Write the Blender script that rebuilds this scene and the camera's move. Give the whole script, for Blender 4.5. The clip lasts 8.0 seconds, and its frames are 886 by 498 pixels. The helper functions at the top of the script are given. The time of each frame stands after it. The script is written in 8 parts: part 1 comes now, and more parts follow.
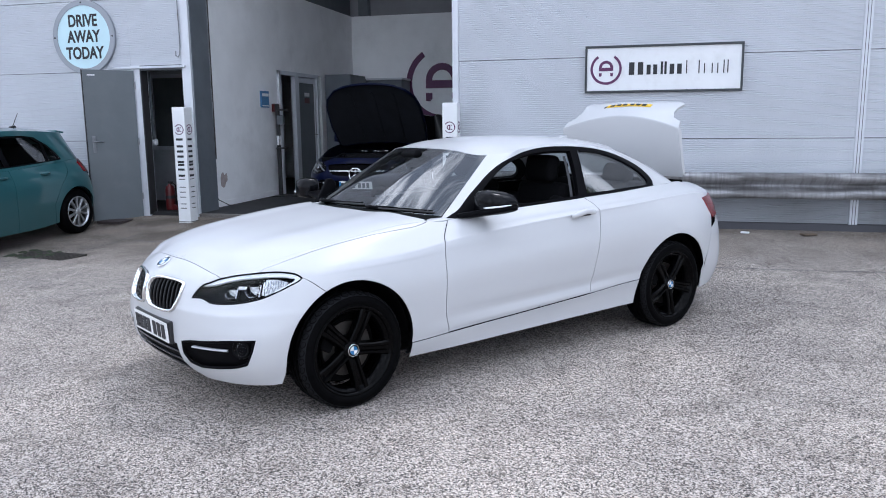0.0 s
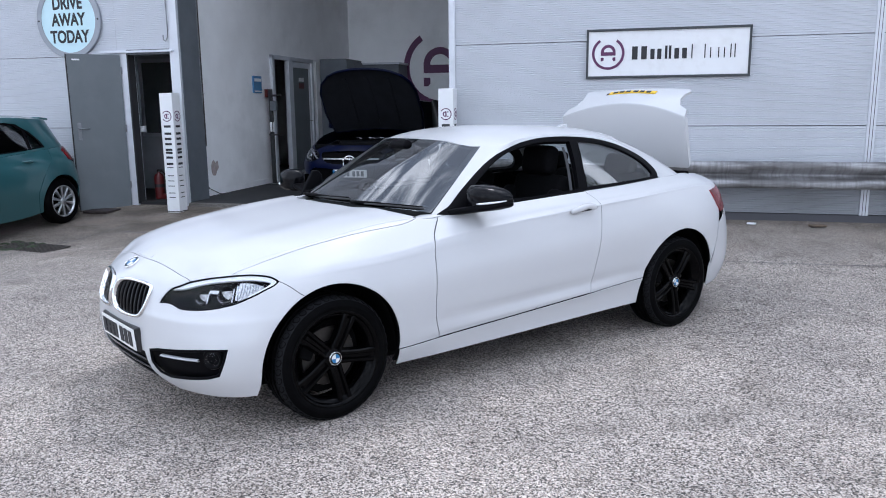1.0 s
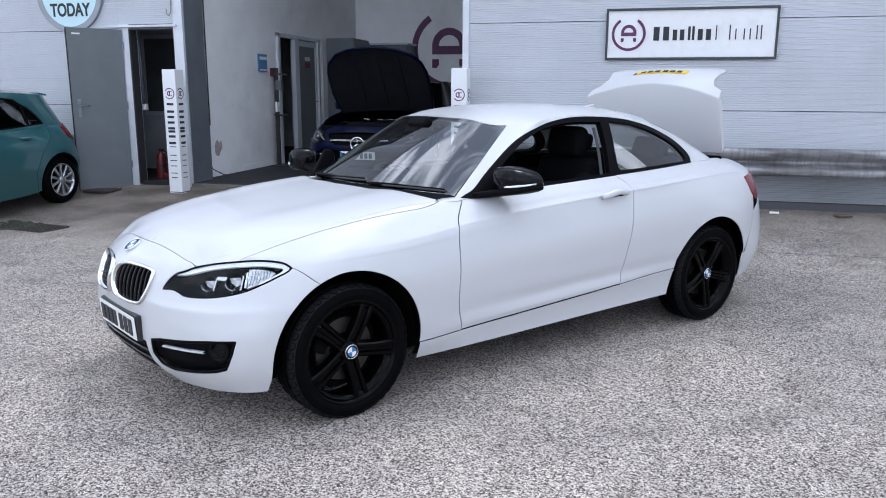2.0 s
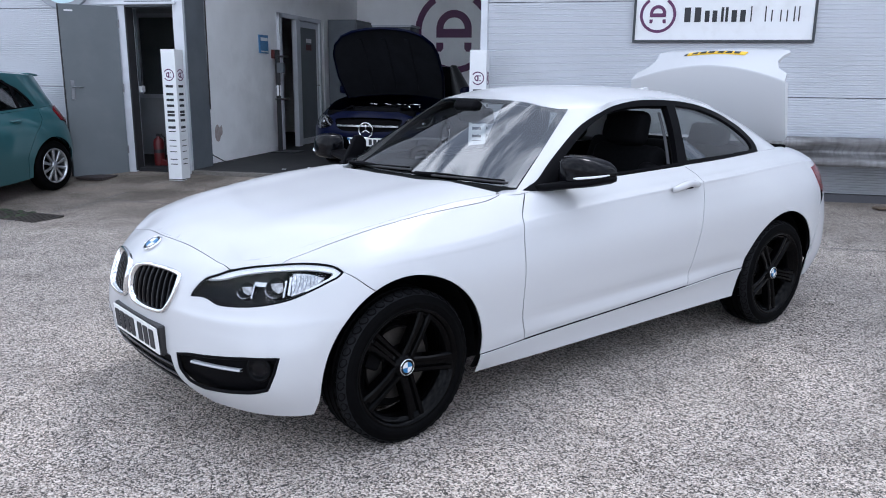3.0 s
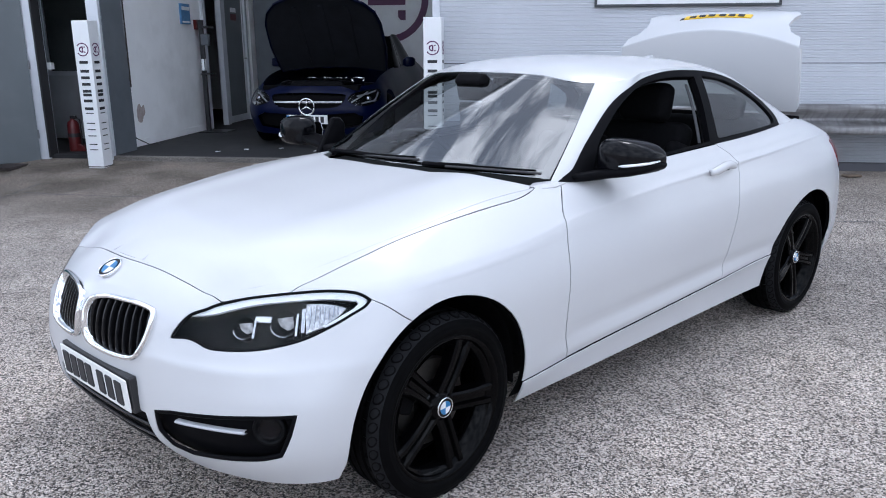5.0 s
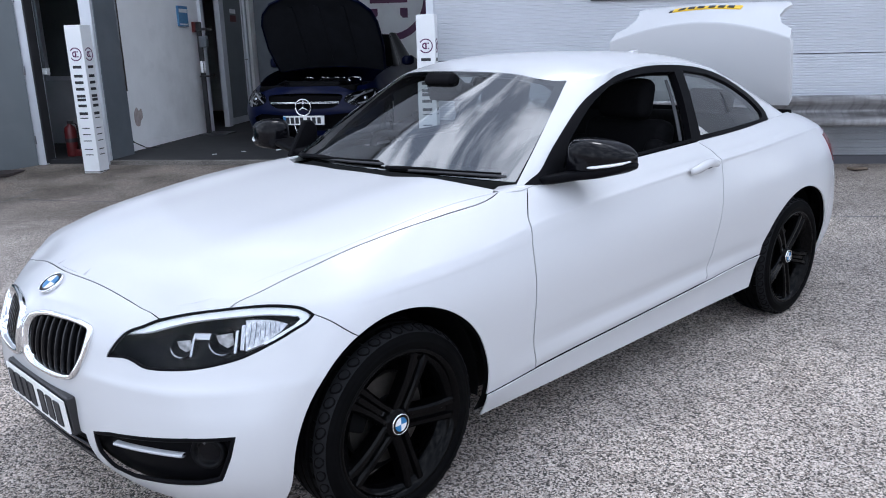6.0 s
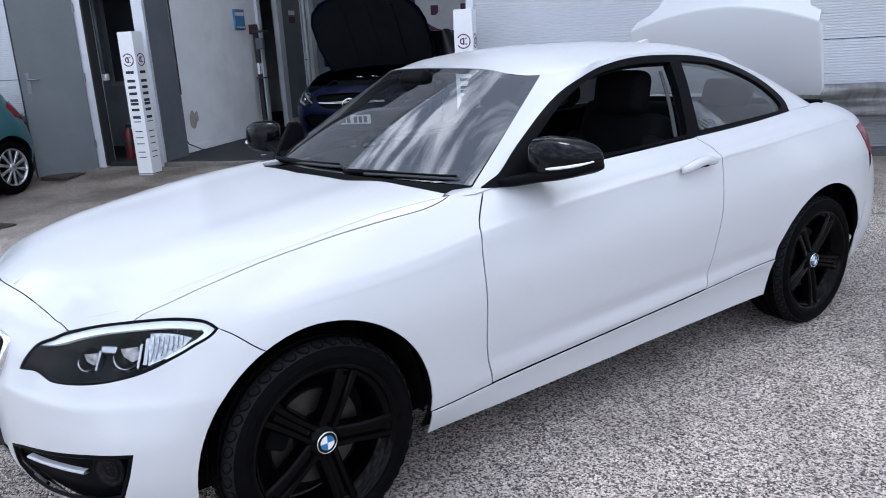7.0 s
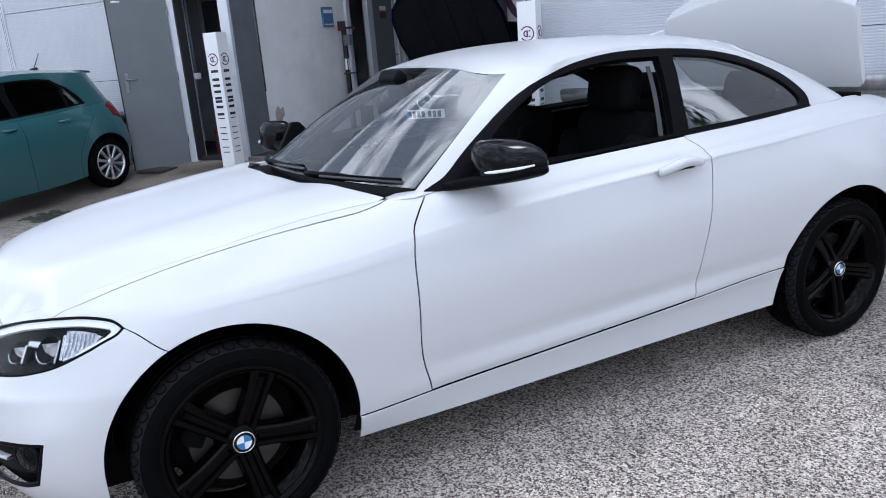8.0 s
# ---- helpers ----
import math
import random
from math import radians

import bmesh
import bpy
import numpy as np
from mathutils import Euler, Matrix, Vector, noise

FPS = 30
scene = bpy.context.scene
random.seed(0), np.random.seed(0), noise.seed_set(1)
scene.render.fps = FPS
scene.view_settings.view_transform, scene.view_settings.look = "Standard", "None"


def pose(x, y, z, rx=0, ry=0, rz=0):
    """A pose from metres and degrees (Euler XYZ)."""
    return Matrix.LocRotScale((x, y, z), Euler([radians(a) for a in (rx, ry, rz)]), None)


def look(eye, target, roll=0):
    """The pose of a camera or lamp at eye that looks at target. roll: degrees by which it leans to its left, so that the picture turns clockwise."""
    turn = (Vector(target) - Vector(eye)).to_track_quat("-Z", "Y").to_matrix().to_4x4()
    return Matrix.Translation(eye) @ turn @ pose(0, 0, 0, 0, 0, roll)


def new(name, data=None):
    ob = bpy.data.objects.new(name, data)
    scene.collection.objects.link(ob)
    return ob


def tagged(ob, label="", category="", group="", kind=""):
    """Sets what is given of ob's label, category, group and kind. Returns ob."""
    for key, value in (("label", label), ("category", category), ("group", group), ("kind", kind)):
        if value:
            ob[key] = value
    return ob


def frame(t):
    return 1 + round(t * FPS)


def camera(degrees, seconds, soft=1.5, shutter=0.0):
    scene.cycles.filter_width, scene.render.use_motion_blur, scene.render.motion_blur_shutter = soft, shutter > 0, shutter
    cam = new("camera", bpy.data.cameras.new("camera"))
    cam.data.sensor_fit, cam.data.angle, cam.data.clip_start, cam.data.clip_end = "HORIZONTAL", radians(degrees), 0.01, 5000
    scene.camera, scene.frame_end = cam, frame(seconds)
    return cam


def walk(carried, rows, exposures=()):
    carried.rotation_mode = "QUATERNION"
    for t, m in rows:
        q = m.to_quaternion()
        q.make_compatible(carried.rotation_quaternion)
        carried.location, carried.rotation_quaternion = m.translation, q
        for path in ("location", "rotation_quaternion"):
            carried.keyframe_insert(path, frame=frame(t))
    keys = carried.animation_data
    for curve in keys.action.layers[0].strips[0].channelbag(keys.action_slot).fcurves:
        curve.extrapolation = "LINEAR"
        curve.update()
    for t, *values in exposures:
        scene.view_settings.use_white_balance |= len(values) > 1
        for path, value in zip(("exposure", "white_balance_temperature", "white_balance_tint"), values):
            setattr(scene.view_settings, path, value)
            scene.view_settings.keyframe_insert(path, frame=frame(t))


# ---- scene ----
EXPOSURES = ((0.0, 0.21, 5760, 12), (8.0, 0.21, 5760, 12))     # stops, white balance
cam = camera(60.2, 8.0, 1.0)
PATH = [
    (0, (0.45, 0.092, 1.532), (-0.037, 2.003, 1.201), -0.6),
    (0.5, (0.44, 0.239, 1.542), (-0.047, 2.147, 1.192), -0.7),
    (1, (0.432, 0.411, 1.557), (-0.056, 2.315, 1.187), -0.6),
    (1.2, (0.427, 0.46, 1.566), (-0.062, 2.362, 1.187), -0.5),
    (2.3, (0.129, 0.772, 1.478), (-0.354, 2.667, 1.061), 0.4),
    (2.5, (0.045, 0.859, 1.468), (-0.433, 2.754, 1.044), 0.5),
    (3, (-0.189, 1.026, 1.463), (-0.644, 2.923, 1.023), 0.6),
    (3.5, (-0.45, 1.114, 1.474), (-0.867, 3.017, 1.018), 0.6),
    (4, (-0.563, 1.257, 1.469), (-0.921, 3.166, 0.992), 0.4),
    (4.2, (-0.581, 1.323, 1.46), (-0.918, 3.234, 0.977), 0.4),
    (5.3, (-0.728, 1.586, 1.467), (-0.968, 3.503, 0.949), -0.4),
    (5.5, (-0.707, 1.606, 1.467), (-0.95, 3.522, 0.949), -0.5),
    (6, (-0.526, 1.684, 1.472), (-0.819, 3.593, 0.952), -1.4),
    (6.5, (-0.31, 1.784, 1.466), (-0.694, 3.676, 0.946), -2.3),
    (7, (-0.09, 1.93, 1.454), (-0.602, 3.791, 0.932), -3.2),
    (7.5, (0.158, 2.058, 1.445), (-0.495, 3.874, 0.92), -3.9),
    (8, (0.479, 2.177, 1.448), (-0.333, 3.928, 0.924), -4.7),
]
walk(cam, [(t, look(eye, target, roll)) for t, eye, target, roll in PATH], EXPOSURES)

# ---------------------------------------------------------------- world, sun
SUN_EL, SUN_AZ = radians(60), radians(12)     # azimuth measured from +y, clockwise
world = bpy.data.worlds.new("sky")
scene.world = world
world.use_nodes = True
wn = world.node_tree
wn.nodes.clear()
w_out = wn.nodes.new("ShaderNodeOutputWorld")
w_bg = wn.nodes.new("ShaderNodeBackground")
w_sky = wn.nodes.new("ShaderNodeTexSky")
w_sky.sky_type = 'NISHITA'
w_sky.sun_disc = False
w_sky.sun_elevation, w_sky.sun_rotation = SUN_EL, SUN_AZ
w_sky.air_density, w_sky.dust_density = 1.0, 1.5
w_co = wn.nodes.new("ShaderNodeTexCoord")
w_map = wn.nodes.new("ShaderNodeMapping")
w_map.inputs["Scale"].default_value = (1.0, 1.0, 2.2)
w_map.inputs["Location"].default_value = (0.55, 0.2, 0.3)
w_noise = wn.nodes.new("ShaderNodeTexNoise")
w_noise.inputs["Scale"].default_value = 3.6
w_noise.inputs["Detail"].default_value = 7
w_noise.inputs["Roughness"].default_value = 0.55
w_noise.inputs["Distortion"].default_value = 0.4
w_ramp = wn.nodes.new("ShaderNodeValToRGB")
w_ramp.color_ramp.elements[0].position, w_ramp.color_ramp.elements[0].color = 0.44, (3.2, 3.6, 4.3, 1)
w_ramp.color_ramp.elements[1].position, w_ramp.color_ramp.elements[1].color = 0.58, (16.6, 16.9, 17.3, 1)
w_mix = wn.nodes.new("ShaderNodeMix")
w_mix.data_type = 'RGBA'
w_mix.inputs["Factor"].default_value = 0.86
wn.links.new(w_co.outputs["Generated"], w_map.inputs["Vector"])
wn.links.new(w_map.outputs["Vector"], w_noise.inputs["Vector"])
wn.links.new(w_noise.outputs["Fac"], w_ramp.inputs["Fac"])
wn.links.new(w_sky.outputs["Color"], w_mix.inputs[6])
wn.links.new(w_ramp.outputs["Color"], w_mix.inputs[7])
# the veil of cloud glows round the sun behind it
w_dot = wn.nodes.new("ShaderNodeVectorMath")
w_dot.operation = 'DOT_PRODUCT'
w_dot.inputs[1].default_value = (math.sin(SUN_AZ) * math.cos(SUN_EL), math.cos(SUN_AZ) * math.cos(SUN_EL), math.sin(SUN_EL))
wn.links.new(w_co.outputs["Generated"], w_dot.inputs[0])
w_glow = wn.nodes.new("ShaderNodeMapRange")
w_glow.interpolation_type = 'SMOOTHSTEP'
w_glow.inputs["From Min"].default_value, w_glow.inputs["From Max"].default_value = 0.45, 1.0
w_glow.inputs["To Min"].default_value, w_glow.inputs["To Max"].default_value = 1.92, 2.25
wn.links.new(w_dot.outputs["Value"], w_glow.inputs["Value"])
w_mul = wn.nodes.new("ShaderNodeVectorMath")
w_mul.operation = 'SCALE'
wn.links.new(w_mix.outputs[2], w_mul.inputs[0])
wn.links.new(w_glow.outputs["Result"], w_mul.inputs["Scale"])
wn.links.new(w_mul.outputs["Vector"], w_bg.inputs["Color"])
w_bg.inputs["Strength"].default_value = 0.085
wn.links.new(w_bg.outputs["Background"], w_out.inputs["Surface"])

sun = new("sun", bpy.data.lights.new("sun", 'SUN'))
sun.data.energy, sun.data.angle, sun.data.color = 0.8, radians(12), (1.0, 0.95, 0.88)
sun.matrix_world = look((math.sin(SUN_AZ) * 30 * math.cos(SUN_EL), math.cos(SUN_AZ) * 30 * math.cos(SUN_EL), 30 * math.sin(SUN_EL)), (0, 0, 0))

# ---------------------------------------------------------------- materials


def material(name, color, rough=0.5, metal=0.0, vary=0.0, scale=8.0, bump=0.0, bump_scale=60.0, coat=0.0, spec=0.5, dirt=None, dirt_amount=0.0, dirt_scale=1.5):
    """A principled surface with two scales of colour variation, wear and fine relief."""
    m = bpy.data.materials.new(name)
    m.use_nodes = True
    nt = m.node_tree
    b = nt.nodes["Principled BSDF"]
    b.inputs["Roughness"].default_value = rough
    b.inputs["Metallic"].default_value = metal
    b.inputs["Specular IOR Level"].default_value = spec
    b.inputs["Coat Weight"].default_value = coat
    b.inputs["Coat Roughness"].default_value = 0.03
    b.inputs["Base Color"].default_value = (*color, 1)
    co = nt.nodes.new("ShaderNodeTexCoord")
    if vary or dirt_amount:
        n1 = nt.nodes.new("ShaderNodeTexNoise")
        n1.inputs["Scale"].default_value, n1.inputs["Detail"].default_value = scale, 6
        nt.links.new(co.outputs["Object"], n1.inputs["Vector"])
        r1 = nt.nodes.new("ShaderNodeMapRange")
        r1.inputs["From Min"].default_value, r1.inputs["From Max"].default_value = 0.25, 0.75
        r1.inputs["To Min"].default_value, r1.inputs["To Max"].default_value = 1 - vary, 1 + vary
        nt.links.new(n1.outputs["Fac"], r1.inputs["Value"])
        mul = nt.nodes.new("ShaderNodeVectorMath")
        mul.operation = 'SCALE'
        mul.inputs[0].default_value = color
        nt.links.new(r1.outputs["Result"], mul.inputs["Scale"])
        last = mul.outputs["Vector"]
        if dirt_amount:
            n2 = nt.nodes.new("ShaderNodeTexNoise")
            n2.inputs["Scale"].default_value, n2.inputs["Detail"].default_value, n2.inputs["Roughness"].default_value = dirt_scale, 8, 0.65
            nt.links.new(co.outputs["Object"], n2.inputs["Vector"])
            r2 = nt.nodes.new("ShaderNodeMapRange")
            r2.inputs["From Min"].default_value, r2.inputs["From Max"].default_value = 0.5, 0.72
            r2.inputs["To Max"].default_value = dirt_amount
            nt.links.new(n2.outputs["Fac"], r2.inputs["Value"])
            mx = nt.nodes.new("ShaderNodeMix")
            mx.data_type = 'RGBA'
            nt.links.new(r2.outputs["Result"], mx.inputs["Factor"])
            nt.links.new(last, mx.inputs[6])
            mx.inputs[7].default_value = (*(dirt or (0.1, 0.09, 0.08)), 1)
            last = mx.outputs[2]
        nt.links.new(last, b.inputs["Base Color"])
    if bump:
        n3 = nt.nodes.new("ShaderNodeTexNoise")
        n3.inputs["Scale"].default_value, n3.inputs["Detail"].default_value = bump_scale, 4
        nt.links.new(co.outputs["Object"], n3.inputs["Vector"])
        bp = nt.nodes.new("ShaderNodeBump")
        bp.inputs["Strength"].default_value, bp.inputs["Distance"].default_value = bump, 0.004
        nt.links.new(n3.outputs["Fac"], bp.inputs["Height"])
        nt.links.new(bp.outputs["Normal"], b.inputs["Normal"])
    return m


def glass(name, tint=(0.8, 0.83, 0.83), rough=0.0, gloss=0.08):
    """Thin glazing: a clear tinted body under a mirror-like face."""
    m = bpy.data.materials.new(name)
    m.use_nodes = True
    nt = m.node_tree
    nt.nodes.clear()
    out = nt.nodes.new("ShaderNodeOutputMaterial")
    tr = nt.nodes.new("ShaderNodeBsdfTransparent")
    tr.inputs["Color"].default_value = (*tint, 1)
    gl = nt.nodes.new("ShaderNodeBsdfGlossy")
    gl.inputs["Roughness"].default_value = rough
    lw = nt.nodes.new("ShaderNodeLayerWeight")
    lw.inputs["Blend"].default_value = 0.5
    p5 = nt.nodes.new("ShaderNodeMath")
    p5.operation = 'POWER'
    p5.inputs[1].default_value = 5.0
    dbl = nt.nodes.new("ShaderNodeMath")
    dbl.operation = 'MULTIPLY_ADD'
    dbl.inputs[1].default_value, dbl.inputs[2].default_value = 0.8, gloss
    dbl.use_clamp = True
    mix = nt.nodes.new("ShaderNodeMixShader")
    nt.links.new(lw.outputs["Facing"], p5.inputs[0])
    nt.links.new(p5.outputs["Value"], dbl.inputs[0])
    nt.links.new(dbl.outputs["Value"], mix.inputs["Fac"])
    nt.links.new(tr.outputs["BSDF"], mix.inputs[1])
    nt.links.new(gl.outputs["BSDF"], mix.inputs[2])
    nt.links.new(mix.outputs["Shader"], out.inputs["Surface"])
    return m


def aggregate(name, dark, light, warm, stone=0.011, wear=0.5, apron=False):
    """Worn yard concrete with its aggregate exposed: single stones, fine grit, broad stains."""
    m = bpy.data.materials.new(name)
    m.use_nodes = True
    nt = m.node_tree
    b = nt.nodes["Principled BSDF"]
    b.inputs["Roughness"].default_value = 0.85
    co = nt.nodes.new("ShaderNodeTexCoord")

    def tex(kind, scale, detail=5):
        n = nt.nodes.new(kind)
        n.inputs["Scale"].default_value = scale
        if kind == "ShaderNodeTexNoise":
            n.inputs["Detail"].default_value = detail
        nt.links.new(co.outputs["Object"], n.inputs["Vector"])
        return n

    def ramp(src, stops):
        r = nt.nodes.new("ShaderNodeValToRGB")
        while len(r.color_ramp.elements) < len(stops):
            r.color_ramp.elements.new(0.5)
        for e, (p, c) in zip(r.color_ramp.elements, stops):
            e.position, e.color = p, (*c, 1)
        nt.links.new(src, r.inputs["Fac"])
        return r.outputs["Color"]

    def mix(fac, a, c, mode='MIX'):
        x = nt.nodes.new("ShaderNodeMix")
        x.data_type, x.blend_type = 'RGBA', mode
        for socket, v in ((x.inputs["Factor"], fac), (x.inputs[6], a), (x.inputs[7], c)):
            if isinstance(v, (int, float)):
                socket.default_value = v
            elif isinstance(v, tuple):
                socket.default_value = (*v, 1)
            else:
                nt.links.new(v, socket)
        return x.outputs[2]

    vor = tex("ShaderNodeTexVoronoi", 1 / stone)
    sep = nt.nodes.new("ShaderNodeSeparateColor")
    nt.links.new(vor.outputs["Color"], sep.inputs["Color"])
    mid = tuple((a + c) / 2 for a, c in zip(dark, light))
    stones = ramp(sep.outputs[0], ((0.0, dark), (0.2, tuple(v * 1.5 for v in dark)), (0.42, warm), (0.72, light), (1.0, tuple(min(1, v * 1.22) for v in light))))
    grit = tex("ShaderNodeTexNoise", 260, 3)
    stones = mix(0.55, stones, ramp(grit.outputs["Fac"], ((0.35, (0.35, 0.35, 0.36)), (0.65, (1.25, 1.25, 1.25)))), 'MULTIPLY')
    pits = tex("ShaderNodeTexVoronoi", 0.8 / stone)
    dark_stone = nt.nodes.new("ShaderNodeSeparateColor")
    nt.links.new(pits.outputs["Color"], dark_stone.inputs["Color"])
    stones = mix(0.6, stones, ramp(dark_stone.outputs[1], ((0.0, (0.25, 0.245, 0.24)), (0.13, (0.3, 0.29, 0.28)), (0.2, (0.92, 0.92, 0.92)), (0.8, (1.0, 1.0, 1.0)), (0.9, (1.25, 1.24, 1.22)))), 'MULTIPLY')
    broad = tex("ShaderNodeTexNoise", 0.55, 6)
    stones = mix(wear, stones, ramp(broad.outputs["Fac"], ((0.35, (0.62, 0.62, 0.64)), (0.66, (1.12, 1.1, 1.08)))), 'MULTIPLY')
    spots = tex("ShaderNodeTexNoise", 3.1, 8)
    stones = mix(wear * 0.7, stones, ramp(spots.outputs["Fac"], ((0.36, (0.6, 0.59, 0.58)), (0.5, (1.0, 1.0, 1.0)))), 'MULTIPLY')
    if apron:
        place = nt.nodes.new("ShaderNodeSeparateXYZ")
        nt.links.new(co.outputs["Object"], place.inputs["Vector"])
        wob = nt.nodes.new("ShaderNodeMath")
        wob.operation = 'MULTIPLY_ADD'
        wob.inputs[1].default_value = 2.2
        nt.links.new(tex("ShaderNodeTexNoise", 0.8, 6).outputs["Fac"], wob.inputs[0])
        nt.links.new(place.outputs["Y"], wob.inputs[2])
        reach = nt.nodes.new("ShaderNodeMapRange")
        reach.inputs["From Min"].default_value, reach.inputs["From Max"].default_value = -2.5, 0.5
        reach.inputs["To Min"].default_value, reach.inputs["To Max"].default_value = 0.0, 1.15
        nt.links.new(place.outputs["X"], reach.inputs["Value"])
        near = nt.nodes.new("ShaderNodeMath")
        near.operation = 'SUBTRACT'
        nt.links.new(wob.outputs["Value"], near.inputs[0])
        nt.links.new(reach.outputs["Result"], near.inputs[1])
        edge = nt.nodes.new("ShaderNodeMapRange")
        edge.inputs["From Min"].default_value, edge.inputs["From Max"].default_value = 8.0, 9.9
        nt.links.new(near.outputs["Value"], edge.inputs["Value"])
        fine = ramp(tex("ShaderNodeTexNoise", 70, 8).outputs["Fac"], ((0.3, (0.075, 0.061, 0.049)), (0.5, (0.185, 0.155, 0.127)), (0.7, (0.36, 0.315, 0.265))))
        patch = ramp(tex("ShaderNodeTexNoise", 1.7, 8).outputs["Fac"], ((0.38, (0.45, 0.42, 0.39)), (0.56, (1.0, 1.0, 1.0)), (0.72, (1.25, 1.2, 1.15))))
        fine = mix(0.8, fine, patch, 'MULTIPLY')
        stones = mix(edge.outputs["Result"], stones, fine)
    nt.links.new(stones, b.inputs["Base Color"])
    bp = nt.nodes.new("ShaderNodeBump")
    bp.inputs["Strength"].default_value, bp.inputs["Distance"].default_value = 0.9, 0.005
    nt.links.new(vor.outputs["Distance"], bp.inputs["Height"])
    bp.invert = True
    nt.links.new(bp.outputs["Normal"], b.inputs["Normal"])
    return m


def streaked(name, pale, dark, rough=0.5, metal=0.4):
    """Old galvanised steel: dark drips running down it, stained lengths along it."""
    m = bpy.data.materials.new(name)
    m.use_nodes = True
    nt = m.node_tree
    b = nt.nodes["Principled BSDF"]
    b.inputs["Roughness"].default_value, b.inputs["Metallic"].default_value = rough, metal
    co = nt.nodes.new("ShaderNodeTexCoord")
    last = None
    for stretch, lo, hi, amount in (((30.0, 1.0, 3.0), 0.42, 0.66, 0.4), ((1.6, 1.0, 11.0), 0.42, 0.62, 0.8)):
        mp = nt.nodes.new("ShaderNodeMapping")
        mp.inputs["Scale"].default_value = stretch
        nt.links.new(co.outputs["Object"], mp.inputs["Vector"])
        n = nt.nodes.new("ShaderNodeTexNoise")
        n.inputs["Scale"].default_value, n.inputs["Detail"].default_value = 1.0, 6
        nt.links.new(mp.outputs["Vector"], n.inputs["Vector"])
        r = nt.nodes.new("ShaderNodeMapRange")
        r.inputs["From Min"].default_value, r.inputs["From Max"].default_value, r.inputs["To Max"].default_value = lo, hi, amount
        nt.links.new(n.outputs["Fac"], r.inputs["Value"])
        x = nt.nodes.new("ShaderNodeMix")
        x.data_type = 'RGBA'
        nt.links.new(r.outputs["Result"], x.inputs["Factor"])
        if last is None:
            x.inputs[6].default_value = (*pale, 1)
        else:
            nt.links.new(last, x.inputs[6])
        x.inputs[7].default_value = (*dark, 1)
        last = x.outputs[2]
    nt.links.new(last, b.inputs["Base Color"])
    return m


M_RAIL = streaked("weathered_rail_steel", (0.40, 0.40, 0.41), (0.085, 0.080, 0.078))
M_YARD = aggregate("yard_aggregate", (0.060, 0.054, 0.048), (0.70, 0.63, 0.565), (0.44, 0.37, 0.31), apron=True, stone=0.0064, wear=0.68)
M_APRON = aggregate("apron_concrete", (0.13, 0.12, 0.11), (0.24, 0.225, 0.205), (0.19, 0.17, 0.15), stone=0.006, wear=0.8)
M_PANEL = material("grey_cladding", (0.55, 0.57, 0.61), 0.42, 0.1, vary=0.05, scale=1.3, dirt=(0.40, 0.41, 0.43), dirt_amount=0.3, dirt_scale=0.8)
M_TRIMLIGHT = material("pale_flashing", (0.62, 0.64, 0.68), 0.4, 0.2, vary=0.06, scale=4, dirt=(0.25, 0.25, 0.26), dirt_amount=0.3)
M_JOINT = material("joint_dark", (0.07, 0.07, 0.08), 0.7)
M_STEEL = material("galvanised_steel", (0.25, 0.26, 0.275), 0.38, 0.8, vary=0.3, scale=6, dirt=(0.12, 0.10, 0.09), dirt_amount=0.85, dirt_scale=3.5)
M_JAMB = material("dark_grey_painted_steel", (0.115, 0.13, 0.145), 0.5, vary=0.12, scale=5, dirt=(0.2, 0.2, 0.2), dirt_amount=0.25)
M_DOORGREY = material("grey_painted_door", (0.130, 0.147, 0.156), 0.42, vary=0.08, scale=3, dirt=(0.22, 0.22, 0.22), dirt_amount=0.15, bump=0.06, bump_scale=300)
M_WHITEWALL = material("white_painted_blockwork", (0.88, 0.885, 0.89), 0.75, vary=0.06, scale=2, dirt=(0.6, 0.6, 0.6), dirt_amount=0.4, dirt_scale=1.1, bump=0.25, bump_scale=30)
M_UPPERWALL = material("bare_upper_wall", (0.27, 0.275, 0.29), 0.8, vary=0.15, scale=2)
# for an unseen wall, dark so the saloon's flank mirrors less light
M_DULLWALL = material("dark_unseen_wall", (0.11, 0.112, 0.118), 0.85, vary=0.15, scale=2, bump=0.3, bump_scale=20)
M_PLINTH = material("dark_lower_cladding", (0.26, 0.27, 0.29), 0.5, 0.1, vary=0.12, scale=1.6, dirt=(0.16, 0.155, 0.15), dirt_amount=0.4, dirt_scale=2)
M_MAT = material("black_rubber_flooring", (0.014, 0.014, 0.016), 0.75, vary=0.3, scale=5, dirt=(0.05, 0.047, 0.045), dirt_amount=0.4)
M_WHITEPLASTIC = material("white_plastic", (0.78, 0.79, 0.80), 0.4, vary=0.03, scale=3, dirt=(0.45, 0.43, 0.4), dirt_amount=0.2, dirt_scale=5)
M_SIGNBLUE = material("pale_blue_sign", (0.56, 0.75, 0.80), 0.45, vary=0.03)
M_SIGNRIM = material("grey_sign_rim", (0.30, 0.32, 0.35), 0.4, 0.3, vary=0.05)
M_FRAMEDARK = material("dark_frame_paint", (0.035, 0.04, 0.045), 0.4, vary=0.1)
M_INK = material("dark_lettering", (0.015, 0.016, 0.02), 0.5)
M_PURPLE = material("purple_print", (0.10, 0.022, 0.085), 0.5)
M_BLACKPLASTIC = material("black_plastic", (0.018, 0.018, 0.02), 0.38, vary=0.1)
M_RED = material("red_painted_metal", (0.085, 0.006, 0.007), 0.4, vary=0.1)
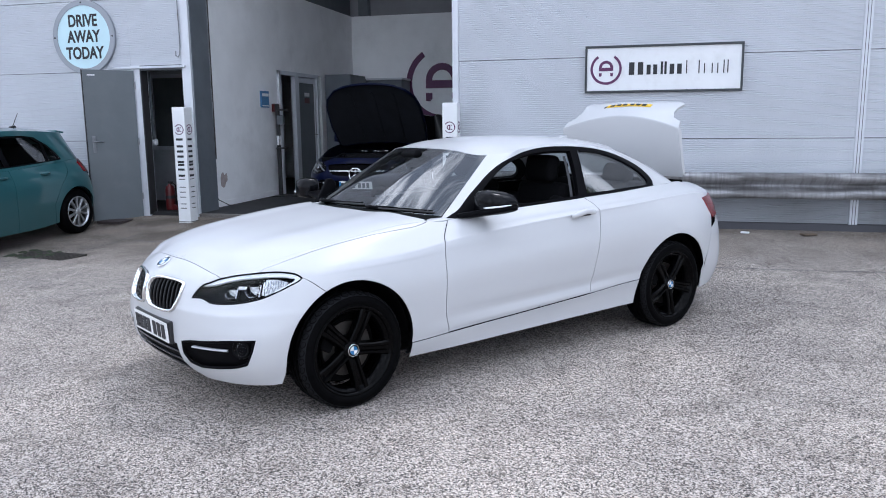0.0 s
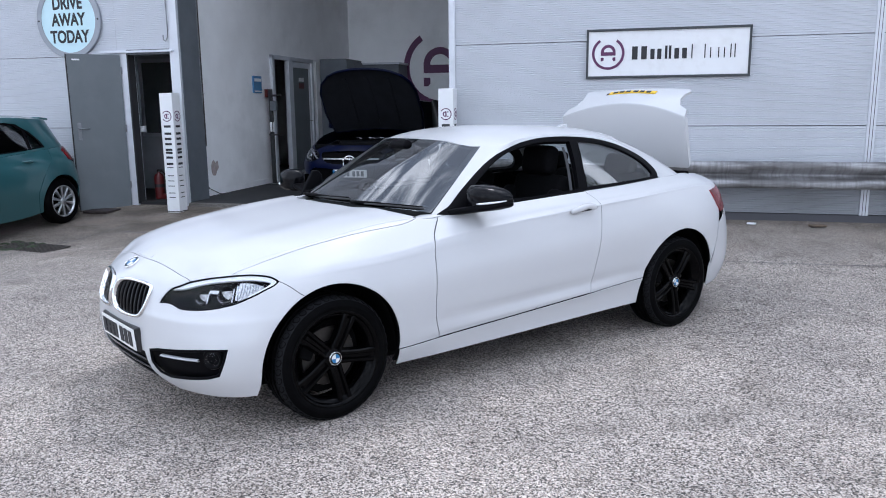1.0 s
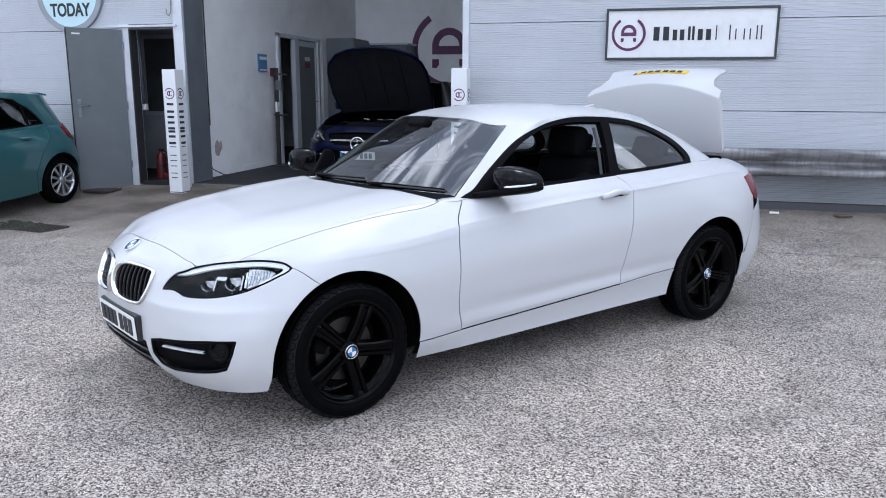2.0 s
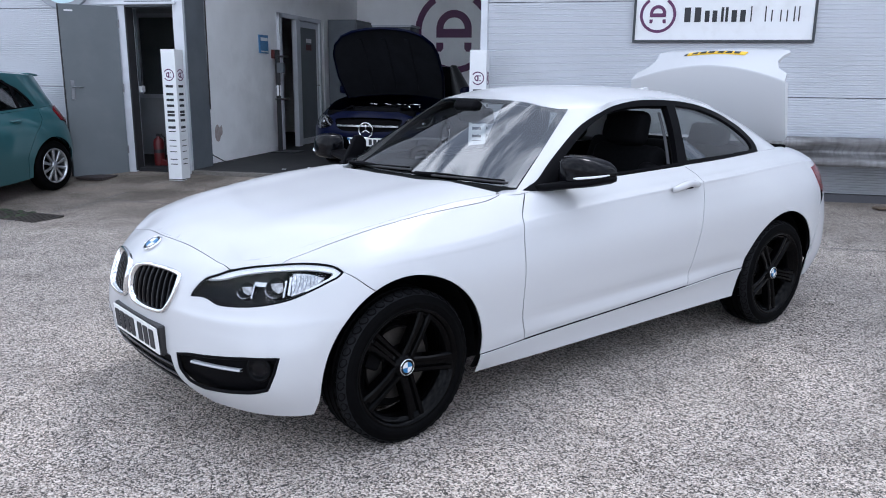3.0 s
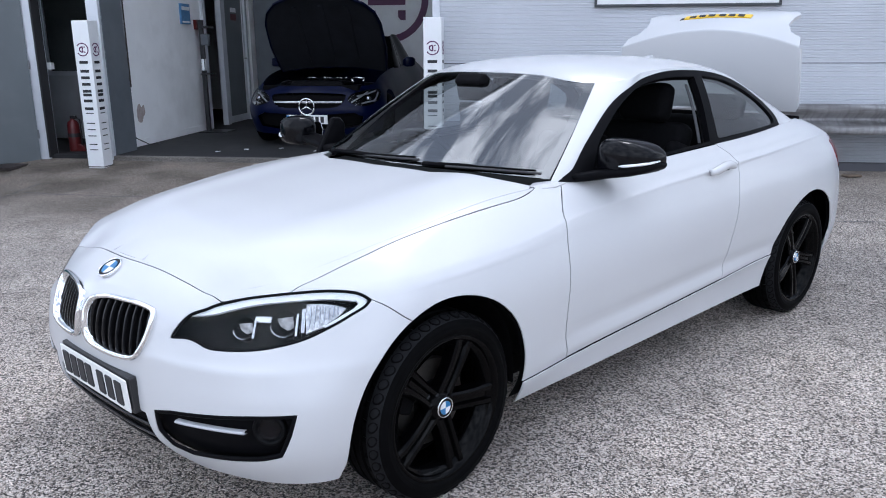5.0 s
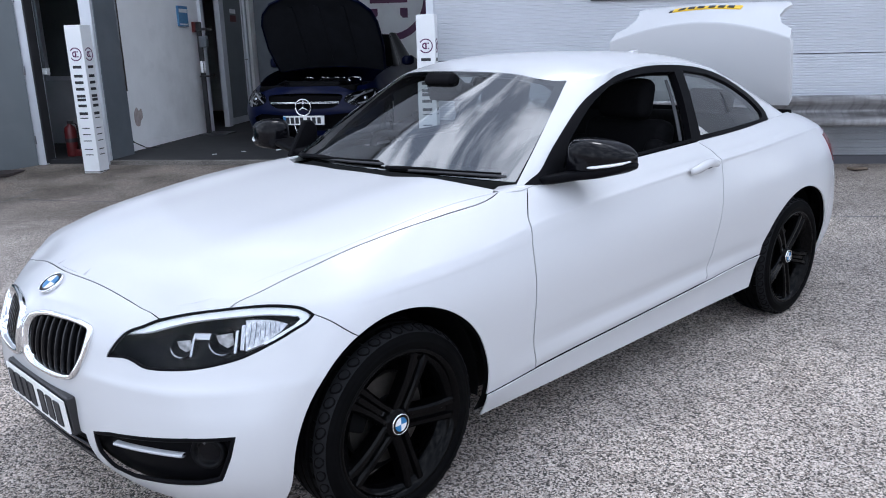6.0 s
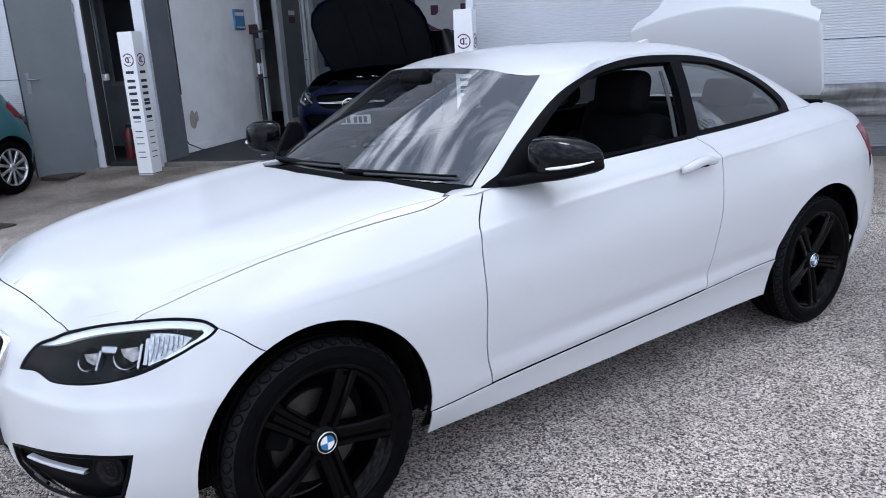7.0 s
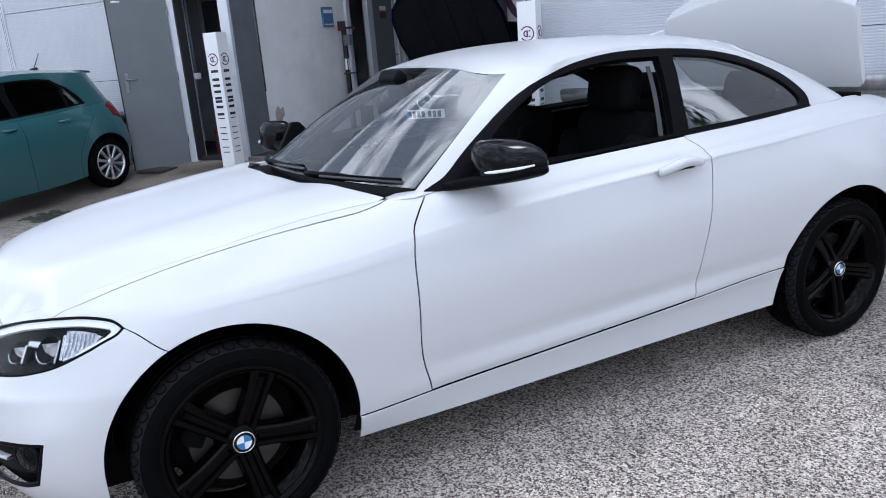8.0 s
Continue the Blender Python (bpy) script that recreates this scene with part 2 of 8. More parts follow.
M_WOODBROWN = material("brown_cardboard", (0.12, 0.09, 0.065), 0.85, vary=0.25)
M_DOORMAT = material("worn_brown_doormat", (0.036, 0.027, 0.026), 0.9, vary=0.3, scale=25)
M_ROOFLIGHT = glass("rooflight_sheet", (0.9, 0.92, 0.93))

# ---------------------------------------------------------------- building helpers


def mesh(name, verts, faces, mat, smooth=False, normals=None):
    me = bpy.data.meshes.new(name)
    me.from_pydata([tuple(map(float, v)) for v in verts], [], [tuple(map(int, f)) for f in faces])
    me.materials.append(mat)
    if smooth:
        me.shade_smooth()
    if normals is not None:
        me.normals_split_custom_set_from_vertices([tuple(map(float, v)) for v in normals])
    me.update()
    return me


def part(name, data, mat, parent=None, label="", at=None, smooth=False):
    """One mesh object, from a bmesh, a (verts, faces) pair or a ready mesh, under a thing or at top level."""
    if isinstance(data, bmesh.types.BMesh):
        me = bpy.data.meshes.new(name)
        bmesh.ops.recalc_face_normals(data, faces=data.faces)
        data.to_mesh(me)
        data.free()
        me.materials.append(mat)
        if smooth:
            me.shade_smooth()
    elif isinstance(data, tuple):
        me = mesh(name, data[0], data[1], mat, smooth)
    else:
        me = data
    ob = new(name, me)
    if parent is not None:
        ob.parent = parent
    if at is not None:
        ob.matrix_basis = at
    if label:
        tagged(ob, label)
    return ob


def thing(name, label, category, at=None, group="", kind=""):
    ob = new(name)
    if at is not None:
        ob.matrix_world = at
    return tagged(ob, label, category, group, kind)


def box(lo, hi, bevel=0.0, bm=None, segs=2):
    """A box from corner to corner, its edges rounded by bevel."""
    b = bmesh.new()
    m = Matrix.Translation([(p + q) / 2 for p, q in zip(lo, hi)]) @ Matrix.Diagonal([abs(q - p) for p, q in zip(lo, hi)] + [1])
    bmesh.ops.create_cube(b, size=1, matrix=m)
    if bevel:
        bmesh.ops.bevel(b, geom=b.edges[:], offset=bevel, segments=segs, affect='EDGES', profile=0.5)
    return join(bm, b) if bm is not None else b


def join(bm, other, m=None):
    if m is not None:
        other.transform(m)
    tmp = bpy.data.meshes.new("tmp")
    other.to_mesh(tmp)
    other.free()
    bm.from_mesh(tmp)
    bpy.data.meshes.remove(tmp)
    return bm


def tube(points, r, sides=10, bm=None, closed=False, caps=True):
    """A round bar along a line of points."""
    bm = bm if bm is not None else bmesh.new()
    pts = [Vector(p) for p in points]
    rings = []
    for i, p in enumerate(pts):
        a = pts[i - 1] if (i or closed) else pts[i]
        c = pts[(i + 1) % len(pts)] if (i < len(pts) - 1 or closed) else pts[i]
        d = (c - a).normalized()
        side = d.cross(Vector((0, 0, 1)))
        if side.length < 0.05:
            side = d.cross(Vector((0, 1, 0)))
        side.normalize()
        up = side.cross(d)
        rr = r[i] if isinstance(r, (list, tuple)) else r
        rings.append([bm.verts.new(p + rr * (math.cos(k * math.tau / sides) * side + math.sin(k * math.tau / sides) * up)) for k in range(sides)])
    n = len(rings)
    for i in range(n if closed else n - 1):
        for k in range(sides):
            bm.faces.new((rings[i][k], rings[i][(k + 1) % sides], rings[(i + 1) % n][(k + 1) % sides], rings[(i + 1) % n][k]))
    if caps and not closed:
        bm.faces.new(rings[0])
        bm.faces.new(rings[-1][::-1])
    return bm


def lathe(profile, segs=48, axis='Y', bm=None, closed=False):
    """Turns (radius, along) pairs round an axis."""
    bm = bm if bm is not None else bmesh.new()
    rings = []
    for r, a in profile:
        ring = []
        for k in range(segs):
            c, s = math.cos(k * math.tau / segs) * r, math.sin(k * math.tau / segs) * r
            ring.append(bm.verts.new((c, a, s) if axis == 'Y' else (c, s, a)))
        rings.append(ring)
    for i in range(len(rings) if closed else len(rings) - 1):
        q = rings[(i + 1) % len(rings)]
        for k in range(segs):
            bm.faces.new((rings[i][k], rings[i][(k + 1) % segs], q[(k + 1) % segs], q[k]))
    return bm


def plate(outline, depth, m=None, bevel=0.0):
    """A flat outline in x, z given thickness along y (front at y = 0, back at y = depth)."""
    bm = bmesh.new()
    f = bm.faces.new([bm.verts.new((x, 0, z)) for x, z in outline])
    r = bmesh.ops.extrude_face_region(bm, geom=[f])
    bmesh.ops.translate(bm, vec=(0, depth, 0), verts=[v for v in r["geom"] if isinstance(v, bmesh.types.BMVert)])
    if bevel:
        bmesh.ops.bevel(bm, geom=bm.edges[:], offset=bevel, segments=1, affect='EDGES')
    if m is not None:
        bm.transform(m)
    return bm


def lettering(name, text, size, mat, parent, m, depth=0.002, spacing=1.0, xscale=1.0, bold=0.0):
    cu = bpy.data.curves.new(name, 'FONT')
    cu.body, cu.size, cu.extrude, cu.space_character, cu.offset = text, size, depth, spacing, bold
    cu.align_x, cu.align_y = 'CENTER', 'CENTER'
    ob = bpy.data.objects.new(name, cu)
    me = bpy.data.meshes.new_from_object(ob)
    bpy.data.objects.remove(ob)
    me.transform(m @ Matrix.Diagonal((xscale, 1, 1, 1)))
    me.materials.append(mat)
    return part(name, me, mat, parent)

from mathutils import geometry

# ---------------------------------------------------------------- curved panels





class Net:
    """A smooth surface through a net of shape lines. Rows are lines, columns are stations; u runs along, v across, both in metres on average."""

    def __init__(self, rows, mirror_ends=(True, True), added=()):
        p = np.array(rows, float)
        self.u = np.concatenate([[0], np.cumsum(np.linalg.norm(np.diff(np.delete(p, list(added), axis=0), axis=1), axis=2).mean(0))])
        self.v = np.concatenate([[0], np.cumsum(np.linalg.norm(np.diff(p, axis=0), axis=2).mean(1))])
        flip = np.array((1, -1, 1.0))
        a = p[:, 1:2] * flip if mirror_ends[0] else 2 * p[:, :1] - p[:, 1:2]
        c = p[:, -2:-1] * flip if mirror_ends[1] else 2 * p[:, -1:] - p[:, -2:-1]
        ext = np.concatenate([a, p, c], axis=1)
        ue = np.concatenate([[2 * self.u[0] - self.u[1]], self.u, [2 * self.u[-1] - self.u[-2]]])
        self.p, self.m = p, self.slopes(np.moveaxis(ext, 1, 0), ue)[1:-1]
        self.q = np.moveaxis(p, 1, 0)
        self.table = None

    @staticmethod
    def slopes(p, t):
        """Tangents of the curve through p at parameters t (first axis)."""
        h = np.diff(t).reshape((-1,) + (1,) * (p.ndim - 1))
        s = np.diff(p, axis=0) / h
        m = np.empty_like(p)
        m[1:-1] = (s[:-1] * h[1:] + s[1:] * h[:-1]) / (h[1:] + h[:-1])
        m[0], m[-1] = 1.5 * s[0] - 0.5 * m[1], 1.5 * s[-1] - 0.5 * m[-2]
        return m

    @staticmethod
    def weights(x, t):
        j = np.clip(np.searchsorted(t, x, side='right') - 1, 0, len(t) - 2)
        h = t[j + 1] - t[j]
        s = np.clip((x - t[j]) / h, 0, 1)
        return j, h, (1 + 2 * s) * (1 - s) ** 2, s * (1 - s) ** 2, s * s * (3 - 2 * s), s * s * (s - 1)

    def __call__(self, u, v):
        u, v = np.atleast_1d(np.asarray(u, float)), np.atleast_1d(np.asarray(v, float))
        j, h, a, b, c, d = self.weights(u, self.u)
        w = lambda x: x[:, None, None]
        line = w(a) * self.q[j] + w(b * h) * self.m[j] + w(c) * self.q[j + 1] + w(d * h) * self.m[j + 1]
        line = np.moveaxis(line, 1, 0)
        m = self.slopes(line, self.v)
        j, h, a, b, c, d = self.weights(v, self.v)
        k = np.arange(len(u))
        w = lambda x: x[:, None]
        return w(a) * line[j, k] + w(b * h) * m[j, k] + w(c) * line[j + 1, k] + w(d * h) * m[j + 1, k]

    def find(self, points, axes=(0, 2), stations=(0, None)):
        """The (u, v) at which the surface passes the given pairs of coordinates, looked for between two stations."""
        u0, u1 = self.u[stations[0]], self.u[-1 if stations[1] is None else stations[1]]
        gu, gv = np.meshgrid(np.linspace(u0, u1, 260), np.linspace(0, self.v[-1], 120))
        gu, gv = gu.ravel(), gv.ravel()
        tab = self(gu, gv)[:, axes]
        out = []
        for pt in points:
            k = np.argmin(((tab - np.array(pt)) ** 2).sum(1))
            x = np.array((gu[k], gv[k]))
            for _ in range(6):
                e = 1e-3
                f = self([x[0], x[0] + e, x[0]], [x[1], x[1], x[1] + e])[:, axes]
                jac = np.stack([(f[1] - f[0]) / e, (f[2] - f[0]) / e], 1)
                step = np.linalg.lstsq(jac, np.array(pt) - f[0], rcond=1e-3)[0]
                x = np.clip(x + np.clip(step, -0.05, 0.05), (u0, 0), (u1, self.v[-1]))
            out.append((float(x[0]), float(x[1])))
        return out


def inside(poly, pts):
    """Which of the points lie in the outline."""
    x, y = pts[:, 0], pts[:, 1]
    hit = np.zeros(len(pts), bool)
    for (x0, y0), (x1, y1) in zip(poly, np.roll(poly, -1, axis=0)):
        cross = ((y0 > y) != (y1 > y)) & (x < (x1 - x0) * (y - y0) / (y1 - y0 + 1e-12) + x0)
        hit ^= cross
    return hit


def refine(poly, step):
    """The closed outline with points no further apart than step."""
    out = []
    for a, c in zip(poly, list(poly[1:]) + [poly[0]]):
        n = max(1, math.ceil(math.dist(a, c) / step))
        out += [(a[0] + (c[0] - a[0]) * k / n, a[1] + (c[1] - a[1]) * k / n) for k in range(n)]
    return np.array(out)


def curve2(points, n=6, closed=True):
    """A smooth outline through the points."""
    p = np.array(points, float)
    k = len(p)
    out = []
    for i in range(k if closed else k - 1):
        p0, p1, p2, p3 = (p[(i + j) % k] if closed else p[min(max(i + j, 0), k - 1)] for j in (-1, 0, 1, 2))
        for s in np.arange(n) / n:
            out.append(tuple(0.5 * (2 * p1 + (p2 - p0) * s + (2 * p0 - 5 * p1 + 4 * p2 - p3) * s * s + (3 * p1 - p0 - 3 * p2 + p3) * s ** 3)))
    if not closed:
        out.append(tuple(p[-1]))
    return out


def shrink(poly, d):
    """The outline moved inwards by d."""
    p = np.array(poly, float)
    area = 0.5 * np.sum(p[:, 0] * np.roll(p[:, 1], -1) - np.roll(p[:, 0], -1) * p[:, 1])
    a, c = p - np.roll(p, 1, axis=0), np.roll(p, -1, axis=0) - p
    a /= np.linalg.norm(a, axis=1)[:, None] + 1e-9
    c /= np.linalg.norm(c, axis=1)[:, None] + 1e-9
    t = a + c
    t /= np.linalg.norm(t, axis=1)[:, None] + 1e-9
    nrm = np.stack([-t[:, 1], t[:, 0]], 1) * (1 if area > 0 else -1)
    return p + nrm * d


def surface_normals(f, a, b):
    e = 2e-3
    du = f(a + e, b) - f(a - e, b)
    dv = f(a, b + e) - f(a, b - e)
    n = np.cross(du, dv)
    return n / (np.linalg.norm(n, axis=1)[:, None] + 1e-12)


def panel(f, outline, holes=(), step=0.03, edge=0.02, gap=0.0028, lift=0.0, skirt=0.005, mirror=None, outward=None, lines=()):
    """A sheet cut to an outline (and holes) drawn on the surface f, with a folded edge.
    mirror: None for the left side, 'right' for the other side, 'both' for a sheet across the middle (the line y = 0 stays unfolded).
    gap: how far it stands back from its outline; lift: how far it stands proud of the surface."""
    loops = [refine([tuple(q) for q in outline], edge)] + [refine([tuple(q) for q in h], edge) for h in holes]
    if gap:
        first = shrink(loops[0], gap)
        if mirror == 'both':
            first[loops[0][:, 0] < 1e-6, 0] = 0.0
        loops = [first] + [shrink(h, -gap) for h in loops[1:]]
    verts, edges = [], []
    for lp in loops:
        k = len(verts)
        verts += [tuple(q) for q in lp]
        edges += [(k + i, k + (i + 1) % len(lp)) for i in range(len(lp))]
    lo, hi = loops[0].min(0), loops[0].max(0)
    gx, gy = np.meshgrid(np.arange(lo[0] + step / 2, hi[0], step), np.arange(lo[1] + step / 2, hi[1], step))
    pts = np.stack([gx.ravel(), gy.ravel()], 1)
    if len(lines):
        lines = np.array(lines)
        pts = pts[np.abs(pts[:, 1:2] - lines[None, :]).min(1) > 0.005]
        ex, ey = np.meshgrid(np.arange(lo[0] + step / 2, hi[0], step), lines)
        pts = np.concatenate([pts, np.stack([ex.ravel(), ey.ravel()], 1)])
    ok = inside(loops[0], pts)
    for h in loops[1:]:
        ok &= ~inside(h, pts)
    pts = pts[ok]
    rim = np.array(verts)
    if len(pts):
        far = np.array([np.min(((rim - q) ** 2).sum(1)) for q in pts]) > (0.4 * step) ** 2
        pts = pts[far]
    verts += [tuple(q) for q in pts]
    r = geometry.delaunay_2d_cdt([Vector((float(q[0]), float(q[1]))) for q in verts], edges, [], 0, 1e-6)
    v2 = np.array([tuple(q) for q in r[0]])
    tris = np.array([t for t in r[2] if len(t) == 3])
    mid = v2[tris].mean(1)
    ok = inside(loops[0], mid)
    for h in loops[1:]:
        ok &= ~inside(h, mid)
    tris = tris[ok]
    used = np.unique(tris)
    back = -np.ones(len(v2), int)
    back[used] = np.arange(len(used))
    v2, tris = v2[used], back[tris]
    xyz, nrm = f(v2[:, 0], v2[:, 1]), surface_normals(f, v2[:, 0], v2[:, 1])
    way = np.array(outward if outward is not None else (0, 0, 0), float)
    if outward is not None and np.sum(nrm @ way) < 0:
        nrm = -nrm
    fn = np.cross(xyz[tris[:, 1]] - xyz[tris[:, 0]], xyz[tris[:, 2]] - xyz[tris[:, 0]])
    flip = np.einsum('ij,ij->i', fn, nrm[tris].mean(1)) < 0
    tris[flip] = tris[flip][:, ::-1]
    xyz = xyz + nrm * lift
    if mirror == 'both':
        mid_line = v2[:, 0] < 1e-5
        nrm[mid_line, 1] = 0
    count = {}
    for t in tris:
        for i in range(3):
            e = (t[i], t[(i + 1) % 3])
            count[e] = True
    border = [e for e in count if (e[1], e[0]) not in count]
    if mirror == 'both':
        border = [e for e in border if not (v2[e[0], 0] < 1e-5 and v2[e[1], 0] < 1e-5)]
    n0 = len(xyz)
    all_v, all_n, faces = [xyz], [nrm], [tuple(t) for t in tris]
    if skirt:
        ids = sorted({i for e in border for i in e})
        pos = {i: n0 + k for k, i in enumerate(ids)}
        pos2 = {i: n0 + len(ids) + k for k, i in enumerate(ids)}
        out = np.zeros((n0, 3))
        for a, c in border:
            d = np.cross(xyz[c] - xyz[a], nrm[a])
            d /= np.linalg.norm(d) + 1e-12
            out[a] += d
            out[c] += d
        out /= np.linalg.norm(out, axis=1)[:, None] + 1e-12
        all_v += [xyz[ids], xyz[ids] - nrm[ids] * skirt]
        all_n += [out[ids], out[ids]]
        faces += [(pos[a], pos2[a], pos2[c], pos[c]) for a, c in border]
    v, n = np.concatenate(all_v), np.concatenate(all_n)
    if mirror in ('right', 'both'):
        fl = np.array((1, -1, 1.0))
        vm, nm, fm = v * fl, n * fl, [tuple(reversed(t)) for t in faces]
        if mirror == 'right':
            return vm, fm, nm
        k = len(v)
        return np.concatenate([v, vm]), faces + [tuple(i + k for i in t) for t in fm], np.concatenate([n, nm])
    return v, faces, n


def stitched(*sheets):
    """Several sheets in one."""
    v, fcs, n = [], [], []
    k = 0
    for a, c, d in sheets:
        v.append(a)
        n.append(d)
        fcs += [tuple(i + k for i in t) for t in c]
        k += len(a)
    return np.concatenate(v), fcs, np.concatenate(n)


def sheet(name, data, mat, parent, label=""):
    return part(name, mesh(name, data[0], data[1], mat, True, data[2]), mat, parent, label)


def sweep(path, half, normals, height, mat_name=None, closed=True):
    """A raised strip of the given half width along a 3D line that lies on a surface."""
    p, nr = np.array(path), np.array(normals)
    t = np.roll(p, -1, axis=0) - np.roll(p, 1, axis=0)
    if not closed:
        t[0], t[-1] = p[1] - p[0], p[-1] - p[-2]
    t /= np.linalg.norm(t, axis=1)[:, None]
    s = np.cross(t, nr)
    prof = [(-half, -height * 0.5), (-half, height * 0.55), (-half * 0.55, height), (half * 0.55, height), (half, height * 0.55), (half, -height * 0.5)]
    k, m = len(prof), len(p)
    v = np.concatenate([p + s * a + nr * c for a, c in prof])
    faces = []
    for i in range(m if closed else m - 1):
        j = (i + 1) % m
        faces += [(a * m + i, a * m + j, (a + 1) * m + j, (a + 1) * m + i) for a in range(k - 1)]
    return [tuple(q) for q in v], faces

# ---------------------------------------------------------------- the white coupe: shape lines
# car axes: x forward from the front axle, y to its left, z up
HUB_Z, WHEELBASE = 0.317, 2.69
BODY_LIP = [(0.70, 0, 0.185), (0.69, 0.22, 0.185), (0.64, 0.46, 0.19), (0.55, 0.66, 0.195), (0.46, 0.76, 0.20), (0.37, 0.80, 0.205), (0.0, 0.83, 0.205), (-0.40, 0.80, 0.203), (-0.68, 0.795, 0.200),
            (-1.2, 0.797, 0.208), (-1.75, 0.803, 0.220), (-2.25, 0.815, 0.232), (-2.69, 0.83, 0.24), (-3.08, 0.81, 0.24), (-3.30, 0.74, 0.25), (-3.52, 0.58, 0.26), (-3.60, 0.32, 0.26), (-3.62, 0, 0.26)]
BODY_LOW = [(0.785, 0, 0.31), (0.77, 0.235, 0.31), (0.71, 0.49, 0.31), (0.59, 0.715, 0.315), (0.475, 0.81, 0.32), (0.36, 0.848, 0.32), (0.0, 0.875, 0.32), (-0.40, 0.842, 0.302), (-0.68, 0.828, 0.312),
            (-1.2, 0.826, 0.333), (-1.75, 0.830, 0.356), (-2.25, 0.842, 0.382), (-2.69, 0.87, 0.38), (-3.05, 0.85, 0.38), (-3.30, 0.79, 0.38), (-3.55, 0.60, 0.38), (-3.66, 0.33, 0.38), (-3.68, 0, 0.38)]
BODY_MID = [(0.80, 0, 0.47), (0.785, 0.235, 0.47), (0.715, 0.49, 0.47), (0.60, 0.705, 0.47), (0.48, 0.815, 0.47), (0.345, 0.868, 0.475), (0.0, 0.886, 0.48), (-0.40, 0.864, 0.47), (-0.68, 0.846, 0.47),
            (-1.2, 0.842, 0.48), (-1.75, 0.847, 0.50), (-2.25, 0.866, 0.52), (-2.69, 0.887, 0.52), (-3.05, 0.865, 0.53), (-3.30, 0.80, 0.54), (-3.55, 0.61, 0.55), (-3.67, 0.33, 0.55), (-3.70, 0, 0.55)]
BODY_HIGH = [(0.813, 0, 0.62), (0.772, 0.225, 0.62), (0.69, 0.46, 0.61), (0.565, 0.66, 0.615), (0.43, 0.775, 0.63), (0.30, 0.853, 0.64), (0.0, 0.883, 0.66), (-0.40, 0.868, 0.655), (-0.68, 0.852, 0.66),
             (-1.2, 0.855, 0.68), (-1.75, 0.863, 0.70), (-2.25, 0.880, 0.73), (-2.69, 0.890, 0.74), (-3.05, 0.858, 0.76), (-3.27, 0.785, 0.77), (-3.50, 0.60, 0.78), (-3.61, 0.33, 0.79), (-3.64, 0, 0.79)]
BODY_SHOULDER = [(0.757, 0, 0.733), (0.718, 0.21, 0.728), (0.645, 0.42, 0.712), (0.50, 0.60, 0.745), (0.37, 0.725, 0.768), (0.22, 0.80, 0.775), (0.0, 0.832, 0.79), (-0.40, 0.822, 0.812), (-0.68, 0.810, 0.832),
                 (-1.2, 0.822, 0.858), (-1.75, 0.836, 0.885), (-2.25, 0.848, 0.912), (-2.69, 0.838, 0.935), (-3.02, 0.792, 0.945), (-3.20, 0.735, 0.945), (-3.45, 0.56, 0.95), (-3.57, 0.32, 0.95), (-3.60, 0, 0.95)]
BODY_BELT = [(0.648, 0, 0.805), (0.624, 0.20, 0.796), (0.572, 0.39, 0.770), (0.52, 0.52, 0.775), (0.43, 0.60, 0.80), (0.28, 0.645, 0.838), (0.0, 0.672, 0.89), (-0.40, 0.675, 0.945), (-0.70, 0.685, 0.958),
             (-1.2, 0.714, 0.985), (-1.75, 0.726, 1.008), (-2.25, 0.722, 1.027), (-2.69, 0.672, 1.045), (-2.98, 0.612, 1.052), (-3.12, 0.575, 1.042), (-3.35, 0.47, 1.02), (-3.47, 0.28, 1.01), (-3.50, 0, 1.01)]

SMOOTH_BODY = Net([BODY_LIP, BODY_LOW, BODY_MID, BODY_HIGH, BODY_SHOULDER, BODY_BELT])


def shape_line(row, t, push):
    """A line on the smooth body, t of the way from one row to the next, moved outwards in plan by the given amount at each station."""
    v = SMOOTH_BODY.v[row] * (1 - np.array(t)) + SMOOTH_BODY.v[min(row + 1, 5)] * np.array(t)
    q = SMOOTH_BODY(SMOOTH_BODY.u, np.zeros(len(SMOOTH_BODY.u)) + v)
    flip = np.array((1, -1, 1.0))
    ext = np.concatenate([q[1:2] * flip, q, q[-2:-1] * flip])
    tan = ext[2:] - ext[:-2]
    out = np.stack([tan[:, 1], -tan[:, 0], np.zeros(len(q))], 1)
    out /= np.linalg.norm(out, axis=1)[:, None]
    return q + out * np.array(push)[:, None]


FLAT = [0.0] * 18
LEDGE_PUSH = [0.0, 0.001, 0.004, 0.005, 0.004, 0.002] + [0.0] * 12
TUCK_PUSH = [0.0, -0.001, -0.002, -0.003, -0.002, -0.001, 0, 0, 0, 0, 0, 0, 0, 0, 0, 0, 0, 0]
HOLLOW_PUSH = [0, 0, 0, 0, 0, -0.001, -0.002, -0.004, -0.006, -0.008, -0.010, -0.010, -0.008, -0.005, 0, 0, 0, 0]
CREASE_PUSH = [0, 0, 0, 0, 0, 0.0, 0.0, 0.001, 0.002, 0.004, 0.007, 0.007, 0.007, 0.006, 0.004, 0, 0, 0]
CREASE_AT = np.array([0.2, 0.2, 0.2, 0.2, 0.15, 0.08, 0.0, 0.0, 0.09, 0.21, 0.26, 0.27, 0.27, 0.22, 0.12, 0.12, 0.12, 0.12])     # height of the crease between shoulder and belt
SILL_PUSH = [0, 0, 0, 0, 0, 0, 0, 0, 0.003, 0.006, 0.006, 0.004, 0, 0, 0, 0, 0, 0]
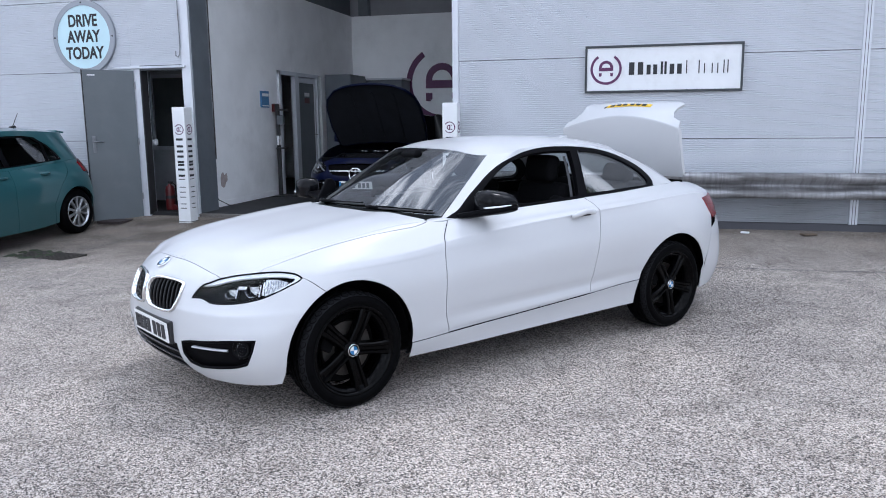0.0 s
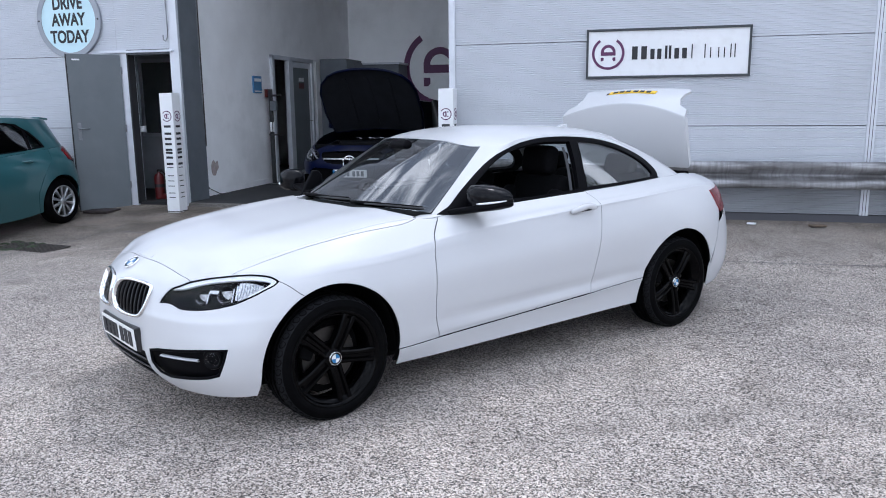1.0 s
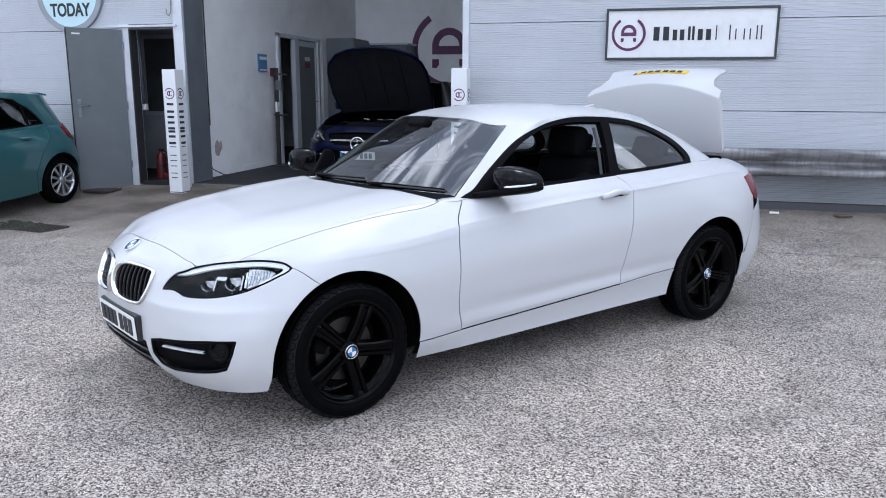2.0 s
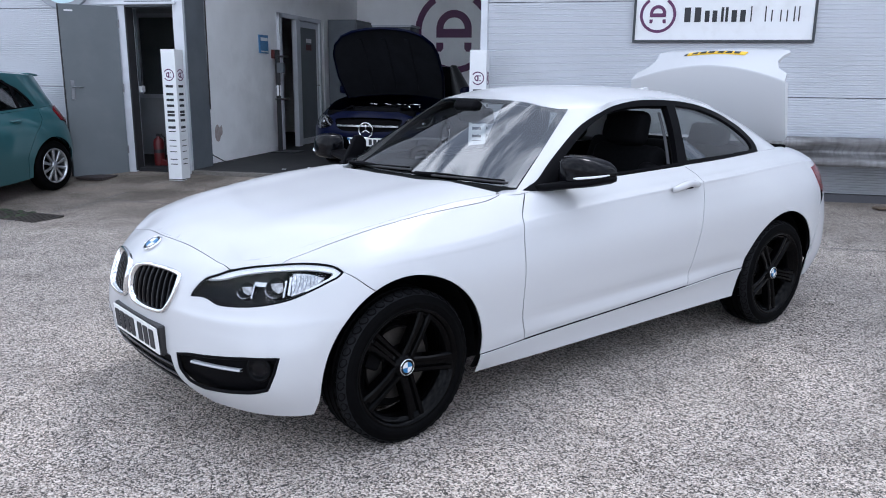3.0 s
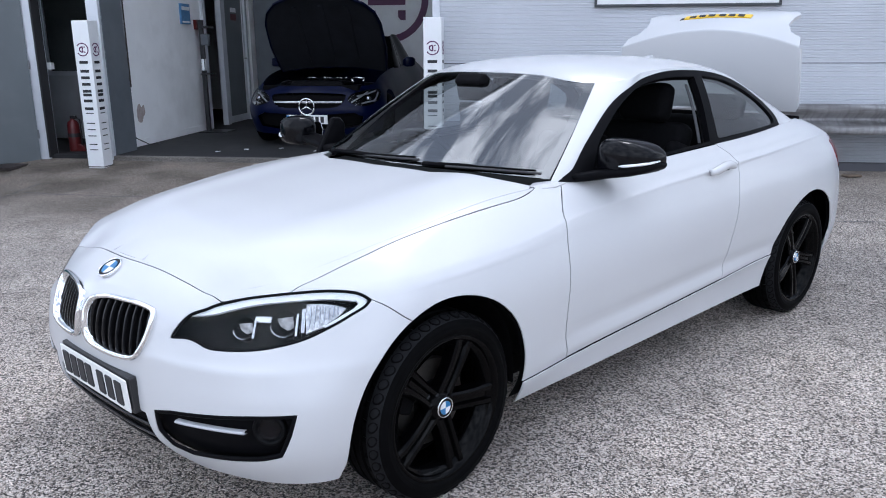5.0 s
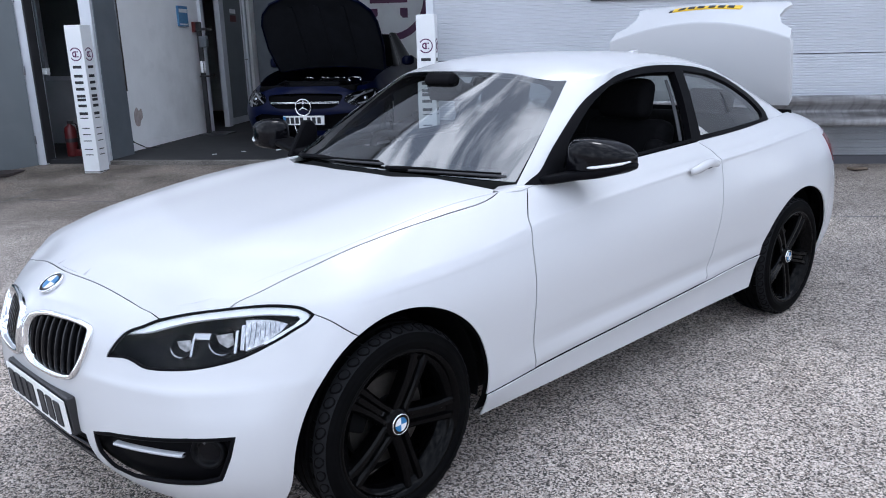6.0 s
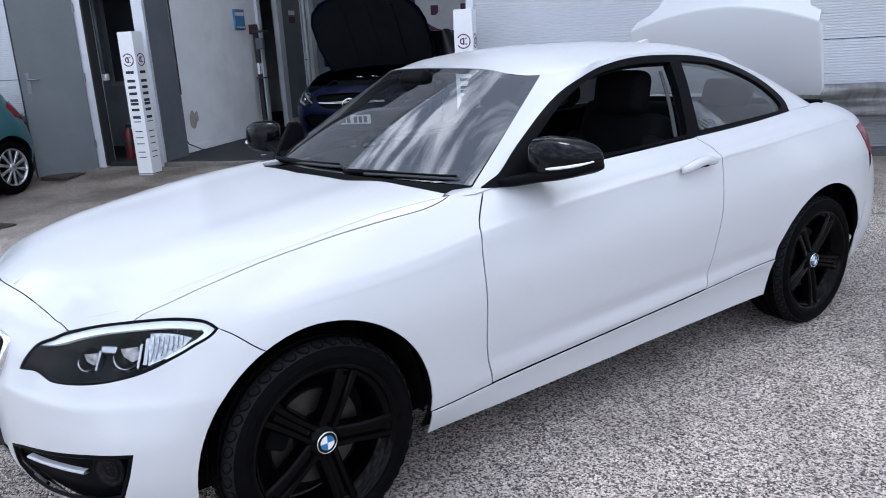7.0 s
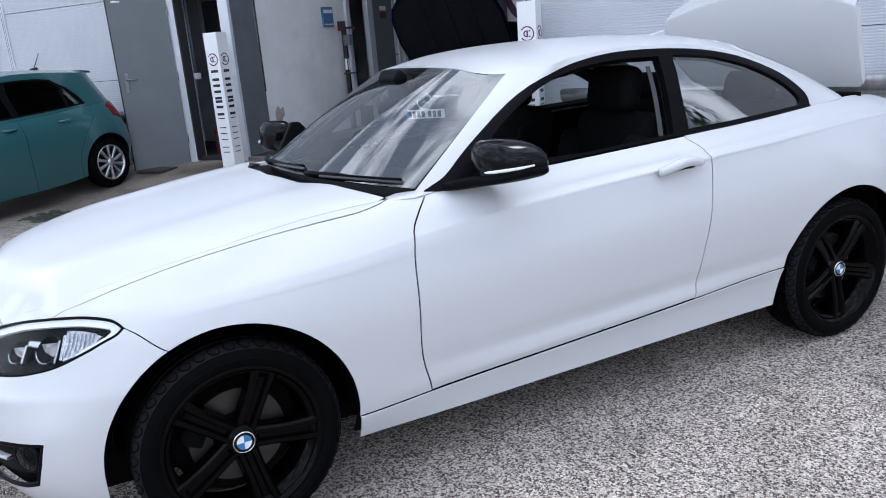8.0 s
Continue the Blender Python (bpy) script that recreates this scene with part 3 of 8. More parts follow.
DISH_PUSH = [0, 0, 0, 0, 0, 0, 0, 0, -0.004, -0.008, -0.008, -0.004, 0, 0, 0, 0, 0, 0]
# a ledge round the nose under the lamps; a crisp shoulder crease with a hollow under it along the flanks
CAR_BODY = Net([BODY_LIP, BODY_LOW, shape_line(1, 0.16, SILL_PUSH), shape_line(1, 0.55, DISH_PUSH), BODY_MID, shape_line(2, 0.42, FLAT), shape_line(2, 0.66, LEDGE_PUSH), shape_line(2, 0.80, FLAT), shape_line(3, 0.0, TUCK_PUSH), shape_line(3, 0.70, HOLLOW_PUSH),
                shape_line(4, CREASE_AT - 0.09, FLAT), shape_line(4, CREASE_AT, CREASE_PUSH), shape_line(4, CREASE_AT + 0.07, FLAT), shape_line(4, 0.6, FLAT), BODY_BELT], added=(2, 3))
SHARP = [float(CAR_BODY.v[i]) + d for i in (2, 6, 9, 10, 11, 12) for d in (-0.004, 0.004)]     # heights at which the skin bends sharply

TOP_BASE = [(-0.46, 0, 0.985), (-0.51, 0.345, 0.984), (-0.707, 0.658, 0.962), (-0.76, 0.695, 0.955), (-1.2, 0.714, 0.985), (-1.75, 0.726, 1.008), (-2.25, 0.722, 1.027), (-2.69, 0.672, 1.045), (-2.93, 0.622, 1.052), (-3.03, 0.50, 1.06), (-3.10, 0, 1.075)]
TOP_MID = [(-0.77, 0, 1.195), (-0.81, 0.31, 1.185), (-0.952, 0.585, 1.139), (-1.00, 0.628, 1.14), (-1.33, 0.648, 1.175), (-1.75, 0.655, 1.195), (-2.20, 0.640, 1.185), (-2.56, 0.60, 1.165), (-2.76, 0.545, 1.155), (-2.80, 0.46, 1.19), (-2.82, 0, 1.235)]
TOP_RAIL = [(-1.045, 0, 1.352), (-1.085, 0.29, 1.343), (-1.205, 0.495, 1.312), (-1.27, 0.548, 1.318), (-1.47, 0.565, 1.352), (-1.75, 0.570, 1.366), (-2.12, 0.550, 1.345), (-2.38, 0.520, 1.30), (-2.46, 0.478, 1.290), (-2.49, 0.40, 1.318), (-2.51, 0, 1.36)]
CAR_TOP = Net([TOP_BASE, TOP_MID, TOP_RAIL])

# ---------------------------------------------------------------- ground


def ground_z(x, y):
    """The yard lies level and climbs a little towards the building."""
    t = min(max((y - 7.7) / 2.8, 0.0), 1.0)
    return 0.20 * t * t * (3 - 2 * t)


def ground_sheet():
    near = [i * 0.15 for i in range(-90, 81)]
    xs = [-3000, -600, -150, -60, -30, -20] + near + [18, 30, 60, 150, 600, 3000]
    ys = [-3000, -600, -150, -60, -30, -20] + [i * 0.15 for i in range(-90, 81)] + [18, 30, 60, 150, 600, 3000]
    verts = []
    for y in ys:
        for x in xs:
            z = ground_z(x, y) + (0.006 * noise.noise(Vector((x * 0.6, y * 0.6, 3))) if abs(x) < 14 and abs(y) < 12.1 else 0)
            verts.append((x, y, z))
    w = len(xs)
    faces = [(j * w + i, j * w + i + 1, (j + 1) * w + i + 1, (j + 1) * w + i) for j in range(len(ys) - 1) for i in range(w - 1)]
    return verts, faces


ground = part("ground", ground_sheet(), M_YARD, smooth=True)
tagged(ground, "pale grey yard of worn concrete with exposed aggregate", "ground", kind="structure")

# ---------------------------------------------------------------- the building
WALL_Y, WALL_TOP = 10.0, 8.2
OPEN_L, OPEN_R, OPEN_TOP = -5.80, -1.90, 5.9      # the workshop's opening
SIDE_X, BACK_Y, FLOOR_Z = -5.87, 16.8, 0.235
JOINTS = [0.27, 1.285, 2.29, 3.30, 4.31, 5.32, 6.33, 7.34, WALL_TOP]


def ribbed(x0, x1, z0, z1, pitch=0.025, depth=0.0065):
    """A cladding panel whose face is pressed into fine level ribs, with folded edges."""
    z, prof = z0 + 0.004, [(0.05, z0 + 0.004), (0.0, z0 + 0.004)]
    n = int((z1 - z0 - 0.02) / pitch)
    p = (z1 - z0 - 0.012) / n
    for k in range(n):
        a = z0 + 0.006 + k * p
        prof += [(0.0, a), (0.0, a + p * 0.5), (depth, a + p * 0.6), (depth, a + p * 0.9)]
    prof += [(0.0, z1 - 0.006), (0.0, z1 - 0.004), (0.05, z1 - 0.004)]
    verts = [(x, WALL_Y + d, zz) for x in (x0, x1) for d, zz in prof]
    k = len(prof)
    return verts, [(i, k + i, k + i + 1, i + 1) for i in range(k - 1)]


def cladding(name, x0, x1, z_from=0, z_to=None, label="grey ribbed metal cladding wall of the unit"):
    wall = part(name, box((x0, WALL_Y + 0.03, ground_z(0, 10) - 0.1), (x1, WALL_Y + 0.18, WALL_TOP)) if z_to is None else box((x0, WALL_Y + 0.03, z_from), (x1, WALL_Y + 0.18, z_to)), M_JOINT)
    tagged(wall, label, "wall", kind="structure")
    edges = [z for z in JOINTS if (z_from - 0.01 <= z) and (z_to is None or z < z_to - 0.02)]
    edges = ([z_from] if z_from and abs(edges[0] - z_from) > 0.02 else []) + edges + ([z_to] if z_to is not None else [])
    for a, c in zip(edges, edges[1:]):
        # the lowest panel, up to 0.66, has a darker colour
        if a < 0.3:
            part("panel", ribbed(x0, x1, a, 0.66), M_PLINTH, wall, "darker lower panel")
            a = 0.66
        part("panel", ribbed(x0, x1, a, c), M_PANEL, wall)
    return wall


wall_right = cladding("wall_right", -1.85, 2.90)
wall_far_right = cladding("wall_far_right", 2.99, 11.0)
wall_left = cladding("wall_left", -9.62, -6.72)
wall_far_left = cladding("wall_far_left", -15.0, -9.71)
wall_over_door = cladding("wall_over_door", -6.72, -5.84, 2.36, WALL_TOP)
wall_over_opening = cladding("wall_over_opening", -5.78, -1.92, OPEN_TOP, WALL_TOP)

for x in (2.945, -9.665):
    t = part("trim", box((x - 0.045, WALL_Y - 0.012, 0.2), (x + 0.045, WALL_Y + 0.03, WALL_TOP), 0.004), M_TRIMLIGHT)
    tagged(t, "pale metal cover strip over a joint in the cladding", "trim", kind="structure")
    for dx in (-0.016, 0.016):
        part("groove", box((x + dx - 0.003, WALL_Y - 0.014, 0.2), (x + dx + 0.003, WALL_Y - 0.011, WALL_TOP)), M_JOINT, t)
t = part("trim", box((OPEN_R - 0.02, WALL_Y - 0.02, 0.2), (-1.84, WALL_Y + 0.3, WALL_TOP), 0.004), M_TRIMLIGHT)
tagged(t, "pale metal corner flashing beside the workshop opening", "trim", kind="structure")
t = part("trim", box((-15, WALL_Y - 0.02, 0.17), (-6.72, WALL_Y + 0.04, 0.265)), M_JOINT)
tagged(t, "dark base strip under the cladding", "trim", kind="structure")
t = part("trim", box((-1.84, WALL_Y - 0.02, 0.17), (11, WALL_Y + 0.04, 0.265)), M_JOINT)
tagged(t, "dark base strip under the cladding", "trim", kind="structure")
RL_X, RL_Y = (-5.65, -2.8), (10.6, 12.3)      # the rooflight over the bay


def around_rooflight(x0, x1, y0, y1, z0, z1):
    bm = box((x0, y0, z0), (RL_X[0], y1, z1))
    box((RL_X[1], y0, z0), (x1, y1, z1), 0, bm)
    box((RL_X[0], y0, z0), (RL_X[1], RL_Y[0], z1), 0, bm)
    box((RL_X[0], RL_Y[1], z0), (RL_X[1], y1, z1), 0, bm)
    return bm


roof_edge = part("roof", around_rooflight(-15.2, 11.2, WALL_Y - 0.1, 24, WALL_TOP, WALL_TOP + 0.2), M_TRIMLIGHT)
rooflight = part("rooflight", box((RL_X[0] - 0.1, RL_Y[0] - 0.1, WALL_TOP + 0.21), (RL_X[1] + 0.1, RL_Y[1] + 0.1, WALL_TOP + 0.214)), M_ROOFLIGHT)
rooflight.visible_shadow = False
tagged(rooflight, "clear corrugated rooflight over the workshop bay", "window", kind="structure")
tagged(roof_edge, "pale metal eaves of the flat-fronted unit", "roof", kind="structure")
wall_end_left = part("wall_end_left", box((-15.2, WALL_Y + 0.19, 0), (-15.0, 24, WALL_TOP)), M_PANEL)
wall_end_right = part("wall_end_right", box((11.0, WALL_Y + 0.19, 0), (11.2, 24, WALL_TOP)), M_PANEL)
for w in (wall_end_left, wall_end_right):
    tagged(w, "grey metal end wall of the unit", "wall", kind="structure")

# column and jamb on the door side of the opening
column = part("column", box((-5.87, WALL_Y - 0.03, 0.15), (-5.725, WALL_Y + 0.02, WALL_TOP), 0.006), M_TRIMLIGHT)
tagged(column, "pale galvanised steel column face beside the opening", "column", kind="structure")
jamb = part("jamb", box((-5.86, WALL_Y + 0.022, 0.15), (-5.72, WALL_Y + 0.5, WALL_TOP), 0.006), M_JAMB)
tagged(jamb, "dark grey steel jamb with shutter guide", "jamb", kind="structure")

# workshop shell
workshop_floor = part("floor", box((-9.5, WALL_Y + 0.02, 0.0), (2.0, 17.0, FLOOR_Z)), M_MAT)
tagged(workshop_floor, "dark rubber matting on the workshop floor", "floor", kind="structure")
DOOR_A, DOOR_B = 12.95, 14.95   # stretch of the side wall taken up by the inner doorway
LOW = 3.85


def wall_block(name, lo, hi, mat, label):
    return tagged(part(name, box(lo, hi), mat), label, "wall", kind="structure")


wall_block("wall_side_front", (SIDE_X - 0.15, WALL_Y + 0.5, FLOOR_Z), (SIDE_X, DOOR_A, LOW), M_WHITEWALL, "white painted inner side wall with scuffs")
wall_block("wall_side_over", (SIDE_X - 0.15, DOOR_A, 2.45), (SIDE_X, DOOR_B, LOW), M_WHITEWALL, "white painted wall over the inner doorway")
wall_block("wall_side_rear", (SIDE_X - 0.15, DOOR_B, FLOOR_Z), (SIDE_X, BACK_Y, LOW), M_WHITEWALL, "white painted inner side wall")
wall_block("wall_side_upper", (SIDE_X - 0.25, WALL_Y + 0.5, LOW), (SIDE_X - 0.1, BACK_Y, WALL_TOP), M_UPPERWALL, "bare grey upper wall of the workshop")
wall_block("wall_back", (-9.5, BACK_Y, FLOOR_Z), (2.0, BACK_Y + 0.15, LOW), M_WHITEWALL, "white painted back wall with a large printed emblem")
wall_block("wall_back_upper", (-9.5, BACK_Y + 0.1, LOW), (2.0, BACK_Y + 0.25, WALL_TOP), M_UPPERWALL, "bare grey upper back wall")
# wall_side_right is out of view; its dark colour keeps the saloon's flank dark
wall_block("wall_side_right", (1.85, WALL_Y + 0.19, FLOOR_Z), (2.0, BACK_Y, WALL_TOP), M_DULLWALL, "unseen far side wall, darkened to dim its reflection in the saloon")
wall_block("wall_store", (-9.65, WALL_Y + 0.19, FLOOR_Z), (-9.5, BACK_Y, WALL_TOP), M_UPPERWALL, "grey inner wall of the side rooms")
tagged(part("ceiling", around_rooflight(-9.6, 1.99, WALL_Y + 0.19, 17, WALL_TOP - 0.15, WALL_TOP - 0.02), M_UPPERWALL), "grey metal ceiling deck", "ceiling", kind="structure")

tagged(part("column_rear", box((-5.66, BACK_Y - 0.12, LOW), (-5.44, BACK_Y + 0.09, WALL_TOP - 0.2), 0.006), M_JAMB), "dark steel column over the back wall", "column", kind="structure")
# a dark block added over the side wall in place of a shaded opening
tagged(part("beam_side", box((SIDE_X - 0.09, 13.9, LOW + 0.01), (SIDE_X - 0.02, BACK_Y - 0.02, LOW + 0.42), 0.006), M_JAMB), "dark block standing for the shaded gap above the side wall", "beam", kind="structure")

# ---------------------------------------------------------------- car materials
M_WHITEPAINT = material("white_car_paint", (0.545, 0.549, 0.560), 0.25, 0.0, coat=0.25, spec=0.4)
M_DARKINNER = material("dark_inner_body", (0.004, 0.004, 0.0045), 0.9, spec=0.05)
M_GLOSSBLACK = material("gloss_black_trim", (0.006, 0.006, 0.007), 0.2, spec=0.25)
M_SATINBLACK = material("satin_black_trim", (0.004, 0.004, 0.005), 0.45, spec=0.04, vary=0.15, scale=30)
M_CHROME = material("chrome", (0.80, 0.81, 0.82), 0.07, 1.0)
M_CARBON = material("carbon_mirror_shell", (0.003, 0.003, 0.0042), 0.15, spec=0.16, vary=0.3, scale=120)
M_TYRE = material("tyre_rubber", (0.0022, 0.0023, 0.0026), 0.55, spec=0.03, vary=0.25, scale=20, dirt=(0.009, 0.0085, 0.008), dirt_amount=0.25, dirt_scale=6)
M_TREAD = material("tread_rubber", (0.0095, 0.0098, 0.011), 0.6, spec=0.1, vary=0.3, scale=40)
M_BLACKRIM = material("gloss_black_alloy", (0.0012, 0.0012, 0.0014), 0.14, spec=0.08)
M_BRAKE = material("worn_brake_steel", (0.06, 0.055, 0.05), 0.45, 0.8, vary=0.3, scale=25)
M_SEAT = material("black_seat_cloth", (0.0045, 0.0045, 0.0055), 0.85, spec=0.08, vary=0.25, scale=60, bump=0.2, bump_scale=400)
M_DASH = material("black_soft_dash", (0.010, 0.010, 0.011), 0.7, spec=0.2, vary=0.15, scale=40, bump=0.15, bump_scale=300)
M_PILLARSTRIP = material("grey_pillar_strip", (0.055, 0.057, 0.062), 0.8)
M_HEADLINER = material("grey_headlining", (0.16, 0.16, 0.165), 0.9)
M_WINDSCREEN = glass("windscreen_glass", (0.47, 0.52, 0.52), gloss=0.20)
M_SIDEGLASS = glass("side_glass", (0.66, 0.70, 0.70), gloss=0.2)
M_CLEAR = glass("clear_lens", (0.95, 0.96, 0.97), gloss=0.016)
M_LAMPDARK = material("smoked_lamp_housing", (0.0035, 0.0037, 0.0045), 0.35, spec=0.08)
M_REFLECTOR = material("lamp_reflector", (0.52, 0.53, 0.55), 0.2, 1.0)
M_RIBBED = material("ribbed_lamp_reflector", (0.48, 0.49, 0.51), 0.28, 0.8, vary=0.6, scale=70)
M_LAMPWHITE = material("white_light_guide", (0.82, 0.84, 0.86), 0.35)
M_BLADE = material("satin_silver_blade", (0.48, 0.49, 0.51), 0.35, 0.2)
M_TAILRED = material("red_lamp_lens", (0.15, 0.004, 0.007), 0.25, spec=0.2, coat=0.2)
M_BADGEBLUE = material("badge_blue", (0.02, 0.16, 0.36), 0.3, coat=0.3)
M_BADGEWHITE = material("badge_white", (0.75, 0.75, 0.75), 0.3, coat=0.3)
M_PLATEWHITE = material("white_number_plate", (0.80, 0.80, 0.78), 0.4)
M_PLATEYELLOW = material("yellow_number_plate", (0.80, 0.52, 0.03), 0.4)
M_ORANGE = material("orange_stitching", (0.45, 0.07, 0.02), 0.6)

CAR_AT = pose(-1.640, 4.353, 0, 0, 0, -129.69)
car = thing("coupe_car", "white two-door coupe with black wheels and its boot lid raised", "car", CAR_AT)
VB, TOPV = float(CAR_BODY.v[-1]), float(CAR_TOP.v[-1])
OUT = {"side": (0, 1, 0), "front": (1, 0.3, 0), "up": (0, 0, 1)}


def on_side(points):
    return CAR_BODY.find(points, (0, 2), (4, 15))


def on_top(points):
    return CAR_TOP.find(points, (0, 2), (2, 9))


def arc(cx, cz, r, a0, a1, n=30):
    return [(cx + r * math.cos(radians(a0 + (a1 - a0) * k / n)), cz + r * math.sin(radians(a0 + (a1 - a0) * k / n))) for k in range(n + 1)]


# outlines drawn on the body, as (u, v)
LAMP_LOW = [(0.959, 0.621), (0.943, 0.597), (0.912, 0.577), (0.873, 0.553), (0.803, 0.522), (0.733, 0.508), (0.655, 0.500), (0.569, 0.497), (0.522, 0.501), (0.489, 0.519), (0.455, 0.530), (0.398, 0.521)]
LAMP_TOP = [(0.398, 0.521), (0.413, 0.561), (0.452, 0.630), (0.507, 0.656), (0.553, 0.674), (0.647, 0.684), (0.764, 0.683), (0.850, 0.677), (0.912, 0.662), (0.938, 0.645), (0.959, 0.621)]
LAMP = curve2(LAMP_LOW, 4, False)[:-1] + curve2(LAMP_TOP, 4, False)[:-1]
HOOD_FRONT = [(0.0, 0.797), (0.20, 0.797), (0.39, 0.780), (0.486, 0.746), (0.522, 0.722), (0.553, 0.678)]
HOOD_SIDE = [(0.764, 0.684), (0.795, 0.712), (0.845, 0.738), (0.966, 0.775), (1.10, 0.790), (1.25, 0.796), (1.42, 0.794), (1.60, 0.787), (1.74, 0.785), (1.80, 0.790), (1.85, 0.801), (1.885, VB)]
FOG = [(0.327, 0.222), (0.398, 0.238), (0.507, 0.250), (0.647, 0.268), (0.787, 0.277), (0.764, 0.214), (0.725, 0.141), (0.663, 0.123), (0.553, 0.104), (0.440, 0.090), (0.365, 0.105), (0.330, 0.157)]
KIDNEY = curve2([(0.014, 0.50), (0.016, 0.555), (0.036, 0.600), (0.10, 0.624), (0.187, 0.628), (0.288, 0.627), (0.324, 0.617), (0.333, 0.585), (0.317, 0.495), (0.292, 0.425), (0.262, 0.392), (0.20, 0.379), (0.12, 0.381), (0.05, 0.395), (0.022, 0.43)], 4)
INTAKE = [(0.0, 0.0), (0.42, 0.0), (0.335, 0.05), (0.300, 0.10), (0.285, 0.20), (0.0, 0.215)]
ARCH_F = on_side(arc(0.008, 0.325, 0.383, -17, 196, 44))     # front of the arch first
ARCH_R = on_side(arc(-2.678, 0.325, 0.383, -10, 190, 44))
DOOR_FRONT = on_side(curve2([(-0.641, 0.312), (-0.610, 0.45), (-0.610, 0.60), (-0.618, 0.74), (-0.632, 0.82), (-0.655, 0.875), (-0.737, 0.952)], 3, False))
DOOR_REAR = on_side(curve2([(-1.819, 0.345), (-1.830, 0.44), (-1.848, 0.56), (-1.873, 0.692), (-1.897, 0.823), (-1.913, 0.90), (-1.910, 0.957), (-1.866, 1.004)], 3, False))
V_BADGE = 0.727
k_seam = 17      # where the bumper meets the wing on the arch
SEAM = [ARCH_F[k_seam], (0.959, 0.621)]
V_SILL = 0.128
k_back = [i for i, q in enumerate(ARCH_F) if q[0] > 1.4 and q[1] < V_SILL][0]
u_back = ARCH_F[k_back][0]
V_SILL_REAR = 0.163
ARCH_R2 = [q for q in ARCH_R if q[1] > V_SILL_REAR or q[0] > 3.8]
if ARCH_R[0][0] > ARCH_R[-1][0]:
    ARCH_R, ARCH_R2 = ARCH_R[::-1], ARCH_R2[::-1]
u_rear0, u_rear1 = ARCH_R2[0][0], ARCH_R2[-1][0]


def sill_line(u):
    """The joint over the sill climbs towards the rear wheel."""
    return V_SILL + (V_SILL_REAR - V_SILL) * max(0.0, (u - u_back) / (u_rear0 - u_back)) ** 1.6


DOOR_FRONT = DOOR_FRONT[:1] + [q for q in DOOR_FRONT[1:] if q[1] > sill_line(q[0]) + 0.01]
DOOR_REAR = DOOR_REAR[:1] + [q for q in DOOR_REAR[1:] if q[1] > sill_line(q[0]) + 0.01]
SILL_LINE = [(u, sill_line(u)) for u in np.linspace(u_back, u_rear0, 14)]
UNDER_DOOR = [q for q in SILL_LINE if DOOR_FRONT[0][0] + 0.02 < q[0] < DOOR_REAR[0][0] - 0.02]
UNDER_QUARTER = [q for q in SILL_LINE if DOOR_REAR[0][0] + 0.02 < q[0]]

FENDER = ARCH_F[k_seam:k_back] + [(u_back, V_SILL)] + [(DOOR_FRONT[0][0], sill_line(DOOR_FRONT[0][0]))] + DOOR_FRONT[1:] + [(DOOR_FRONT[-1][0], VB)] + [(1.885, VB)] + curve2(HOOD_SIDE, 4, False)[::-1][1:-1] + curve2(LAMP_TOP, 4, False)[24:]
DOOR = [(DOOR_FRONT[0][0], sill_line(DOOR_FRONT[0][0]))] + UNDER_DOOR + [(DOOR_REAR[0][0], sill_line(DOOR_REAR[0][0]))] + DOOR_REAR[1:] + [(DOOR_REAR[-1][0], VB), (DOOR_FRONT[-1][0], VB)] + DOOR_FRONT[::-1][:-1]
QUARTER_SEAM = on_side([(-3.06, 0.40), (-3.10, 0.55), (-3.14, 0.70), (-3.165, 0.80)])
QUARTER = [(DOOR_REAR[0][0], sill_line(DOOR_REAR[0][0]))] + UNDER_QUARTER + ARCH_R2[1:-1] + [(u_rear1, 0.14)] + QUARTER_SEAM[1:] + [(4.50, 0.62), (4.75, 0.66), (4.75, VB), (DOOR_REAR[-1][0], VB)] + DOOR_REAR[::-1][:-1]
SILL = [(u_back, 0.0), (u_rear0 - 0.02, 0.0)] + SILL_LINE[::-1]
BUMPER = [(0.0, 0.215), (0.285, 0.20), (0.300, 0.10), (0.335, 0.05), (0.42, 0.0), (0.958, 0.0), (0.966, 0.07)] + [q for q in ARCH_F[:k_seam] if q[1] > 0.11] + [SEAM[0]] + curve2(LAMP_LOW, 4, False) + curve2(LAMP_TOP, 4, False)[1:16] + curve2(HOOD_FRONT, 4, False)[::-1]
REAR_BUMPER = [(u_rear1, 0.0), (5.446, 0.0), (5.446, 0.52), (4.80, 0.52), (4.62, 0.50)] + QUARTER_SEAM[::-1][1:] + [(u_rear1, 0.14)]
TAIL = [(4.47, 0.495), (4.70, 0.505), (4.95, 0.53), (4.95, 0.65), (4.75, 0.66), (4.52, 0.652), (4.41, 0.640), (4.405, 0.60), (4.42, 0.55)]

front_bumper = sheet("front_bumper", panel(CAR_BODY, BUMPER, [KIDNEY, FOG], gap=0.002, mirror='both', outward=OUT["front"], lines=SHARP), M_WHITEPAINT, car)
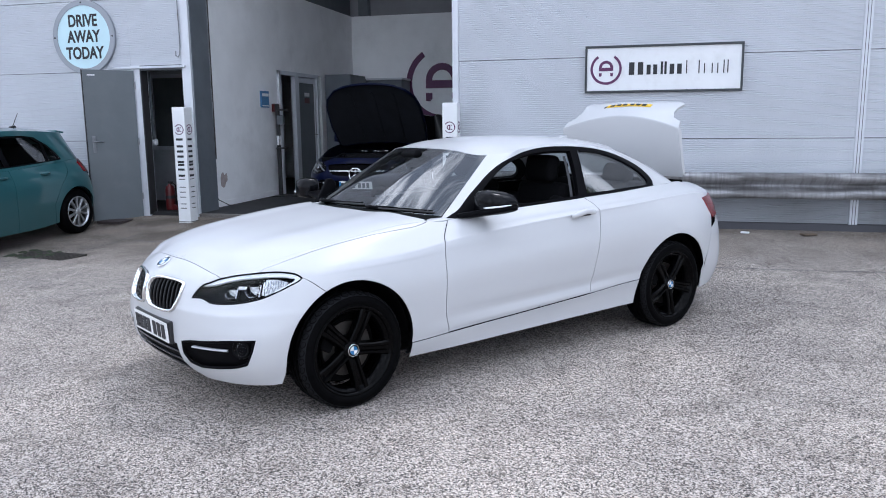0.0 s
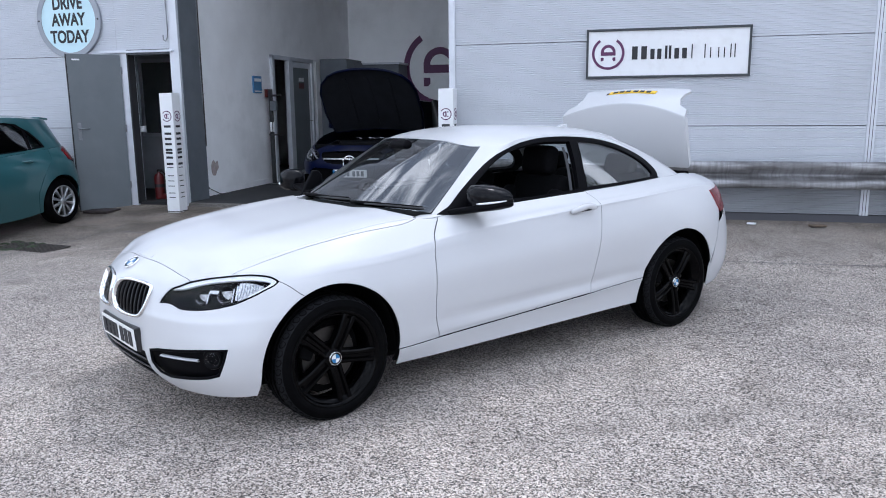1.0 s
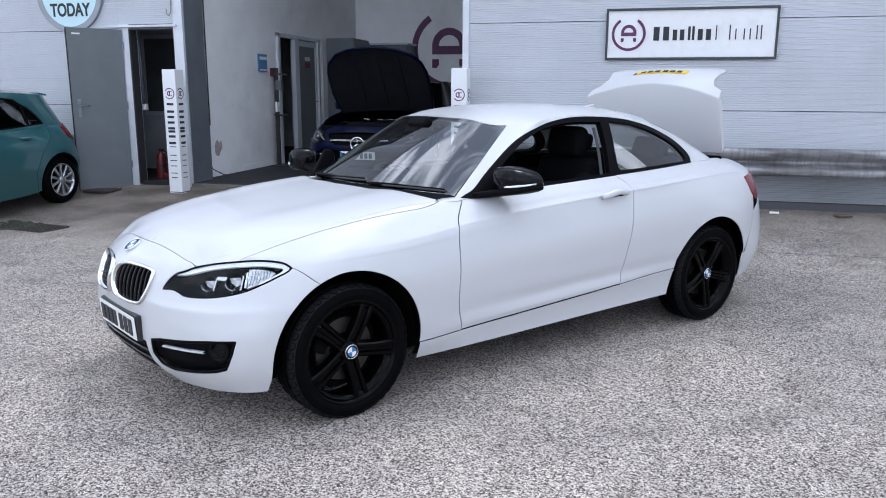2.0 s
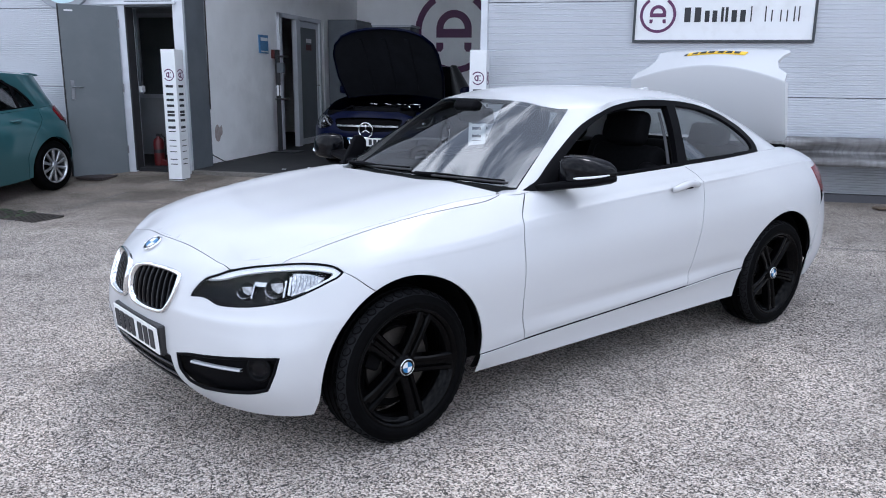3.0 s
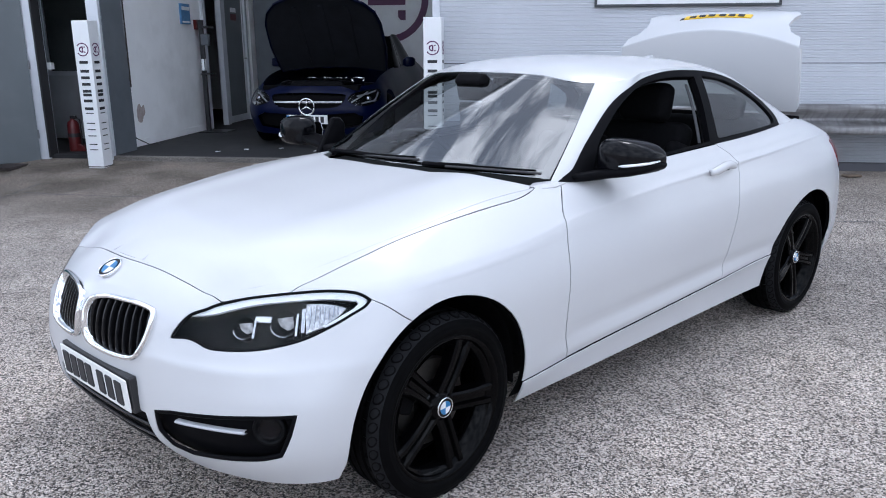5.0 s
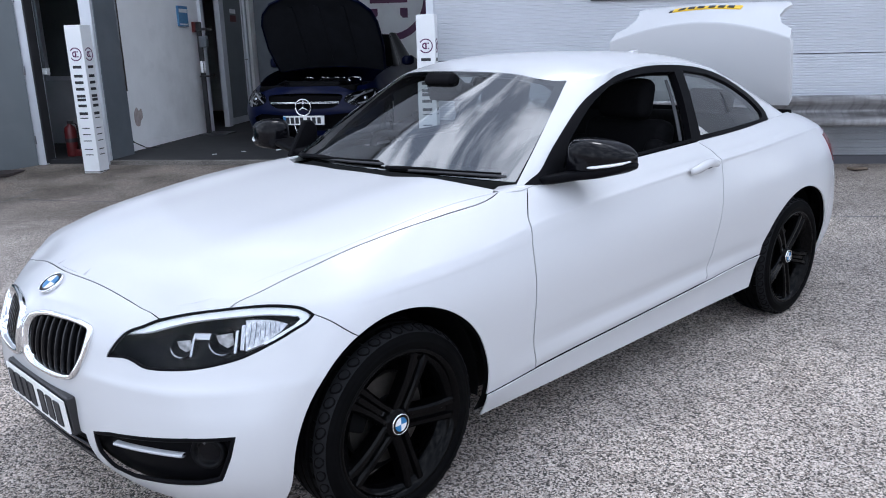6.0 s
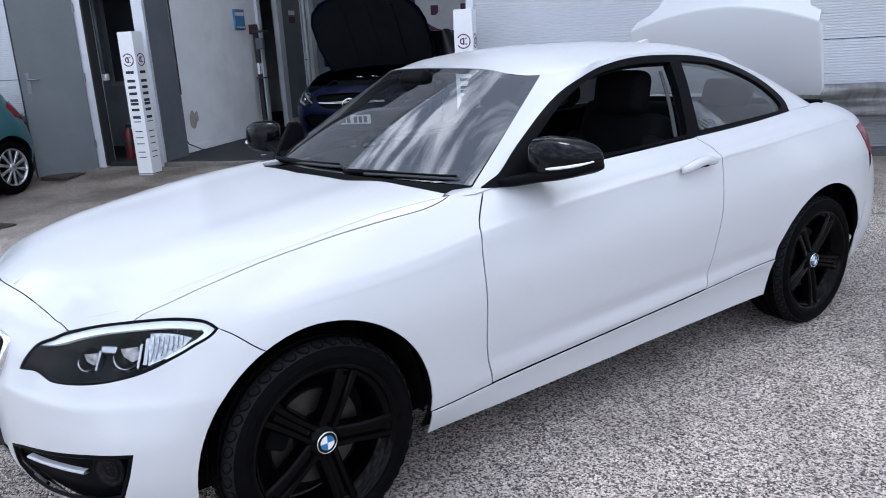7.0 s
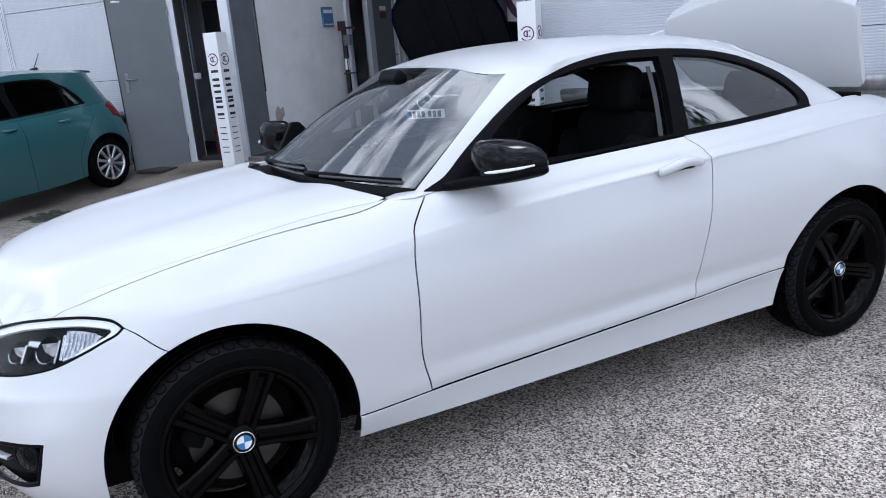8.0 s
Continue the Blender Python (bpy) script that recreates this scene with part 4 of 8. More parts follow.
for side, word in ((None, "left"), ('right', "right")):
    sheet("front_wing", panel(CAR_BODY, FENDER, gap=0.0012, mirror=side, outward=OUT["side"], lines=SHARP), M_WHITEPAINT, car)
    sheet("door", panel(CAR_BODY, DOOR, gap=0.0044, mirror=side, outward=OUT["side"], lines=SHARP), M_WHITEPAINT, car)
    sheet("rear_quarter", panel(CAR_BODY, QUARTER, gap=0.0004, mirror=side, outward=OUT["side"], lines=SHARP), M_WHITEPAINT, car)
    sheet("sill", panel(CAR_BODY, SILL, mirror=side, outward=OUT["side"], lift=0.006, gap=0.004), M_WHITEPAINT, car)
    sheet("tail_lamp", panel(CAR_BODY, TAIL, lift=0.003, gap=0.0, mirror=side, outward=OUT["side"]), M_TAILRED, car, "dark red tail lamp")
rear_bumper = sheet("rear_bumper", panel(lambda a, b: CAR_BODY(5.446 - a, b), [(5.446 - a, b) for a, b in REAR_BUMPER], mirror='both', outward=(-1, 0.3, 0)), M_WHITEPAINT, car)

# bonnet: a crowned sheet between the two shut lines, and the lip that folds down over the nose
edge_u = np.linspace(0, CAR_BODY.u[8] + 0.03, 300)
edge_line = CAR_BODY(edge_u, np.full(300, VB))[::-1]


def lathe_profile(x, stops):
    xs, zs = zip(*stops)
    t, z = np.array(xs, float), np.array(zs, float)
    m = Net.slopes(z, t)
    j, h, a, b, c, d = Net.weights(np.asarray(x, float), t)
    return a * z[j] + b * h * m[j] + c * z[j + 1] + d * h * m[j + 1]


HOOD_MID = [(-0.75, 1.018), (-0.50, 1.002), (-0.25, 0.978), (0.0, 0.946), (0.25, 0.916), (0.45, 0.877), (0.56, 0.845), (0.648, 0.805)]


def hood(y, x):
    """Height of the bonnet over the plan; the crown falls off towards the edges, with a soft crease on each side."""
    ye = np.interp(x, edge_line[:, 0], edge_line[:, 1])
    ze = np.interp(x, edge_line[:, 0], edge_line[:, 2])
    zc = lathe_profile(x, HOOD_MID)
    t = np.clip(np.abs(y) / np.maximum(ye, 1e-4), 0, 1.2)
    crease = 0.010 * np.exp(-((t - 0.66) / 0.16) ** 2) * np.clip((0.62 - x) / 0.5, 0, 1)
    return np.stack([x, y, zc + (ze - zc) * t ** 2.4 + crease], 1)


cowl = [(0.0, -0.395), (0.3, -0.425), (0.5, -0.515), (0.6, -0.572), (0.66, -0.602)]
hood_outline = [(float(y), float(x)) for x, y in edge_line[::-1][:, :2] if x > -0.597][::4] + cowl[::-1]
hood_outline = [(y * 1.004 if x > -0.59 else y, x + (0.004 if x > 0.3 else 0)) for y, x in hood_outline]
hood_outline[0] = (0.0, 0.652)
HOOD_LIP = curve2(HOOD_FRONT, 4, False) + curve2(LAMP_TOP, 4, False)[17:24] + curve2(HOOD_SIDE, 4, False) + [(1.86, VB + 0.003), (0.95, VB + 0.003), (0.60, VB + 0.003), (0.3, VB + 0.003), (0.0, VB + 0.003)]
edge_out = surface_normals(CAR_BODY, edge_u, np.full(300, VB - 0.003))[::-1]
edge_out *= np.sign(np.sum(edge_out[:, 2]))
edge_top = surface_normals(hood, edge_line[:, 1] * 0.985, edge_line[:, 0])
edge_top *= np.sign(np.sum(edge_top[:, 2]))
edge_mean = edge_out + edge_top
edge_mean /= np.linalg.norm(edge_mean, axis=1)[:, None]


def rounded(data, reach=0.13):
    """The sheet with its shading turned softly over the shoulder where bonnet top and lip meet."""
    v, f, n = data
    n = n.copy()
    q = v * np.array((1, 0, 1.0)) + np.abs(v) * np.array((0, 1, 0.0))
    for i in range(len(v)):
        d = np.sum((edge_line - q[i]) ** 2, axis=1)
        k = int(np.argmin(d))
        want = edge_mean[k] * np.array((1, -1 if v[i, 1] < 0 else 1, 1.0))
        w = max(0.0, 1 - math.sqrt(d[k]) / reach)
        if w > 0 and n[i] @ want > 0.4:
            m = n[i] * (1 - w) + want * w
            n[i] = m / np.linalg.norm(m)
    return v, f, n


bonnet = sheet("bonnet", rounded(stitched(panel(hood, hood_outline, mirror='both', outward=(0, 0, 1), gap=0.0, step=0.035), panel(CAR_BODY, HOOD_LIP, mirror='both', outward=(1, 0, 1), gap=0.0027))), M_WHITEPAINT, car)

def foot(y, x):
    return np.stack([x, y, 0.954 - 0.07 * (x + 0.62) - 0.9 * np.maximum(0, y - 0.655) ** 1.5], 1)


for side in (None, 'right'):
    sheet("pillar_foot", panel(foot, [(0.648, -0.612), (0.690, -0.62), (0.705, -0.70), (0.700, -0.775), (0.655, -0.735), (0.622, -0.665)], mirror=side, outward=(0, 0, 1), gap=0, step=0.02, skirt=0.02), M_WHITEPAINT, car)

# roof skin
rail_u = np.linspace(0, CAR_TOP.u[-1], 400)
rail_line = CAR_TOP(rail_u, np.full(400, TOPV))
ROOF_MID = [(-2.50, 1.362), (-2.30, 1.392), (-2.0, 1.413), (-1.7, 1.420), (-1.4, 1.408), (-1.2, 1.385), (-1.045, 1.352)]
widest = int(np.argmax(rail_line[:, 1]))
rf, rb = rail_line[:widest + 1][::-1], rail_line[widest:]
rail_sorted = np.concatenate([rb[np.argsort(rb[:, 0])], rf[np.argsort(rf[:, 0])]])
rail_sorted = rail_sorted[np.argsort(rail_sorted[:, 0])]


def roof(y, x):
    ye = np.interp(x, rail_sorted[:, 0], rail_sorted[:, 1])
    ze = np.interp(x, rail_sorted[:, 0], rail_sorted[:, 2])
    zc = lathe_profile(x, ROOF_MID)
    t = np.clip(np.abs(y) / np.maximum(ye, 1e-4), 0, 1.1)
    return np.stack([x, y, zc + (ze - zc) * t ** 2.6], 1)


roof_outline = [(float(y), float(x)) for x, y, z in rail_line[::5]]
roof_outline[0], roof_outline[-1] = (0.0, float(rail_line[0, 0])), (0.0, float(rail_line[-1, 0]))
sheet("roof", panel(roof, roof_outline, mirror='both', outward=(0, 0, 1), gap=0.0, step=0.035, skirt=0.004), M_WHITEPAINT, car)

# glasshouse
U2, U3, U7, U8, U9 = (float(CAR_TOP.u[i]) for i in (2, 3, 7, 8, 9))
TRIM_OUT = curve2([(-0.745, 0.962), (-0.823, 0.999), (-0.934, 1.083), (-1.131, 1.212), (-1.293, 1.286), (-1.489, 1.334), (-1.68, 1.353), (-1.945, 1.345), (-2.176, 1.318), (-2.40, 1.265), (-2.575, 1.19), (-2.655, 1.10), (-2.640, 1.052)], 3, False)
TRIM_UV = on_top(TRIM_OUT)
SIDE_FRAME = [(U2 + 0.012, 0.0)] + [(TRIM_UV[0][0], 0.0)] + TRIM_UV + [(TRIM_UV[-1][0], 0.0), (U8, 0.0), (U9 - 0.03, 0.12), (U9 - 0.02, TOPV), (U2, TOPV)]
WIN_FRONT = on_top(curve2([(-0.93, 1.000), (-0.985, 1.072), (-1.075, 1.142), (-1.227, 1.234), (-1.40, 1.294), (-1.612, 1.322), (-1.855, 1.320)], 3, False) + [(-1.835, 1.15), (-1.815, 1.027), (-1.4, 1.008)])
WIN_REAR = on_top([(-1.895, 1.035), (-1.905, 1.16), (-1.930, 1.320)] + curve2([(-2.161, 1.296), (-2.36, 1.243), (-2.52, 1.168), (-2.592, 1.090), (-2.565, 1.056)], 3, False) + [(-2.25, 1.046)])
TRIM = [(TRIM_UV[0][0], 0.004)] + TRIM_UV + [(TRIM_UV[-1][0], 0.004)]
for side in (None, 'right'):
    sheet("side_frame", panel(CAR_TOP, SIDE_FRAME, mirror=side, outward=(0, 1, 0.3), gap=0.0), M_WHITEPAINT, car)
    sheet("window_surround", panel(CAR_TOP, TRIM, [WIN_FRONT, WIN_REAR], mirror=side, outward=OUT["side"], gap=0.0, lift=0.003, skirt=0.03), M_SATINBLACK, car, "satin black window surround")
    g = sheet("quarter_window", panel(CAR_TOP, WIN_REAR, mirror=side, outward=OUT["side"], gap=0.0, lift=-0.006, skirt=0), M_SIDEGLASS, car, "tinted rear side window")
WS = [(0.0, 0.012), (0.3, 0.012), (U2 + 0.004, 0.012), (U2 + 0.004, TOPV - 0.004), (0.3, TOPV - 0.004), (0.0, TOPV - 0.004)]
sheet("windscreen", panel(CAR_TOP, WS, mirror='both', outward=(1, 0, 1), gap=0.0, skirt=0.004), M_WINDSCREEN, car, "raked windscreen with a tinted sheen")
FRIT = [(0.0, 0.012), (0.3, 0.012), (U2 + 0.004, 0.012), (U2 + 0.004, TOPV - 0.004), (0.0, TOPV - 0.004), (0.0, TOPV - 0.03), (0.3, TOPV - 0.026), (U2 - 0.04, TOPV - 0.028), (U2 - 0.04, 0.05), (0.3, 0.04), (0.0, 0.04)]
sheet("windscreen_border", panel(CAR_TOP, FRIT, mirror='both', outward=(1, 0, 1), gap=0.0, lift=-0.005, skirt=0), M_GLOSSBLACK, car, "black printed windscreen border")
u_end = float(CAR_TOP.u[-1])
RW = [(0.0, 0.01), (u_end - U9 + 0.02, 0.01), (u_end - U9 + 0.02, TOPV - 0.004), (0.0, TOPV - 0.004)]
sheet("rear_window", panel(lambda a, b: CAR_TOP(u_end - a, b), RW, mirror='both', outward=(-1, 0, 1), gap=0.0, skirt=0.004), M_SIDEGLASS, car, "heated rear window")

# ---------------------------------------------------------------- coupe: inner body, lamps, grilles, wheels, cabin
# near-black sheets added behind the skin give seams and nose openings their shade
LINER = [q for q in ARCH_F if q[0] > 0.985] + [(u_back, 0.0), (u_rear0, 0.0)] + ARCH_R2 + [(u_rear1, 0.0), (4.9, 0.0), (4.9, VB - 0.02), (1.28, VB - 0.02), (0.98, 0.74)]
NOSE = [(0.0, 0.03), (0.78, 0.03), (0.84, 0.25), (0.93, 0.40), (0.99, 0.74), (0.6, 0.74), (0.0, 0.76)]
for side in (None, 'right'):
    sheet("inner_panel", panel(CAR_BODY, [(max(a, 0.98), b) for a, b in LINER], mirror=side, outward=OUT["side"], gap=0, lift=-0.022, skirt=0, step=0.06), M_DARKINNER, car, "near-black sheet under the skin that makes the panel gaps look shaded")
sheet("nose_carrier", panel(CAR_BODY, NOSE, mirror='both', outward=OUT["front"], gap=0, lift=-0.075, skirt=0, step=0.05), M_DARKINNER, car, "near-black sheet added behind the nose to keep its openings dark")
bm = box((-3.45, -0.60, 0.17), (0.55, 0.60, 0.30), 0.02)
box((-3.5, -0.60, 0.30), (-2.95, 0.60, 0.86), 0.02, bm)
part("underbody", bm, M_DARKINNER, car, "dark underbody and boot tub")


def wheel_well(x, sign, r=0.392):
    bm = bmesh.new()
    pts = arc(x, 0.325, r, -8, 188, 30)
    rows = [[bm.verts.new((a, sign * y, c)) for a, c in pts] for y in (0.79, 0.70, 0.46)]
    for a, c in zip(rows, rows[1:]):
        for i in range(len(pts) - 1):
            bm.faces.new((a[i], a[i + 1], c[i + 1], c[i]))
    bm.faces.new(rows[-1])
    return bm


for x in (0.008, -2.678):
    for sg in (1, -1):
        part("wheel_arch_liner", wheel_well(x, sg), M_DARKINNER, car, "black plastic wheel arch liner", smooth=False)


def ring_on(uv, half, height, lift):
    """A raised strip following an outline drawn on the body."""
    q = refine(uv, 0.012)
    p, n = CAR_BODY(q[:, 0], q[:, 1]), surface_normals(CAR_BODY, q[:, 0], q[:, 1])
    n = n * np.sign(np.sum(n @ np.array((1, 0.3, 0.0))))
    return sweep(p + n * lift, half, n, height)


def flipped(data, sg):
    if sg > 0:
        return data
    v, f = data
    return [(a, -b, c) for a, b, c in v], [tuple(reversed(t)) for t in f]


def frame_at(u, v, lift=0.0, sg=1, net=CAR_BODY, outward=(1, 0.3, 0)):
    """A pose on the skin: its y axis points out of the car, z as upright as it can be."""
    p = net([u], [v])[0]
    n = surface_normals(net, np.array([u]), np.array([v]))[0]
    if n @ np.array(outward, float) < 0:
        n = -n
    p = p + n * lift
    p, n = Vector((p[0], sg * p[1], p[2])), Vector((n[0], sg * n[1], n[2]))
    xax = n.cross(Vector((0, 0, 1))).normalized()
    zax = xax.cross(n)
    return Matrix.Translation(p) @ Matrix((xax, n, zax)).transposed().to_4x4()


for sg, side in ((1, None), (-1, 'right')):
    # grille
    kg = sheet("kidney_grille", panel(CAR_BODY, KIDNEY, mirror=side, outward=OUT["front"], gap=0.0, lift=-0.045, skirt=0), M_BLACKPLASTIC, front_bumper, "black kidney grille with chrome surround")
    part("grille_surround", flipped(ring_on(shrink(KIDNEY, 0.006), 0.0085, 0.014, 0.0), sg), M_CHROME, front_bumper, "bright chrome grille surround", smooth=True)
    for k in range(9):
        u = 0.040 + k * 0.0325
        vs = [v for v in np.linspace(0.36, 0.65, 60) if inside(np.array(KIDNEY), np.array([(u, v)]))[0]]
        if len(vs) < 4:
            continue
        line = CAR_BODY(np.full(8, u), np.linspace(vs[0], vs[-1], 8))
        nrm = surface_normals(CAR_BODY, np.full(8, u), np.linspace(vs[0], vs[-1], 8))
        nrm *= np.sign(np.sum(nrm[:, 0]))
        part("grille_slat", flipped(sweep(line - nrm * 0.018, 0.0045, nrm, 0.014, closed=False), sg), M_GLOSSBLACK, front_bumper)
    # fog lamp pocket
    fog = sheet("fog_pocket", panel(CAR_BODY, shrink(FOG, -0.055), mirror=side, outward=OUT["front"], gap=0.0, lift=-0.030, skirt=0), M_SATINBLACK, front_bumper, "black fog lamp pocket in the bumper")
    part("pocket_rim", flipped(ring_on(shrink(FOG, 0.004), 0.007, 0.006, -0.006), sg), M_SATINBLACK, front_bumper, smooth=True)
    ub = np.linspace(0.405, 0.625, 14)
    vb = np.linspace(0.205, 0.212, 14)
    bp, bn = CAR_BODY(ub, vb), surface_normals(CAR_BODY, ub, vb)
    bn *= np.sign(np.sum(bn @ np.array((1, 0.3, 0.0))))
    part("bumper_blade", flipped(sweep(bp - bn * 0.012, 0.0052, bn, 0.012, closed=False), sg), M_BLADE, front_bumper, "silver blade across the fog lamp pocket", smooth=True)
    bm = lathe([(0.0, -0.012), (0.030, -0.008), (0.036, 0.0), (0.038, 0.010), (0.046, 0.012), (0.050, 0.004), (0.051, -0.01)], 32)
    bm.transform(frame_at(0.693, 0.222, -0.024, sg))
    part("fog_lamp", bm, M_LAMPDARK, front_bumper, "round fog lamp", smooth=True)
    bm = lathe([(0.0, 0.006), (0.02, 0.004), (0.034, 0.0)], 32)
    bm.transform(frame_at(0.693, 0.222, -0.012, sg))
    part("fog_glass", bm, M_CLEAR, front_bumper, smooth=True)

    # headlamp
    lamp = sheet("headlamp", panel(CAR_BODY, LAMP, mirror=side, outward=OUT["front"], gap=0.001, lift=-0.05, skirt=0), M_LAMPDARK, car, "swept-back headlamp with smoked lower half")
    sheet("lens", panel(CAR_BODY, LAMP, mirror=side, outward=OUT["front"], gap=0.003, lift=-0.001, skirt=0.012), M_CLEAR, lamp, "clear plastic lamp lens")
    part("gasket", flipped(ring_on(shrink(LAMP, 0.003), 0.004, 0.004, -0.004), sg), M_SATINBLACK, lamp, smooth=True)
    top = curve2(LAMP_TOP, 4, False)[8:]
    low = [(a, b - 0.036 * min(1.0, max(0.0, (a - 0.44) / 0.10)) * min(1.0, max(0.0, (0.962 - a) / 0.05)) - 0.004) for a, b in top[1:-1]]
    sheet("light_guide", panel(CAR_BODY, top + low[::-1], mirror=side, outward=OUT["front"], gap=0.0035, lift=-0.008, skirt=0.012, step=0.02, edge=0.012), M_LAMPWHITE, lamp, "white light guide along the top")
    tip = [(0.945, 0.628), (0.948, 0.612), (0.925, 0.592), (0.89, 0.570), (0.845, 0.548), (0.838, 0.553), (0.88, 0.578), (0.91, 0.597), (0.925, 0.614), (0.915, 0.632)]
    sheet("light_guide_end", panel(CAR_BODY, tip, mirror=side, outward=OUT["front"], gap=0.0, lift=-0.008, skirt=0.012, step=0.02, edge=0.01), M_LAMPWHITE, lamp)
    outer = [(0.792, 0.540), (0.835, 0.553), (0.875, 0.582), (0.893, 0.606), (0.86, 0.622), (0.82, 0.632), (0.785, 0.636), (0.782, 0.59)]
    sheet("side_reflector", panel(CAR_BODY, outer, mirror=side, outward=OUT["front"], gap=0.0, lift=-0.024, skirt=0.02), M_RIBBED, lamp, "bright ribbed side reflector")
    for k in range(7):
        u = 0.796 + k * 0.0125
        vv = np.linspace(0.550 + k * 0.006, 0.626 - k * 0.002, 4)
        l2, n2 = CAR_BODY(np.full(4, u), vv), surface_normals(CAR_BODY, np.full(4, u), vv)
        n2 *= np.sign(np.sum(n2 @ np.array((1, 0.3, 0.0))))
        part("reflector_rib", flipped(sweep(l2 - n2 * 0.023, 0.0022, n2, 0.004, closed=False), sg), M_REFLECTOR, lamp)
    for u, v, r in ((0.615, 0.580, 0.034), (0.725, 0.582, 0.041)):
        # a dark deep bowl with a thin chrome arc, a bright facet inside and a chrome upright beside it
        bm = lathe([(0.0, -0.022), (r * 0.6, -0.014), (r * 0.95, 0.002), (r, 0.006), (r * 1.03, 0.0), (r * 1.05, -0.02)], 32)
        bm.transform(frame_at(u, v, -0.036, sg))
        bowl = part("lamp_bowl", bm, M_LAMPDARK, lamp, "black round lamp bowl", smooth=True)
        bm = tube([(sg * r * 1.0 * math.cos(radians(a)), 0.006, r * math.sin(radians(a))) for a in range(-10, -120, -10)] , [0.001 + 0.0016 * math.sin(math.pi * k / 10) for k in range(11)], 6)
        bm.transform(frame_at(u, v, -0.032, sg))
        part("chrome_arc", bm, M_REFLECTOR, bowl, "thin chrome arc inside the lamp", smooth=True)
        bm = plate([(-r * 0.62, -r * 0.25), (-r * 0.15, -r * 0.45), (r * 0.35, -r * 0.1), (r * 0.55, r * 0.45), (-r * 0.55, r * 0.55)], 0.004, Matrix.Rotation(radians(-24), 4, 'X') @ Matrix.Rotation(radians(20), 4, 'Z'))
        bm.transform(frame_at(u, v, -0.040, sg))
        part("bright_facet", bm, M_RIBBED, bowl)
        bm = box((-0.004, -0.012, -r * 0.9), (0.004, 0.004, r * 0.75), 0.002)
        bm.transform(frame_at(u, v, -0.030, sg) @ Matrix.Translation((-sg * r * 0.95, 0, 0)))
        part("chrome_upright", bm, M_REFLECTOR, bowl)
    bm = box((-0.024, -0.01, -0.008), (0.030, 0.004, 0.014), 0.005)
    bm.transform(frame_at(0.668, 0.602, -0.036, sg))
    part("lamp_bridge", bm, M_REFLECTOR, lamp)
    bm = box((-0.006, -0.01, -0.040), (0.006, 0.004, 0.034), 0.003)
    bm.transform(frame_at(0.776, 0.585, -0.030, sg))
    part("lamp_divider", bm, M_REFLECTOR, lamp)

sheet("lower_intake", panel(CAR_BODY, INTAKE, mirror='both', outward=OUT["front"], gap=0.0, lift=-0.02, skirt=0), M_SATINBLACK, front_bumper, "black lower intake")
for k in range(3):
    v = 0.05 + 0.05 * k
    uu = np.linspace(-0.34 + 0.02 * k, 0.34 - 0.02 * k, 30)
    lp = CAR_BODY(np.abs(uu), np.full(30, v))
    ln = surface_normals(CAR_BODY, np.abs(uu), np.full(30, v))
    ln *= np.sign(np.sum(ln[:, 0]))
    for arr in (lp, ln):
        arr[:, 1] *= np.where(uu < 0, -1, 1)
    part("intake_bar", sweep(lp - ln * 0.014, 0.006, ln, 0.008, closed=False), M_GLOSSBLACK, front_bumper)

# number plate with its writing as bars
plate_at = pose(0.803, 0.050, 0.432, 4, 0, 90) @ Matrix.Diagonal((0.93, 1, 1, 1))
holder = part("number_plate", box((-0.258, -0.006, -0.062), (0.258, 0.02, 0.062), 0.006), M_BLACKPLASTIC, car, "white front number plate in a black holder", at=plate_at)
part("plate_face", box((-0.251, -0.016, -0.0555), (0.251, -0.010, 0.0555), 0.003), M_PLATEWHITE, holder)
for k, x in enumerate((-0.205, -0.145, -0.085, -0.025, 0.065, 0.130, 0.195)):
    part("plate_bar", box((x - 0.023, -0.0185, -0.039), (x + 0.023, -0.0155, 0.039), 0.004), M_INK, holder)


def roundel(r, parent, m, name="badge"):
    """A plain quartered disc in a dark ring."""
    bm = lathe([(0.0, 0.0), (r, 0.0), (r, 0.004), (r * 0.94, 0.007), (r * 0.68, 0.006)], 40)
    bm.transform(m)
    b = part(name, bm, M_GLOSSBLACK, parent, "round badge with blue and white quarters")
    bm = lathe([(r * 1.0, -0.002), (r * 1.04, 0.004), (r * 0.97, 0.009), (r * 0.92, 0.006)], 40)
    bm.transform(m)
    part("badge_rim", bm, M_CHROME, parent, smooth=True)
    for k in range(4):
        pts = [(0, 0)] + [(r * 0.68 * math.cos(radians(90 * k + a)), r * 0.68 * math.sin(radians(90 * k + a))) for a in range(0, 91, 15)]
        part("badge_quarter", plate(pts, 0.008, m), M_BADGEBLUE if k % 2 else M_BADGEWHITE, parent)


roundel(0.041, bonnet, frame_at(0.012, V_BADGE, 0.002, outward=(1, 0, 1)))

